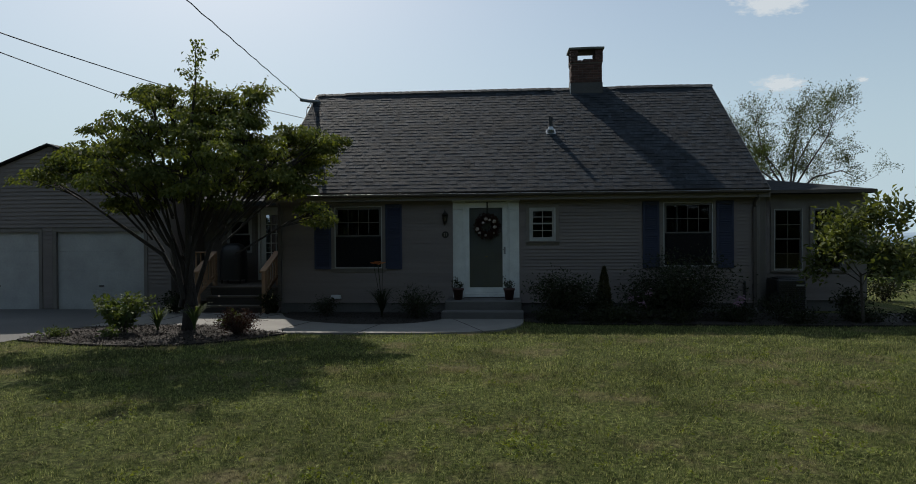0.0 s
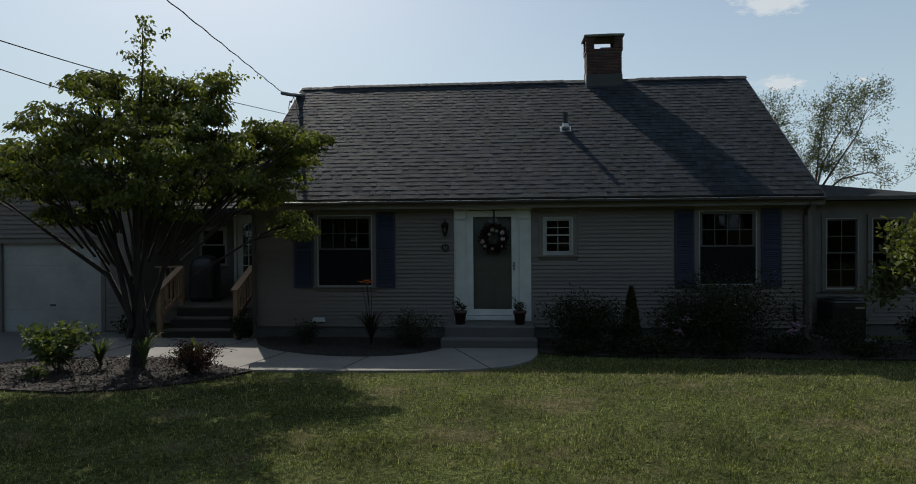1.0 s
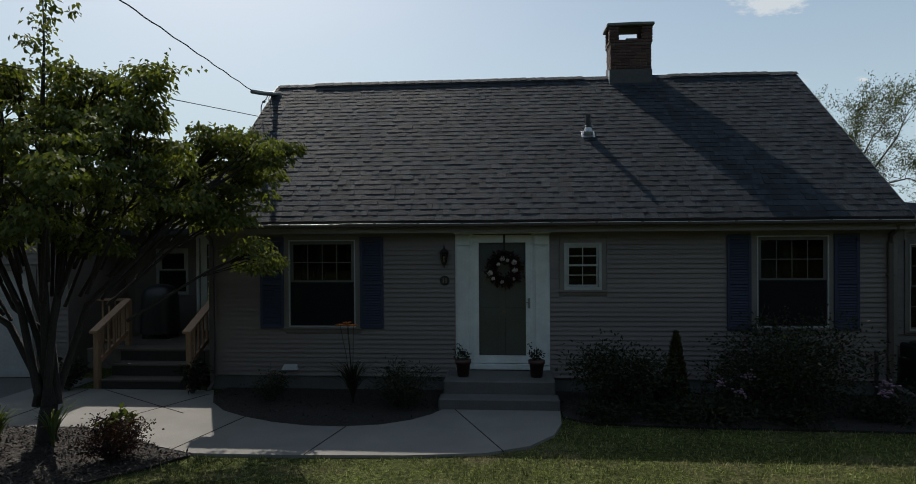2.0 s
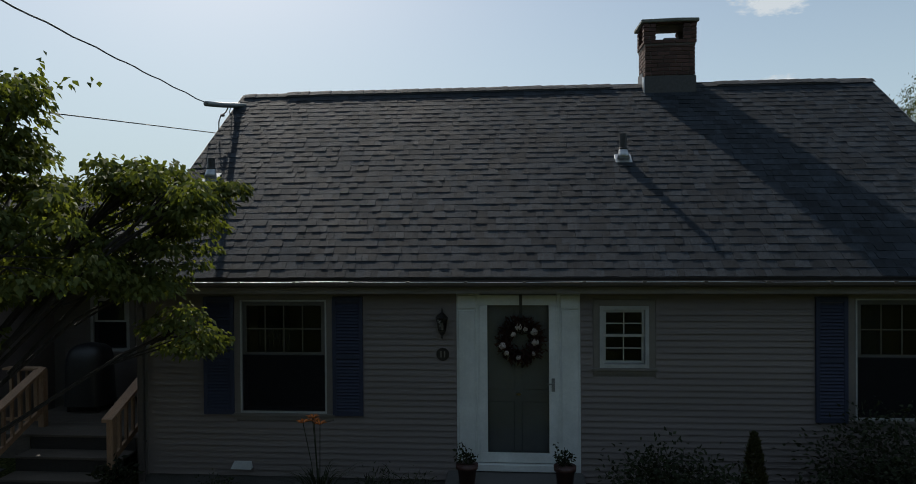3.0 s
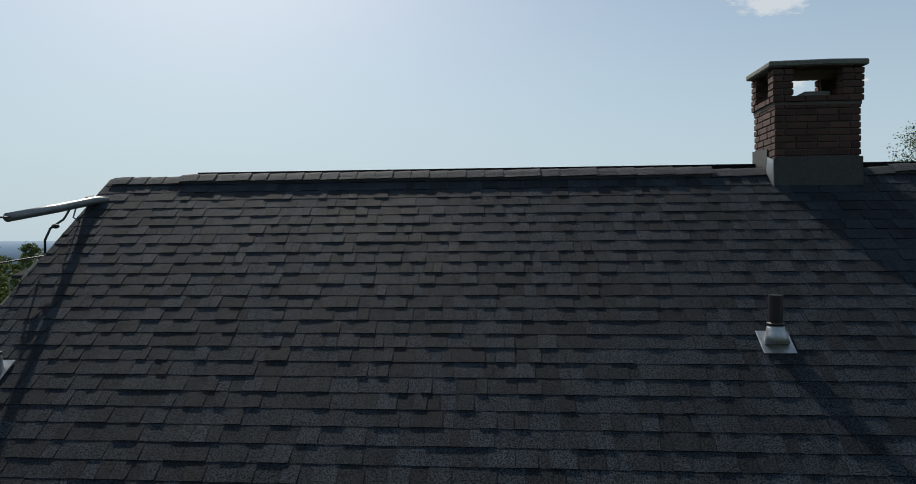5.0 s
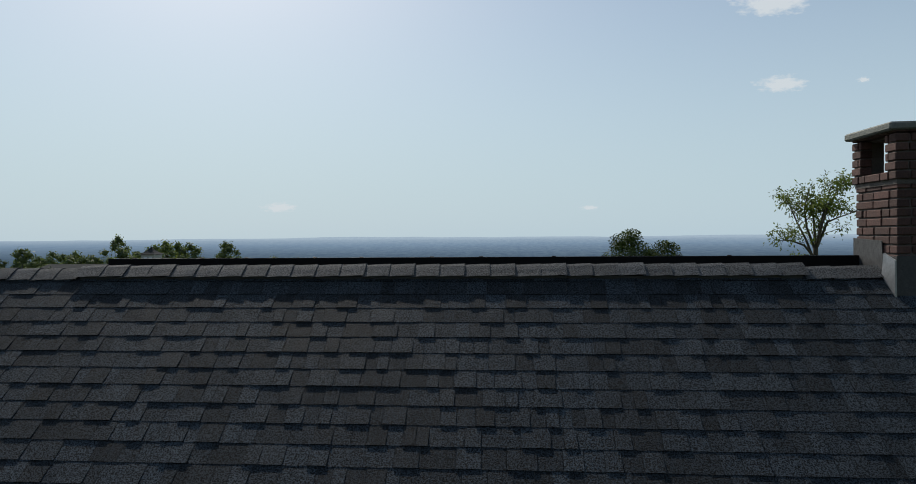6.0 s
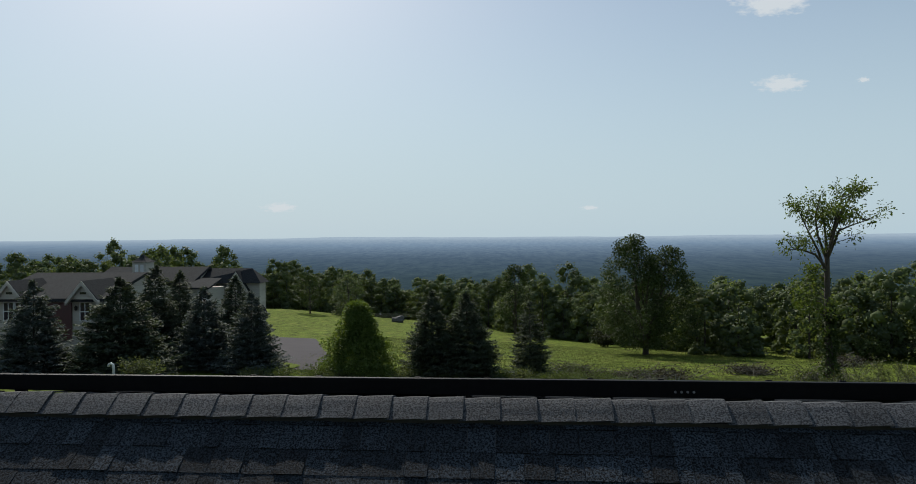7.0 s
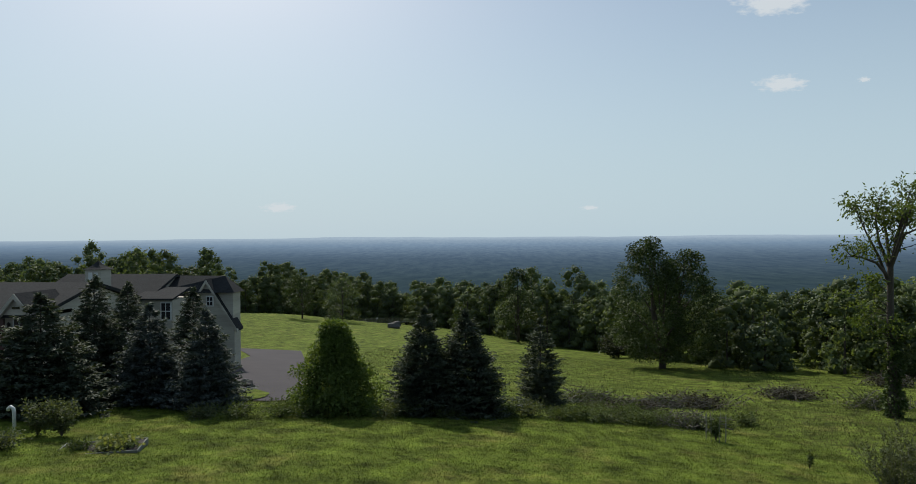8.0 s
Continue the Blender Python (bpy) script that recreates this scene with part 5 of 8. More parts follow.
for k in range(14):
    part("louvre", Geo().box(-0.27, 0.27, -0.345, -0.331, 0.09 + 0.04 * k, 0.108 + 0.04 * k), BLACKPIPE, ac)
part("badge", Geo().box(0.08, 0.24, -0.352, -0.346, 0.60, 0.635), ALU, ac, "pale badge")
pp = thing("standpipe", "black upright pipe against the house wall", "pipe", (5.06, 14.42, GZ))
part("pipe", Geo().tube([(0, 0, 0), (0, 0, 0.72), (0, 0, 0.74)], [0.03, 0.03, 0.02], 10), BLACKPIPE, pp)
dv = thing("dryer_vent", "small white wall vent hood above the bed", "vent", (-3.98, WF - 0.02, 0.40))
part("hood", Geo().add([(-0.13, 0, 0), (0.13, 0, 0), (0.13, -0.08, 0), (-0.13, -0.08, 0), (-0.11, 0, 0.08), (0.11, 0, 0.08)], [(0, 1, 2, 3), (3, 2, 5, 4), (0, 3, 4), (1, 5, 2), (0, 4, 5, 1)]), FRAMEGREY, dv)


# ---- plants ----
def branches(rng, start, way, length, radius, levels, spread=0.6, split=3, lift=0.15, geo=None, tips=None, sides=6):
    """Grows tapering limbs; gathers places along the outer twigs in tips."""
    way = way.normalized()
    pts, p, d = [start], start.copy(), way.copy()
    n = 5
    for i in range(n):
        d = (d + Vector(rng.normal(0, 0.12, 3)) + Vector((0, 0, lift * 0.2))).normalized()
        p = p + d * (length / n)
        pts.append(p.copy())
    geo.tube(pts, [radius * (1 - 0.55 * i / n) for i in range(n + 1)], max(4, sides), close=False)
    if levels == 0:
        tips += [(pts[i].lerp(pts[i + 1], u), d.copy()) for i in range(1, n) for u in (0.2, 0.7)] + [(pts[-1], d.copy())]
        return
    for k in range(split):
        i = n if k == 0 else int(rng.integers(2, n + 1))
        turn = Vector(rng.normal(0, 1, 3))
        turn = (turn - d * turn.dot(d)).normalized()
        nd = (d * (1 - spread * (0.5 if k == 0 else 1)) + turn * spread + Vector((0, 0, lift))).normalized()
        branches(rng, pts[i], nd, length * rng.uniform(0.6, 0.85), radius * 0.5 * (1.1 if k == 0 else 0.85), levels - 1, spread, split, lift, geo, tips, sides - 1)


def dogwood(x, y):
    """The layered ornamental tree in the mulch island."""
    rng = np.random.default_rng(7)
    t = thing("ornamental_tree", "spreading dark-barked dogwood with layered green foliage", "tree", (x, y, GZ))
    trunk = Geo()
    trunk.tube([(0.0, 0, -0.1), (-0.02, 0, 0.1), (0.0, 0, 0.35), (0.03, 0.02, 0.6)], [0.17, 0.115, 0.10, 0.09], 12)
    # outer pads: across, up, half width, half height
    lobes = [(-2.93, 2.98, 0.41, 0.15), (-2.27, 3.21, 0.49, 0.20), (-1.72, 2.93, 0.45, 0.18), (-1.25, 3.42, 0.56, 0.26), (-1.83, 3.94, 0.45, 0.08),
             (-1.02, 3.81, 0.51, 0.20), (-0.84, 4.42, 0.32, 0.26), (-1.26, 2.45, 0.45, 0.12), (-0.85, 2.84, 0.59, 0.22), (-0.24, 4.36, 0.36, 0.26),
             (0.56, 4.37, 0.45, 0.24), (1.21, 4.49, 0.34, 0.20), (0.15, 4.20, 0.45, 0.25), (0.85, 3.95, 0.5, 0.25), (0.98, 4.05, 0.42, 0.20), (1.65, 3.79, 0.51, 0.25), (2.23, 3.71, 0.45, 0.20),
             (1.83, 3.43, 0.53, 0.25), (1.27, 3.07, 0.69, 0.25), (2.03, 2.31, 0.30, 0.26), (-0.9, 2.45, 0.5, 0.10), (0.4, 2.5, 0.5, 0.10), (1.55, 2.75, 0.45, 0.12)]
    inner = [(-0.16, 3.76, 0.64, 0.36), (0.41, 3.75, 0.64, 0.44), (1.20, 3.57, 0.70, 0.38), (-0.05, 3.04, 0.75, 0.32), (0.74, 2.98, 0.80, 0.36),
             (-0.28, 2.80, 0.60, 0.14), (-0.75, 3.35, 0.55, 0.34), (1.45, 3.15, 0.55, 0.32)]
    pads, limbs = [], Geo()
    for k, (cx, cz, rx, rz) in enumerate(lobes + inner):
        deep = k >= len(lobes)
        c = Vector((cx, rng.uniform(-0.4, 0.4) + (1.3 if cx > 1.22 and not deep else 0.0), cz))
        for s in ((0, -1.2, 1.3) if deep else (0,)):
            q = c + Vector((0.2 * s, s, -0.06 * abs(s)))
            foot = Vector((rng.normal(0.02, 0.06), rng.normal(0, 0.06), rng.uniform(0.45, 0.7)))
            mid = Vector((q.x * 0.42 + rng.normal(0, 0.08), q.y * 0.4, 0.7 + (q.z - 0.7) * 0.55))
            low = foot.lerp(mid, 0.5) + Vector((-0.06 * q.x, 0, 0.14))
            if k % 4 == 0 and s == 0:
                limbs.tube([foot, low + Vector(rng.normal(0, 0.05, 3)), mid, mid.lerp(q, 0.55) + Vector((0, 0, 0.06)), q], [0.052, 0.040, 0.030, 0.016, 0.007], 7, close=False)
            else:
                limbs.tube([mid * 0.9, mid.lerp(q, 0.6) + Vector((0, 0, 0.05)), q], [0.024, 0.016, 0.008], 5, close=False)
            for n in range(max(5, int(rx * rz * (44 if deep else 135)))):
                a, r = rng.uniform(0, 6.28), math.sqrt(rng.uniform(0, 1))
                p = q + Vector((rx * r * math.cos(a), rng.normal(0, 0.40 if deep else 0.26), rz * r * math.sin(a)))
                pads.append(p)
                limbs.tube([mid.lerp(q, rng.uniform(0.5, 1)), (q + p) / 2 + Vector((0, 0, -0.04)), p - Vector((0, 0, 0.03))], [0.013, 0.008, 0.004], 4, close=False)
    limbs.tube([(0, 0, 0.9), (0.1, -0.2, 2.4), (0.35, -0.5, 3.8), (0.54, -0.7, 4.6), (0.53, -0.7, 5.26)], [0.06, 0.045, 0.03, 0.012, 0.004], 7, close=False)
    part("trunk", trunk, DARKBARK, t, smooth=True)
    part("limb", limbs, DARKBARK, t, smooth=True)
    P, D = [], []
    for q in pads:
        n = int(rng.integers(80, 125))
        s = rng.uniform(0.10, 0.17)
        a, r = rng.uniform(0, 2 * math.pi, n), np.sqrt(rng.uniform(0, 1, n))
        off = np.c_[np.cos(a) * r * s * 1.5, np.sin(a) * r * s * 1.5, -0.07 * r ** 2 + rng.normal(0, 0.038, n)]
        P.append(np.array(q) + off)
        D.append(np.c_[np.cos(a) * (0.3 + r), np.sin(a) * (0.3 + r), -0.35 - 0.5 * r])
    spike = []
    for z in np.arange(4.2, 5.27, 0.018):
        w = 0.05 + 0.085 * (5.29 - z)
        spike += [(0.54 + 0.05 * math.sin(9 * z) + rng.normal(0, w), -0.7 + rng.normal(0, w), z) for _ in range(4)]
    for bx, by, bz, ex, ez in ((1.1, 0.2, 4.5, 1.92, 4.58), (0.5, -0.7, 4.85, 0.98, 5.02), (0.5, -0.7, 4.6, 0.2, 4.76), (1.2, 0.2, 4.4, 1.45, 4.74)):
        spike += [(bx + (ex - bx) * u + rng.normal(0, 0.03), by + rng.normal(0, 0.06), bz + (ez - bz) * u + rng.normal(0, 0.035)) for u in rng.uniform(0, 1, 34)]
    P.append(np.array(spike))
    D.append(np.c_[rng.normal(0, 0.7, (len(spike), 2)), np.full(len(spike), -0.6)])
    P, D = np.concatenate(P), np.concatenate(D)
    part("crown", leaf_mesh("crown", P, D, 0.072, 0.047, DOGWOOD, rng, 0.25, 0.75), None, t)


dogwood(-6.03, 11.7)


def small_tree(x, y, name, label, leafmat, height, crown, seed, leaf=(0.13, 0.07), stem=0.035, n_leaf=10, levels=2, split=4, bark=None, spread=0.75, lift=0.25, first=0.45, trunks=1):
    rng = np.random.default_rng(seed)
    t = thing(name, label, "tree", (x, y, ground_z(x, y)))
    g, tips = Geo(), []
    for k in range(trunks):
        lean = Vector((rng.normal(0, 0.12) + (0.25 * math.cos(k * 2.2) if trunks > 1 else 0), rng.normal(0, 0.12) + (0.2 * math.sin(k * 2.2) if trunks > 1 else 0), 1))
        top = lean * height * first
        g.tube([(0, 0, -0.1), lean * height * first * 0.5, top], [stem * 1.3, stem, stem * 0.8], 8, close=False)
        for j in range(split + 1):
            a = 2 * math.pi * j / (split + 1) + rng.uniform(0, 0.8)
            branches(rng, Vector(top) * rng.uniform(0.7, 1.0), Vector((math.cos(a) * spread, math.sin(a) * spread, rng.uniform(0.3, 1.0))), crown * rng.uniform(0.4, 0.6), stem * 0.5, levels, 0.6, split - 1, lift, g, tips, 5)
    part("trunk", g, bark or BARK, t, smooth=True)
    P = np.repeat(np.array([p for p, d in tips]), n_leaf, 0)
    D = np.repeat(np.array([d for p, d in tips]), n_leaf, 0)
    P = P + rng.normal(0, leaf[0] * 0.9, P.shape)
    part("crown", leaf_mesh("crown", P, D + rng.normal(0, 0.8, D.shape), leaf[0], leaf[1], leafmat, rng, 0.3, 0.5), None, t)
    return t


small_tree(6.72, 12.9, "magnolia", "young tree with broad yellowish green leaves by the sunroom", MAGNOLIA, 2.35, 1.4, 21, (0.125, 0.062), 0.026, 9, 2, 4, first=0.42)


def sparse_tree(x, y):
    """A tall open tree: few dark forked stems, a haze of fine twigs and small leaves."""
    rng = np.random.default_rng(5)
    t = thing("sparse_tree", "tall fine-twigged tree with sparse small leaves behind the sunroom", "tree", Matrix.Translation((x, y, ground_z(x, y))) @ Matrix.Diagonal((0.95, 0.95, 0.95, 1)))
    g, tips = Geo(), []
    g.tube([(0, 0, -0.2), (0.05, 0, 2.2), (0.02, 0, 4.1)], [0.16, 0.12, 0.10], 9, close=False)
    stems = [((0, 0, 4.0), (-0.35, 0.2, 5.1), (-1.07, 0.3, 6.1), (-1.6, 0.2, 7.8)), ((0, 0, 4.1), (0.05, -0.2, 5.3), (0.1, -0.3, 6.4), (0.37, -0.4, 8.1)),
             ((0.02, 0, 4.0), (0.5, 0.3, 5.6), (1.3, 0.5, 7.0), (2.2, 0.6, 8.0)), ((0.02, 0, 3.9), (1.2, 0.1, 4.9), (2.4, -0.1, 5.2), (3.5, -0.2, 4.6)),
             ((0, 0, 4.0), (-0.5, 0.9, 5.4), (-0.7, 1.8, 6.8), (-0.6, 2.4, 8.0)), ((0, 0, 4.0), (0.5, -0.9, 5.4), (0.9, -1.9, 6.6), (1.0, -2.5, 7.6)),
             ((-0.1, 0, 4.2), (-1.1, -0.2, 5.0), (-2.0, -0.3, 5.6), (-2.7, -0.3, 6.6))]
    for stem in stems:
        pts = [Vector(p) for p in stem]
        g.tube(pts, [0.06, 0.04, 0.024, 0.010], 7, close=False)
        for k in range(16):
            i = int(rng.integers(1, 4))
            p = pts[i - 1].lerp(pts[i], rng.uniform(0.2, 1))
            along = (pts[i] - pts[i - 1]).normalized()
            branches(rng, p, along * 0.7 + Vector(rng.normal(0, 0.6, 3)) + Vector((0, 0, 0.25)), rng.uniform(0.7, 1.25), 0.010, 1, 0.5, 4, 0.12, g, tips, 4)
    part("trunk", g, BARK, t, smooth=True)
    P, D = np.repeat(np.array([p for p, d in tips]), 5, 0), np.repeat(np.array([d for p, d in tips]), 5, 0)
    P = P + rng.normal(0, 0.12, P.shape)
    part("crown", leaf_mesh("crown", P, D + rng.normal(0, 0.8, D.shape), 0.115, 0.036, THINLEAF, rng, 0.3, 0.4), None, t)


sparse_tree(12.9, 31.0)


def bush(name, label, x, y, w, h, leafmat, seed, n=900, leaf=(0.06, 0.035), stems=14, top=0.3, group="", category="shrub", loose=0.25):
    """A rounded shrub: stems from one foot and leaves gathered round them."""
    rng = np.random.default_rng(seed)
    b = thing(name, label, category, (x, y, ground_z(x, y) + 0.02), group)
    g, P, D = Geo(), [], []
    for k in range(stems):
        a, r = rng.uniform(0, 6.28), w / 2 * math.sqrt(rng.uniform(0.05, 1))
        hh = h * rng.uniform(0.7, 1.0) * (1 - top * (2 * r / w) ** 2)
        e = Vector((r * math.cos(a), r * math.sin(a), hh))
        m = Vector((e.x * 0.45, e.y * 0.45, hh * 0.55))
        g.tube([(0.02 * math.cos(a), 0.02 * math.sin(a), 0), m, e], [0.010, 0.007, 0.003], 5, close=False)
        k2 = n // stems
        u = rng.uniform(0.25, 1.03, k2)
        base = np.where(u[:, None] < 0.5, np.array(m) * (u[:, None] / 0.5), np.array(m) + (np.array(e) - np.array(m)) * ((u[:, None] - 0.5) / 0.5))
        off = rng.normal(0, loose * w * 0.28, (k2, 3)) * np.array([1, 1, 0.7])
        P.append(base + off)
        D.append(off + np.array([0, 0, 0.02]))
    P, D = np.concatenate(P), np.concatenate(D)
    P[:, 2] = np.maximum(P[:, 2], 0.02)
    tagged(part("stem_tangle", g, BARK, b), kind="stuff")
    part("leaves", leaf_mesh("leaves", P, D * 8, leaf[0], leaf[1], leafmat, rng, 0.25, 0.4), None, b)
    return b, np.array(P)


bush("hydrangea", "young light green shrub on bare stems in the mulch", -7.05, 11.25, 1.0, 0.78, BRIGHTSHRUB, 31, 1100, (0.095, 0.055), 13, 0.2, loose=0.14)
bush("barberry", "low dark burgundy barberry mound in the mulch", -4.85, 11.15, 0.85, 0.52, BURGUNDY, 32, 2600, (0.035, 0.02), 34, 0.35)
bush("groundcover", "low green tuft at the bed's edge", -8.0, 10.75, 0.6, 0.16, BRIGHTSHRUB, 33, 260, (0.06, 0.03), 8)
bush("seedling", "small pale green seedling in the mulch", -6.9, 10.6, 0.35, 0.2, BRIGHTSHRUB, 34, 120, (0.07, 0.04), 6)
bush("hosta", "small bright broad-leaved plant behind the mulch", -5.35, 12.05, 0.4, 0.3, BRIGHTSHRUB, 35, 90, (0.13, 0.08), 8)
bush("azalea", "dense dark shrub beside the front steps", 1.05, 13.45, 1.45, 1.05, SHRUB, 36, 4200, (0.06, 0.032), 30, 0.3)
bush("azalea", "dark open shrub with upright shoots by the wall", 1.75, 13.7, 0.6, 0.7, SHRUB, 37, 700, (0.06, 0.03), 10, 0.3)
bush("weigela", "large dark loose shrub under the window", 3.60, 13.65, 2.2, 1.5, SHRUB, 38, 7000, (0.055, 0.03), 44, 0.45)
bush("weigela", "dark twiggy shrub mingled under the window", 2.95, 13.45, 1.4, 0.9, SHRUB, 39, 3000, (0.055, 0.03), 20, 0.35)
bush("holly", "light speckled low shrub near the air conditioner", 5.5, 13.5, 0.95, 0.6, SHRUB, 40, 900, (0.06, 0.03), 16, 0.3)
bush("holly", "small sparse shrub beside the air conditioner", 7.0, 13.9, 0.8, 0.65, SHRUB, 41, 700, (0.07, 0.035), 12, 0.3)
# Low mounds added to fill and darken the shaded bed.
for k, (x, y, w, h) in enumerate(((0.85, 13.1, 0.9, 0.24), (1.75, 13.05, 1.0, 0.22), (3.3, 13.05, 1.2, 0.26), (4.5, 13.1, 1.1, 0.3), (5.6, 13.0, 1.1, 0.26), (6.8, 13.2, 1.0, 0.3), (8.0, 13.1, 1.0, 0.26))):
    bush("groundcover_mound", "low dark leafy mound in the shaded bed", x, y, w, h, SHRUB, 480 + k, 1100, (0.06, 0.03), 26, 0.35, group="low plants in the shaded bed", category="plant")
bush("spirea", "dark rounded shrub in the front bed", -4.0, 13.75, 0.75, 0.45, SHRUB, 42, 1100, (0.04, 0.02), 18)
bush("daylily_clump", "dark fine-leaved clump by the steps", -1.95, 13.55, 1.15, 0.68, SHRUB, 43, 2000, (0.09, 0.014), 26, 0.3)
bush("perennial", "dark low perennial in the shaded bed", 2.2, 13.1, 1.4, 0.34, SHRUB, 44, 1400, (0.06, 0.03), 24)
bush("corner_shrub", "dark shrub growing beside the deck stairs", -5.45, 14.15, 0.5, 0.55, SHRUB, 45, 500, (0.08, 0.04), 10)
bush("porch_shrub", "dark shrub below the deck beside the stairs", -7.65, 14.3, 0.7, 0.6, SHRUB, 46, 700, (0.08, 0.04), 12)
bush("garden_shrub", "leafy shrub at the lawn's far edge by the sunroom", 9.6, 17.5, 1.4, 0.7, SHRUB, 47, 900, (0.08, 0.04), 16)
for k, (x, y) in enumerate(((2.62, 13.15), (4.62, 13.35), (2.8, 13.3), (4.5, 13.2), (2.45, 13.3))):
    g = Geo()
    rng = np.random.default_rng(60 + k)
    for j in range(16):
        g.blob((x + rng.normal(0, 0.05), y + rng.normal(0, 0.04), 0.42 + 0.10 * (k % 3) + rng.normal(0, 0.03)), (0.022, 0.022, 0.016), j, 0.2, 1)
    tagged(part("bloom", g, PINK), "pale pink flower head on the shrub", "flower", "shrub blooms", "stuff")
b, pts = bush("arborvitae", "small conical brownish evergreen by the wall", 1.98, 13.85, 0.42, 1.02, SHRUB, 48, 200, (0.04, 0.015), 4)
rng = np.random.default_rng(5)
zz = rng.uniform(0.02, 1.0, 3600)
aa = rng.uniform(0, 6.28, 3600)
rr = 0.2 * (1 - zz) ** 0.75 * rng.uniform(0.7, 1.05, 3600)
P = np.c_[rr * np.cos(aa), rr * np.sin(aa), zz * 1.04]
CONIFER = leaf_mat("brown_evergreen", (0.030, 0.034, 0.014), (0.046, 0.046, 0.02), (0.07, 0.06, 0.03), 0.2)
part("needles", leaf_mesh("needles", P, np.c_[np.cos(aa) * 0.4, np.sin(aa) * 0.4, np.ones(3600)], 0.06, 0.018, CONIFER, rng, 0.05, 0.2), None, b)


def strap_plant(name, label, x, y, n, h, width, leafmat, seed, flowers=0):
    """Arching strap leaves from one foot, and a few tall flower stalks."""
    rng = np.random.default_rng(seed)
    s = thing(name, label, "plant", (x, y, GZ + 0.03))
    g = Geo()
    for k in range(n):
        a, l = rng.uniform(0, 6.28), h * rng.uniform(0.6, 1.15)
        out = rng.uniform(0.15, 0.6) * l
        pts = [Vector((math.cos(a) * out * u ** 1.6, math.sin(a) * out * u ** 1.6, l * (u - 0.42 * u ** 3))) for u in np.linspace(0, 1, 6)]
        side = Vector((-math.sin(a), math.cos(a), 0))
        vs = []
        for i, p in enumerate(pts):
            w = width * (1 - (i / 5) ** 2) / 2 + 0.001
            vs += [p - side * w, p + side * w]
        g.add(vs, [(2 * i, 2 * i + 1, 2 * i + 3, 2 * i + 2) for i in range(5)])
    part("leaves", g, leafmat, s)
    for k in range(flowers):
        a = rng.uniform(0, 6.28)
        tip = Vector((0.18 * math.cos(a), 0.12 * math.sin(a), 1.22 + rng.uniform(-0.15, 0.15)))
        part("stalk", Geo().tube([(0, 0, 0), (tip.x * 0.5, tip.y * 0.5, tip.z * 0.6), tip], 0.005, 5, close=False), SHRUB, s)
        f = Geo()
        for j in range(6):
            b = j * math.pi / 3
            side = Vector((-math.sin(b), math.cos(b), 0)) * 0.016
            o = Vector((math.cos(b), math.sin(b), 0))
            f.add([tip, tip + o * 0.04 + side + Vector((0, 0, 0.03)), tip + o * 0.085 + Vector((0, 0, 0.03)), tip + o * 0.04 - side + Vector((0, 0, 0.03))], [(0, 1, 2, 3)])
        part("flower", f, LILY, s, "orange lily flower")
    return s


strap_plant("daylily", "dark strap-leaved daylily with orange flowers by the window", -2.75, 13.7, 110, 0.98, 0.018, SHRUB, 70, 4)
strap_plant("iris", "bright green strap leaves round the tree trunk", -6.5, 11.45, 64, 0.72, 0.028, BRIGHTSHRUB, 71)
strap_plant("iris", "upright bright green strap leaves beside the trunk", -5.82, 11.5, 38, 0.78, 0.032, BRIGHTSHRUB, 72)


# ---- lawn ----
def blades(name, label, n, area, material, h, w, seed, clear=()):
    """Grass blades scattered on the ground as one mesh."""
    rng = np.random.default_rng(seed)
    x0, x1, y0, y1 = area
    x, y = rng.uniform(x0, x1, n), rng.uniform(y0, y1, n)
    keep = np.ones(n, bool)
    for poly in clear:
        inside = np.zeros(n, bool)
        for (ax, ay), (bx, by) in zip(poly, poly[1:] + poly[:1]):
            if ay != by:
                inside ^= ((ay > y) != (by > y)) & (x < (bx - ax) * (y - ay) / (by - ay) + ax)
        keep &= ~inside
    x, y = x[keep], y[keep]
    n = len(x)
    lump = np.array([0.9 + 0.4 * noise.noise((a * 0.9, b * 0.9, 3)) + 0.6 * noise.noise((a * 4.5, b * 4.5, 9)) + 1.1 * noise.noise((a * 13, b * 13, 5)) for a, b in zip(x, y)]).clip(0.25, 2.2)
    z = np.array([ground_z(a, b) for a, b in zip(x, y)])
    P = np.c_[x, y, z - 0.01]
    a = rng.uniform(0, 2 * math.pi, n)
    lean = rng.uniform(0.1, 1.1, n)
    H = (h * lump * rng.uniform(0.5, 1.3, n))[:, None]
    side = np.c_[-np.sin(a), np.cos(a), np.zeros(n)] * (w * rng.uniform(0.6, 1.3, n))[:, None]
    tip = P + np.c_[np.cos(a) * lean, np.sin(a) * lean, np.ones(n)] * H
    v = np.stack([P - side, P + side, tip], 1).reshape(-1, 3)
    ob = new(name, fast_mesh(name, v, np.arange(3 * n).reshape(n, 3), 3, material))
    return tagged(ob, label, "grass", "", "stuff")


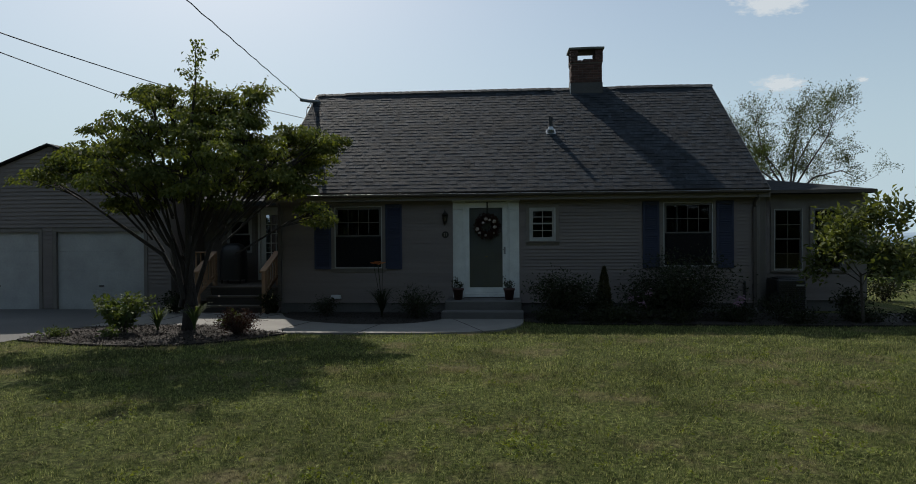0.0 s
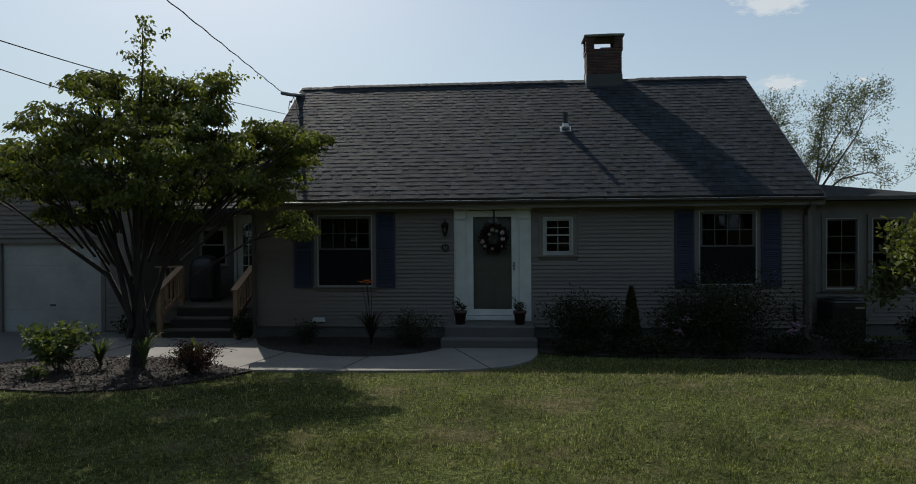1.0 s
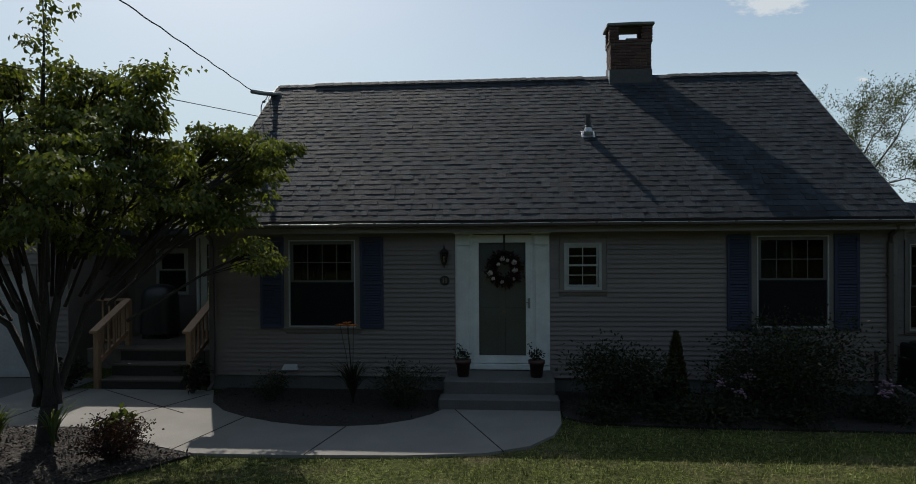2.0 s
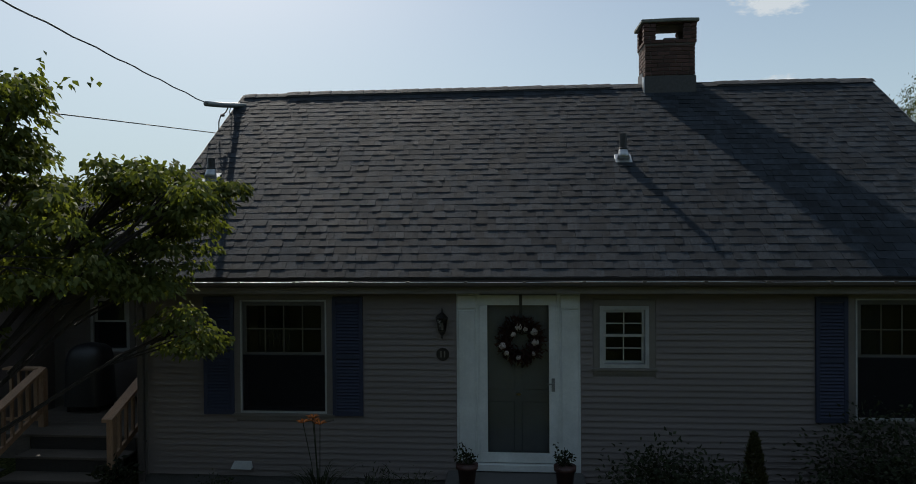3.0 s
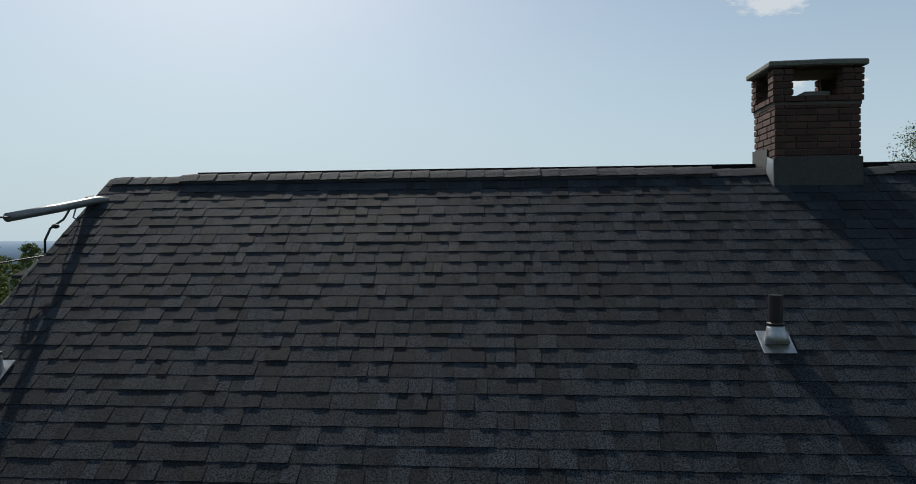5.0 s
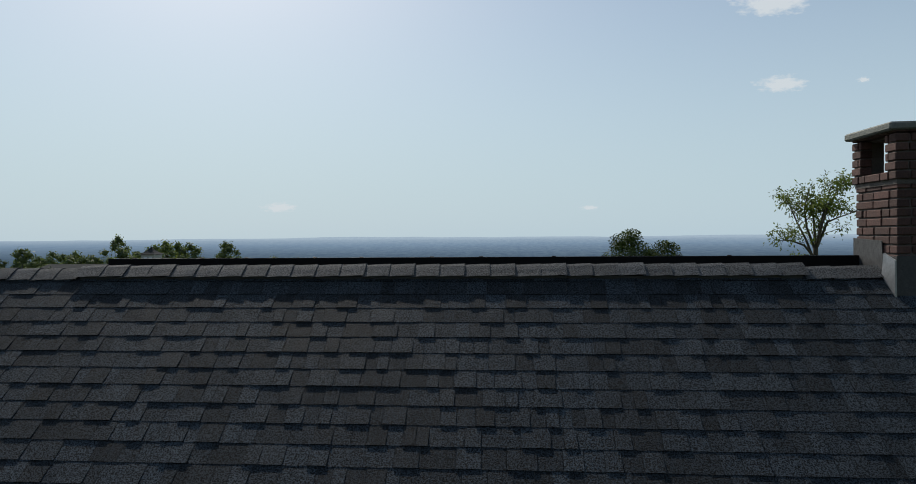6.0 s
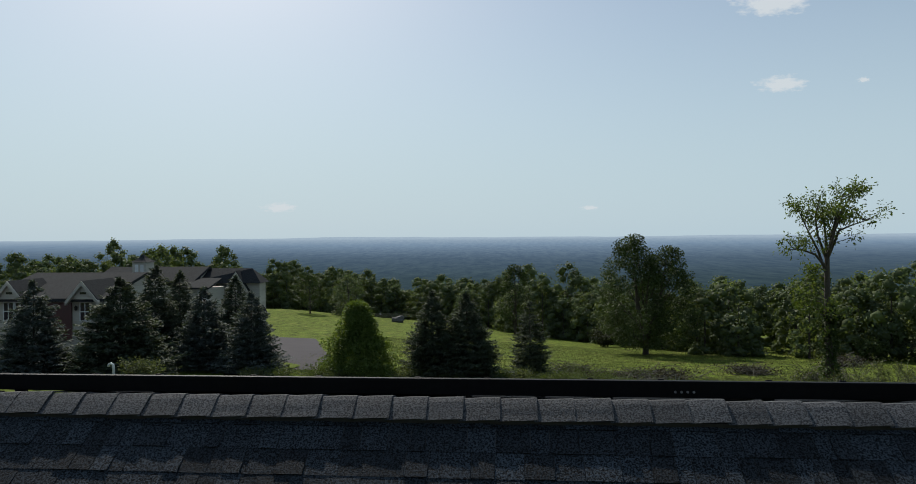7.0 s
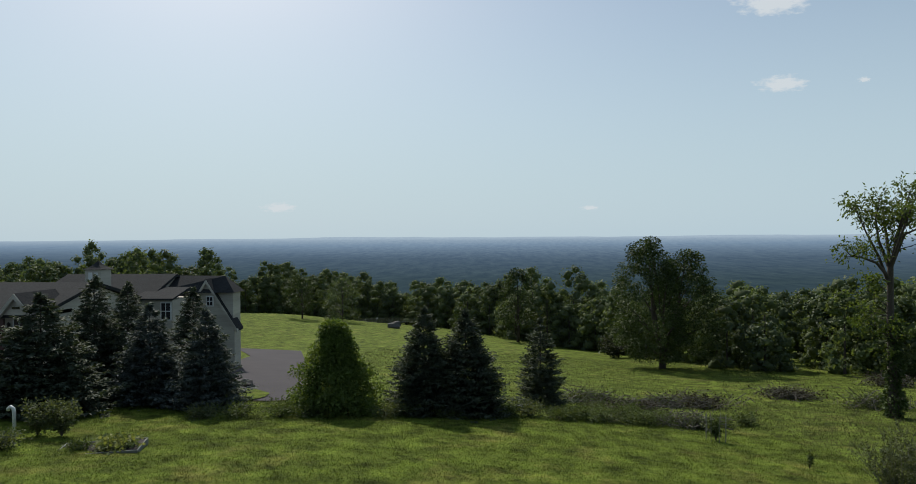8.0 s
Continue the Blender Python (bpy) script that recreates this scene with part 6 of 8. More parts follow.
PAVED = [walk_poly, ISLAND, [(-30, 15.2), (-30, 8.6), (-12, 9.3), (-8.6, 10.3), (-8.35, 11.9), (-8.32, 14.36), (-7.7, 15.2)], [(0.3, 14.6), (0.3, 13.1), (0.7, 12.9), (2.0, 12.8), (4.0, 12.75), (6.0, 12.7), (8.6, 12.75), (8.8, 14.6)], [(-5.06, 14.6), *BED_CURVE, (-1.36, 14.6)], [(-15, 14.3), (9, 14.3), (9, 24), (-15, 24)]]
blades("lawn_grass_near", "short uneven grass of the front lawn", 265000, (-6.0, 6.5, 3.6, 8.5), BLADE, 0.034, 0.0042, 80, PAVED)
blades("lawn_grass", "short uneven grass of the front lawn", 220000, (-13.0, 10.5, 7.5, 13.2), BLADE, 0.042, 0.0065, 81, PAVED)
blades("back_lawn_grass", "bright mown grass of the back lawn", 270000, (-24, 14, 40, 59), BACKBLADE, 0.055, 0.014, 82)
blades("meadow_grass", "rough meadow grass beyond the lawn", 90000, (-20, 40, 58, 112), MEADOWBLADE, 0.10, 0.03, 83)
LAWN_SIDE = [[(0, 30), (13.2, 30), (13.0, 46.0), (12.7, 53.0), (12.6, 58.5), (13.2, 63.0), (0, 63)]]
blades("rough_grass", "rough brownish unmown grass beside the lawn", 60000, (12, 30, 38, 72), ROUGHBLADE, 0.10, 0.013, 84, LAWN_SIDE)
weeds_rng = np.random.default_rng(9)
wp, wd = [], []
drifts = [(0.1, 5.8, 0.35), (0.55, 5.0, 0.35), (0.35, 5.4, 0.4), (1.4, 5.5, 0.25), (2.65, 5.4, 0.2), (1.7, 4.75, 0.35), (-1.1, 5.2, 0.3), (-1.35, 4.5, 0.3), (3.5, 7.5, 0.4)]
for k in range(380):
    if k < 300:
        x, y = weeds_rng.uniform(-5, 5.5), weeds_rng.uniform(3.8, 11)
    else:
        cx, cy, s = drifts[(k * 5) % 9 if k % 3 else k % 3]
        x, y = cx + weeds_rng.normal(0, s), cy + weeds_rng.normal(0, s)
    if x < -4 and y > 9.5:
        continue
    m = int(weeds_rng.integers(6, 22))
    a = weeds_rng.uniform(0, 6.28, m)
    wp.append(np.c_[x + weeds_rng.normal(0, 0.045, m), y + weeds_rng.normal(0, 0.045, m), np.full(m, GZ + 0.03) + weeds_rng.uniform(0, 0.05, m)])
    wd.append(np.c_[np.cos(a), np.sin(a), np.full(m, 0.6)])
wp = np.concatenate(wp)
tagged(new("lawn_weeds", leaf_mesh("lawn_weeds", wp, np.concatenate(wd), 0.034, 0.018, WEED, weeds_rng, 0.2, 0.6)), "small pale broadleaf weeds among the grass", "weeds", "", "stuff")


# ---- behind the house ----
def spruce_meshes(seed, h, w, leafmat, tipmat, tiers=15, per=26):
    """Whorls of drooping boughs with side sprays; the outer ends carry paler needles."""
    rng = np.random.default_rng(seed)
    g = Geo().tube([(0, 0, -0.2), (0, 0, h * 0.5), (0, 0, h)], [0.035 * h * 0.5, 0.02 * h * 0.5, 0.01], 7)
    P, D, T, TD = [], [], [], []
    for i in range(tiers):
        u = i / (tiers - 1)
        z = h * (0.03 + 0.94 * u)
        r = w / 2 * (1 - u) ** 0.64 * (1 + 0.10 * rng.normal()) + 0.06
        for k in range(max(5, int(per * (1 - 0.7 * u)))):
            a = rng.uniform(0, 2 * math.pi)
            l = r * rng.uniform(0.72, 1.18)
            zz = z + rng.normal(0, 0.022 * h)
            m = max(16, int(57 * l / (w / 2)))
            s = rng.uniform(0.12, 1.0, m) ** 0.75
            side = rng.normal(0, 0.13, m) * l * (1.15 - s)
            droop = -0.22 * l * s + 0.24 * l * s ** 2.6 - 0.10 * np.abs(side)
            base = np.c_[np.cos(a) * l * s - np.sin(a) * side, np.sin(a) * l * s + np.cos(a) * side, zz + droop + rng.normal(0, 0.02, m)]
            way = np.c_[math.cos(a) - 2.2 * math.sin(a) * np.sign(side) * 0.4, math.sin(a) + 2.2 * math.cos(a) * np.sign(side) * 0.4, np.full(m, 0.12)]
            out = s > 0.86
            P.append(base[~out])
            D.append(way[~out])
            T.append(base[out])
            TD.append(way[out])
    T.append(np.c_[rng.normal(0, 0.03, 30), rng.normal(0, 0.03, 30), rng.uniform(h * 0.93, h * 1.02, 30)])
    TD.append(np.tile(np.array([[0, 0, 1.0]]), (30, 1)))
    size = 0.024 * w + 0.085
    return (g.mesh("trunk", BARK, True), leaf_mesh("needles", np.concatenate(P), np.concatenate(D), size * 1.25, size * 0.42, leafmat, rng, 0.12, 0.7),
            leaf_mesh("tip", np.concatenate(T), np.concatenate(TD), size, size * 0.36, tipmat, rng, 0.12, 0.6))


def crown_arrays(rng, h, w, clumps, leaves, bottom=0.18, egg=1.0, clump=1.0):
    """Leaf places of a broad tree: uneven clumps over an egg-shaped crown."""
    P, D = [], []
    for k in range(clumps):
        u = rng.uniform(0, 1)
        z = h * (bottom + (1 - bottom) * u)
        env = math.sin(math.pi * min(1, (0.10 + 0.90 * u)) ** 0.85) ** 0.6 if egg == 1 else (1.0 - u) ** 1.08 * (0.80 + 0.20 * min(1, u * 6)) * rng.uniform(0.72, 1.12)
        r = w / 2 * env * math.sqrt(rng.uniform(0.25, 1.0))
        a = rng.uniform(0, 2 * math.pi)
        c = np.array([r * math.cos(a), r * math.sin(a), z])
        s = w * rng.uniform(0.05, 0.105) * clump
        off = rng.normal(0, 1, (leaves, 3))
        off = off / np.maximum(1, np.linalg.norm(off, axis=1, keepdims=True) / 1.6) * s * np.array([1, 1, 0.62])
        P.append(c + off)
        D.append(off + np.array([c[0], c[1], 0]) * 0.12)
    return np.concatenate(P), np.concatenate(D)


def broad_tree(seed, h, w, leafmat, clumps=80, leaves=46, leaf=0.34, bottom=0.18, bark=None, stem=None, egg=1.0, clump=1.0):
    rng = np.random.default_rng(seed)
    P, D = crown_arrays(rng, h, w, clumps, leaves, bottom, egg, clump)
    g = Geo()
    r = stem or 0.018 * h
    g.tube([(0, 0, -0.4), (0.01 * h, 0, h * 0.25), (0, 0.01 * h, h * 0.6), (0, 0, h * 0.9)], [r * 1.25, r, r * 0.6, r * 0.15], 8)
    for k in range(14):
        q = P[int(rng.integers(0, len(P)))]
        z0 = max(h * 0.15, q[2] * 0.55)
        g.tube([(0, 0, z0), (q[0] * 0.5, q[1] * 0.5, (z0 + q[2]) / 2 + 0.03 * h), tuple(q)], [r * 0.4, r * 0.25, r * 0.08], 5, close=False)
    return g.mesh("trunk", bark or BARK, True), leaf_mesh("crown", P, D, leaf, leaf * 0.62, leafmat, rng, 0.2, 0.45)


def twin_tree():
    """Two tall crowns from one foot, open below."""
    rng = np.random.default_rng(8)
    A, DA = crown_arrays(rng, 15.2, 8.4, 170, 100, 0.06)
    B, DB = crown_arrays(rng, 13.9, 7.4, 120, 100, 0.10)
    P = np.concatenate([A + np.array([-1.5, 0, 0]), B + np.array([2.9, 0.5, 0])])
    g = Geo()
    g.tube([(0, 0, -0.4), (0, 0, 2.0), (-1.0, 0, 6.0), (-1.5, 0, 13)], [0.42, 0.36, 0.24, 0.05], 9)
    g.tube([(0, 0, 1.5), (1.4, 0.2, 5.0), (2.8, 0.4, 12.5)], [0.28, 0.2, 0.05], 8)
    for k in range(26):
        q = P[int(rng.integers(0, len(P)))]
        g.tube([(q[0] * 0.3, 0, q[2] * 0.6), (q[0] * 0.7, q[1] * 0.6, q[2] * 0.85), tuple(q)], [0.12, 0.07, 0.02], 5, close=False)
    return g.mesh("trunk", BARK, True), leaf_mesh("crown", P, np.concatenate([DA, DB]), 0.30, 0.15, MAPLE, rng, 0.3, 0.45)


def plant_tree(name, label, meshes, x, y, turn=0, scale=1.0, group="", z=None):
    t = thing(name, label, "tree", Matrix.Translation((x, y, ground_z(x, y) if z is None else z)) @ Matrix.Rotation(turn, 4, "Z") @ Matrix.Scale(scale, 4), group)
    for me in meshes:
        part(me.name.split(".")[0], me, None, t)
    return t


BUSHTREE = leaf_mat("bush_tree_leaves", (0.062, 0.096, 0.026), (0.084, 0.124, 0.034), (0.118, 0.160, 0.048), 0.34)
sp_dark = spruce_meshes(1, 5.0, 5.5, SPRUCE, SPRUCETIP, 17, 66)
sp_blue = spruce_meshes(2, 4.8, 3.9, BLUESPRUCE, BLUETIP, 16, 60)
sp_thin = spruce_meshes(3, 5.9, 4.0, SPRUCE, SPRUCETIP, 18, 58)
SPG = "spruces along the drive"
plant_tree("spruce", "broad dark green spruce beside the neighbour's drive", sp_dark, -25.2, 52.8, 0.3, 1.16, SPG)
plant_tree("spruce", "slender dark spruce behind the others", sp_thin, -26.2, 58.5, 1.1, 1.18, SPG)
plant_tree("spruce", "bluish green spruce beside the neighbour's drive", sp_blue, -21.9, 57.0, 0.0, 1.15, SPG)
plant_tree("spruce", "bluish green spruce at the row's end", sp_blue, -18.4, 56.5, 2.0, 1.11, SPG)
plant_tree("spruce", "slender dark spruce behind the others", sp_thin, -21.9, 62.0, 2.6, 1.11, SPG)
plant_tree("spruce", "slender dark spruce behind the others", sp_thin, -26.0, 61.5, 0.7, 1.14, SPG)
plant_tree("spruce", "bluish spruce before the neighbour's house", sp_blue, -29.4, 50.9, 1.0, 1.13, SPG)
plant_tree("spruce", "dark full spruce at the lawn's edge", spruce_meshes(4, 5.9, 4.2, SPRUCE, SPRUCETIP, 19, 70), -6.5, 58.3, 0.4, 1.0)
plant_tree("spruce", "dark full spruce at the lawn's edge", spruce_meshes(5, 5.8, 4.9, SPRUCE, SPRUCETIP, 19, 74), -4.2, 59.0, 2.0, 1.0)
plant_tree("spruce", "small greyish green spruce standing alone", spruce_meshes(6, 5.45, 3.7, SPRUCE, SPRUCETIP, 15, 46), 0.3, 64.3, 0.4, 1.0)
plant_tree("leafy_bush_tree", "rounded bright green bushy tree at the lawn's edge", broad_tree(7, 4.75, 7.0, BUSHTREE, 260, 120, 0.17, 0.0, stem=0.08, egg=0.5, clump=0.7), -11.5, 57.6, 0.0, 1.0)
plant_tree("large_tree", "large dark green tree with feathery double crown", twin_tree(), 16.4, 100.5, 0.0, 1.0)
plant_tree("field_tree", "small round tree standing in the meadow", broad_tree(9, 9.6, 7.0, MAPLE, 60, 50, 0.36, 0.2), -50.6, 171.0, 0.0, 1.0)
plant_tree("field_tree", "round grey-green tree standing by the pond", broad_tree(10, 10.0, 9.0, WOODS, 70, 50, 0.38, 0.05), -42.0, 175.0, 0.0, 1.0)
plant_tree("field_tree", "dark tree on a bare trunk at the wood's edge", broad_tree(11, 13.5, 7.5, MAPLE, 80, 60, 0.36, 0.22), -0.2, 145.0, 0.0, 1.0)
# tall tree with a bare forked stem and an ivy-clad foot
def tall_tree(x, y):
    t = thing("tall_tree", "tall forked tree with airy crown and ivy-clad trunk", "tree", (x, y, ground_z(x, y)))
    rng = np.random.default_rng(15)
    g, ends, tips = Geo(), [], []
    g.tube([(0, 0, -0.3), (-0.1, 0, 3.0), (-0.2, 0, 6.5), (-0.2, 0, 9.8)], [0.34, 0.26, 0.21, 0.17], 10, close=False)
    # main stems fan out from the fork, each with side shoots ending in a tuft of leaves
    stems = [((-0.25, 0, 8.4), (-1.0, 0.1, 10.4), (-1.8, 0.2, 11.9), (-2.6, 0.2, 13.5)), ((-0.2, 0, 9.4), (-0.8, 0.4, 11.4), (-0.9, 0.6, 12.9), (-0.5, 0.7, 14.3)),
             ((-0.2, 0, 9.7), (0.2, -0.2, 12.0), (0.6, -0.3, 13.4), (1.0, -0.3, 14.6)), ((-0.1, 0, 9.9), (0.9, 0.2, 11.8), (2.0, 0.3, 12.2), (3.7, 0.2, 12.7)),
             ((0.1, 0, 11.4), (1.1, 0.3, 13.2), (1.7, 0.4, 13.9), (2.1, 0.4, 14.6)), ((-0.3, 0, 9.0), (-1.4, -0.3, 10.0), (-2.6, -0.3, 10.4), (-3.6, -0.3, 10.4)),
             ((-0.2, 0, 9.6), (-0.2, -1.0, 11.6), (0.1, -1.7, 13.4)), ((-0.2, 0, 9.6), (0.2, 1.1, 11.8), (0.4, 1.9, 13.6))]
    for stem in stems:
        pts = [Vector((p[0] * 0.86, p[1], p[2])) for p in stem]
        g.tube(pts, [0.12, 0.085, 0.055, 0.025][:len(pts)], 7, close=False)
        ends.append(pts[-1])
        for k in range(6):
            i = int(rng.integers(max(1, len(pts) - 2), len(pts)))
            p = pts[i - 1].lerp(pts[i], rng.uniform(0.2, 0.95))
            q = p + Vector((rng.normal(0, 0.65), rng.normal(0, 0.6), rng.uniform(0.25, 0.95)))
            g.tube([p, p.lerp(q, 0.5) + Vector((0, 0, -0.05)), q], [0.035, 0.025, 0.012], 5, close=False)
            ends.append(q)
    P, D = [], []
    for e in ends:
        n = int(rng.integers(46, 86))
        off = rng.normal(0, 1, (n, 3)) * np.array([0.30, 0.30, 0.30])
        P.append(np.array(e) + off)
        D.append(off + np.array([0, 0, -0.12]))
    for k in range(11):
        z = rng.uniform(4.0, 9.4)
        branches(rng, Vector((-0.15, 0, z)), Vector((rng.uniform(-1.0, 0.4), rng.normal(0, 0.6), 0.30)), rng.uniform(0.8, 1.7), 0.04, 1, 0.6, 3, 0.05, g, tips, 5)
    part("trunk", g, BARK, t, smooth=True)
    Q, DQ = np.repeat(np.array([p for p, d in tips]), 4, 0), np.repeat(np.array([d for p, d in tips]), 4, 0)
    P.append(Q + rng.normal(0, 0.2, Q.shape))
    D.append(DQ + rng.normal(0, 0.9, DQ.shape))
    part("crown", leaf_mesh("crown", np.concatenate(P), np.concatenate(D), 0.24, 0.12, ASH, rng, 0.3, 0.5), None, t)
    n = 1900
    u, a = rng.uniform(0, 1, n), rng.uniform(0, 6.28, n)
    r = (0.26 + 0.26 * np.sin(u * 9) ** 2) * (1.25 - 0.6 * u) * rng.uniform(0.5, 1.2, n)
    part("ivy", leaf_mesh("ivy", np.c_[r * np.cos(a), r * np.sin(a), u * 6.2], np.c_[np.cos(a), np.sin(a), -0.3 * np.ones(n)], 0.24, 0.16, MAPLE, rng, 0.3, 0.3), None, t, "dark ivy on the trunk")


tall_tree(22.96, 65.7)


def lump_tree(rng, h, w, lumps, leaves, bottom, lump=1.0):
    """A crown of rounded clumps: lumpy cores, and leaves lying over each as scales."""
    cores, P, N = Geo(), [], []
    for k in range(lumps):
        u = (k + rng.uniform(0, 1)) / lumps
        z = h * (bottom + (0.94 - bottom) * u)
        env = math.sin(math.pi * min(0.97, 0.14 + 0.84 * u)) ** 0.62
        r = w / 2 * env * rng.uniform(0.35, 0.9)
        a = k * 2.4 + rng.normal(0, 0.4)
        c = np.array([r * math.cos(a), r * math.sin(a), z])
        size = w * rng.uniform(0.105, 0.175) * lump
        cores.blob(c, (size * 0.68, size * 0.68, size * 0.54), k + 10 * lumps, 0.8, 1)
        d = unit(rng.normal(0, 1, (leaves, 3)))
        P.append(c + d * np.array([1, 1, 0.8]) * size * rng.uniform(0.82, 1.16, (leaves, 1)))
        N.append(d + np.array([0, 0, 0.25]))
    return np.array(cores.v), np.array(cores.f), np.concatenate(P), np.concatenate(N)


def woods():
    """The belt of trees round the meadow, and added unseen ones behind the camera: leaves of all trees in three meshes,
    their lightened cores in one.
    """
    rng = np.random.default_rng(20)
    kinds = []
    for s in range(8):
        h, w = (12.5, 10.5) if s < 4 else (9.5, 9.0) if s < 6 else (13.5, 8.0)
        kinds.append(lump_tree(np.random.default_rng(200 + s), h, w, 25, 48, 0.03))
    slim = [lump_tree(np.random.default_rng(220 + s), 14.0, 7.5, 34, 42, 0.05, 0.80) for s in range(4)]
    spots = []
    edge = [(-140, 185), (-110, 196), (-80, 198), (-66, 206), (-48, 203), (-34, 200), (-20, 190), (-8, 172), (-1, 158), (6, 144), (12, 138), (17, 128), (21, 115), (25, 106), (31, 99), (36, 94), (46, 90), (62, 86), (90, 82)]
    for (ax, ay), (bx, by) in zip(edge, edge[1:]):
        n = int(math.hypot(bx - ax, by - ay) / 5.0) + 1
        for row in range(5 if ax > 15 else 3):
            for k in range(n):
                t = (k + rng.uniform(0, 1)) / n
                x, y = ax + (bx - ax) * t, ay + (by - ay) * t
                s = rng.uniform(0.72, 1.08) * (1.0 + 0.05 * row) * (0.80 if x > 18 else 1.0 if x > -20 else 1.10)
                spots.append((x + 4.5 * row * (x > 18) + rng.normal(0, 1.5), y + 7.5 * row + rng.normal(0, 1.8), s, row))
    for k in range(72):
        spots.append((rng.uniform(-150, -72), rng.uniform(112, 175), rng.uniform(0.75, 1.08), 0))
    for k in range(30):
        spots.append((rng.uniform(-76, -50), rng.uniform(112, 140), rng.uniform(0.7, 0.98), 0))
    # Unseen arc behind the camera, added for reflections and to dim the front wall.
    for k in range(48):
        a = math.pi * (1.0 + k / 47)
        spots.append((44 * math.cos(a) * 1.25 + rng.normal(0, 3), 30 * math.sin(a) - 4 + rng.normal(0, 4), rng.uniform(1.2, 1.6), 0))
    leaf = {"street": ([], []), "light": ([], []), "dark": ([], [])}
    core_v, core_f, count = [], [], 0
    for k, (x, y, s, row) in enumerate(spots):
        cv, cf, p, d = slim[k % 4] if x < -48 and 100 < y < 180 else kinds[int(rng.integers(0, 8))]
        if row > 1:          # only the tops of the inner rows stand free
            top = p[:, 2] > 5.0
            p, d = p[top], d[top]
        street = y < 60
        if street:
            p, d = p[::4], d[::4]
        a, sz = rng.uniform(0, 6.28), s * rng.uniform(0.85, 1.12)
        R = np.array([[math.cos(a), -math.sin(a), 0], [math.sin(a), math.cos(a), 0], [0, 0, 1]])
        grow, at = np.array([s, s, sz]), np.array([x, y, ground_z(x, y) - 0.5])
        P, D = leaf["street" if street else "light" if k % 4 == 1 else "dark"]
        P.append(p @ R.T * grow + at)
        D.append(d @ R.T)
        core_v.append(cv @ R.T * grow + at)
        core_f.append(cf + count)
        count += len(cv)
    for key, name, size, m, label in (("street", "unseen_trees", 1.1, MAPLE, "unseen broadleaf trees added behind the camera to shape the light"), ("light", "light_woods", 0.42, WOODSLIGHT, "lighter green trees standing among the woods"), ("dark", "woods", 0.42, WOODS, "dense green belt of broadleaf woods round the meadow")):
        P, D = np.concatenate(leaf[key][0]), np.concatenate(leaf[key][1])
        tagged(new(name, leaf_shell(name, P, D, size, size * 0.72, m, rng)), label, "woods", "", "stuff")
    core = fast_mesh("woods_cores", np.concatenate(core_v), np.concatenate(core_f), 3, WOODCORE)
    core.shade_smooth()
    tagged(new("woods_cores", core), "inner foliage of the woods, its colour lightened", "woods", "", "stuff")
    tr = Geo()
    for x, y, s, row in spots:
        z = ground_z(x, y)
        tr.tube([(x, y, z - 0.5), (x, y, z + 9 * s)], [0.18, 0.06], 5, close=False)
    tagged(part("woods_trunks", tr, BARK), "dark trunks inside the woods", "woods", "", "stuff")


# Core colour lifted to lighten the gaps between leaves, as haze would.
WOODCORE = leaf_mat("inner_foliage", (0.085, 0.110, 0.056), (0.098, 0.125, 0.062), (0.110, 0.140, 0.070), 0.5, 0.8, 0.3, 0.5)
woods()


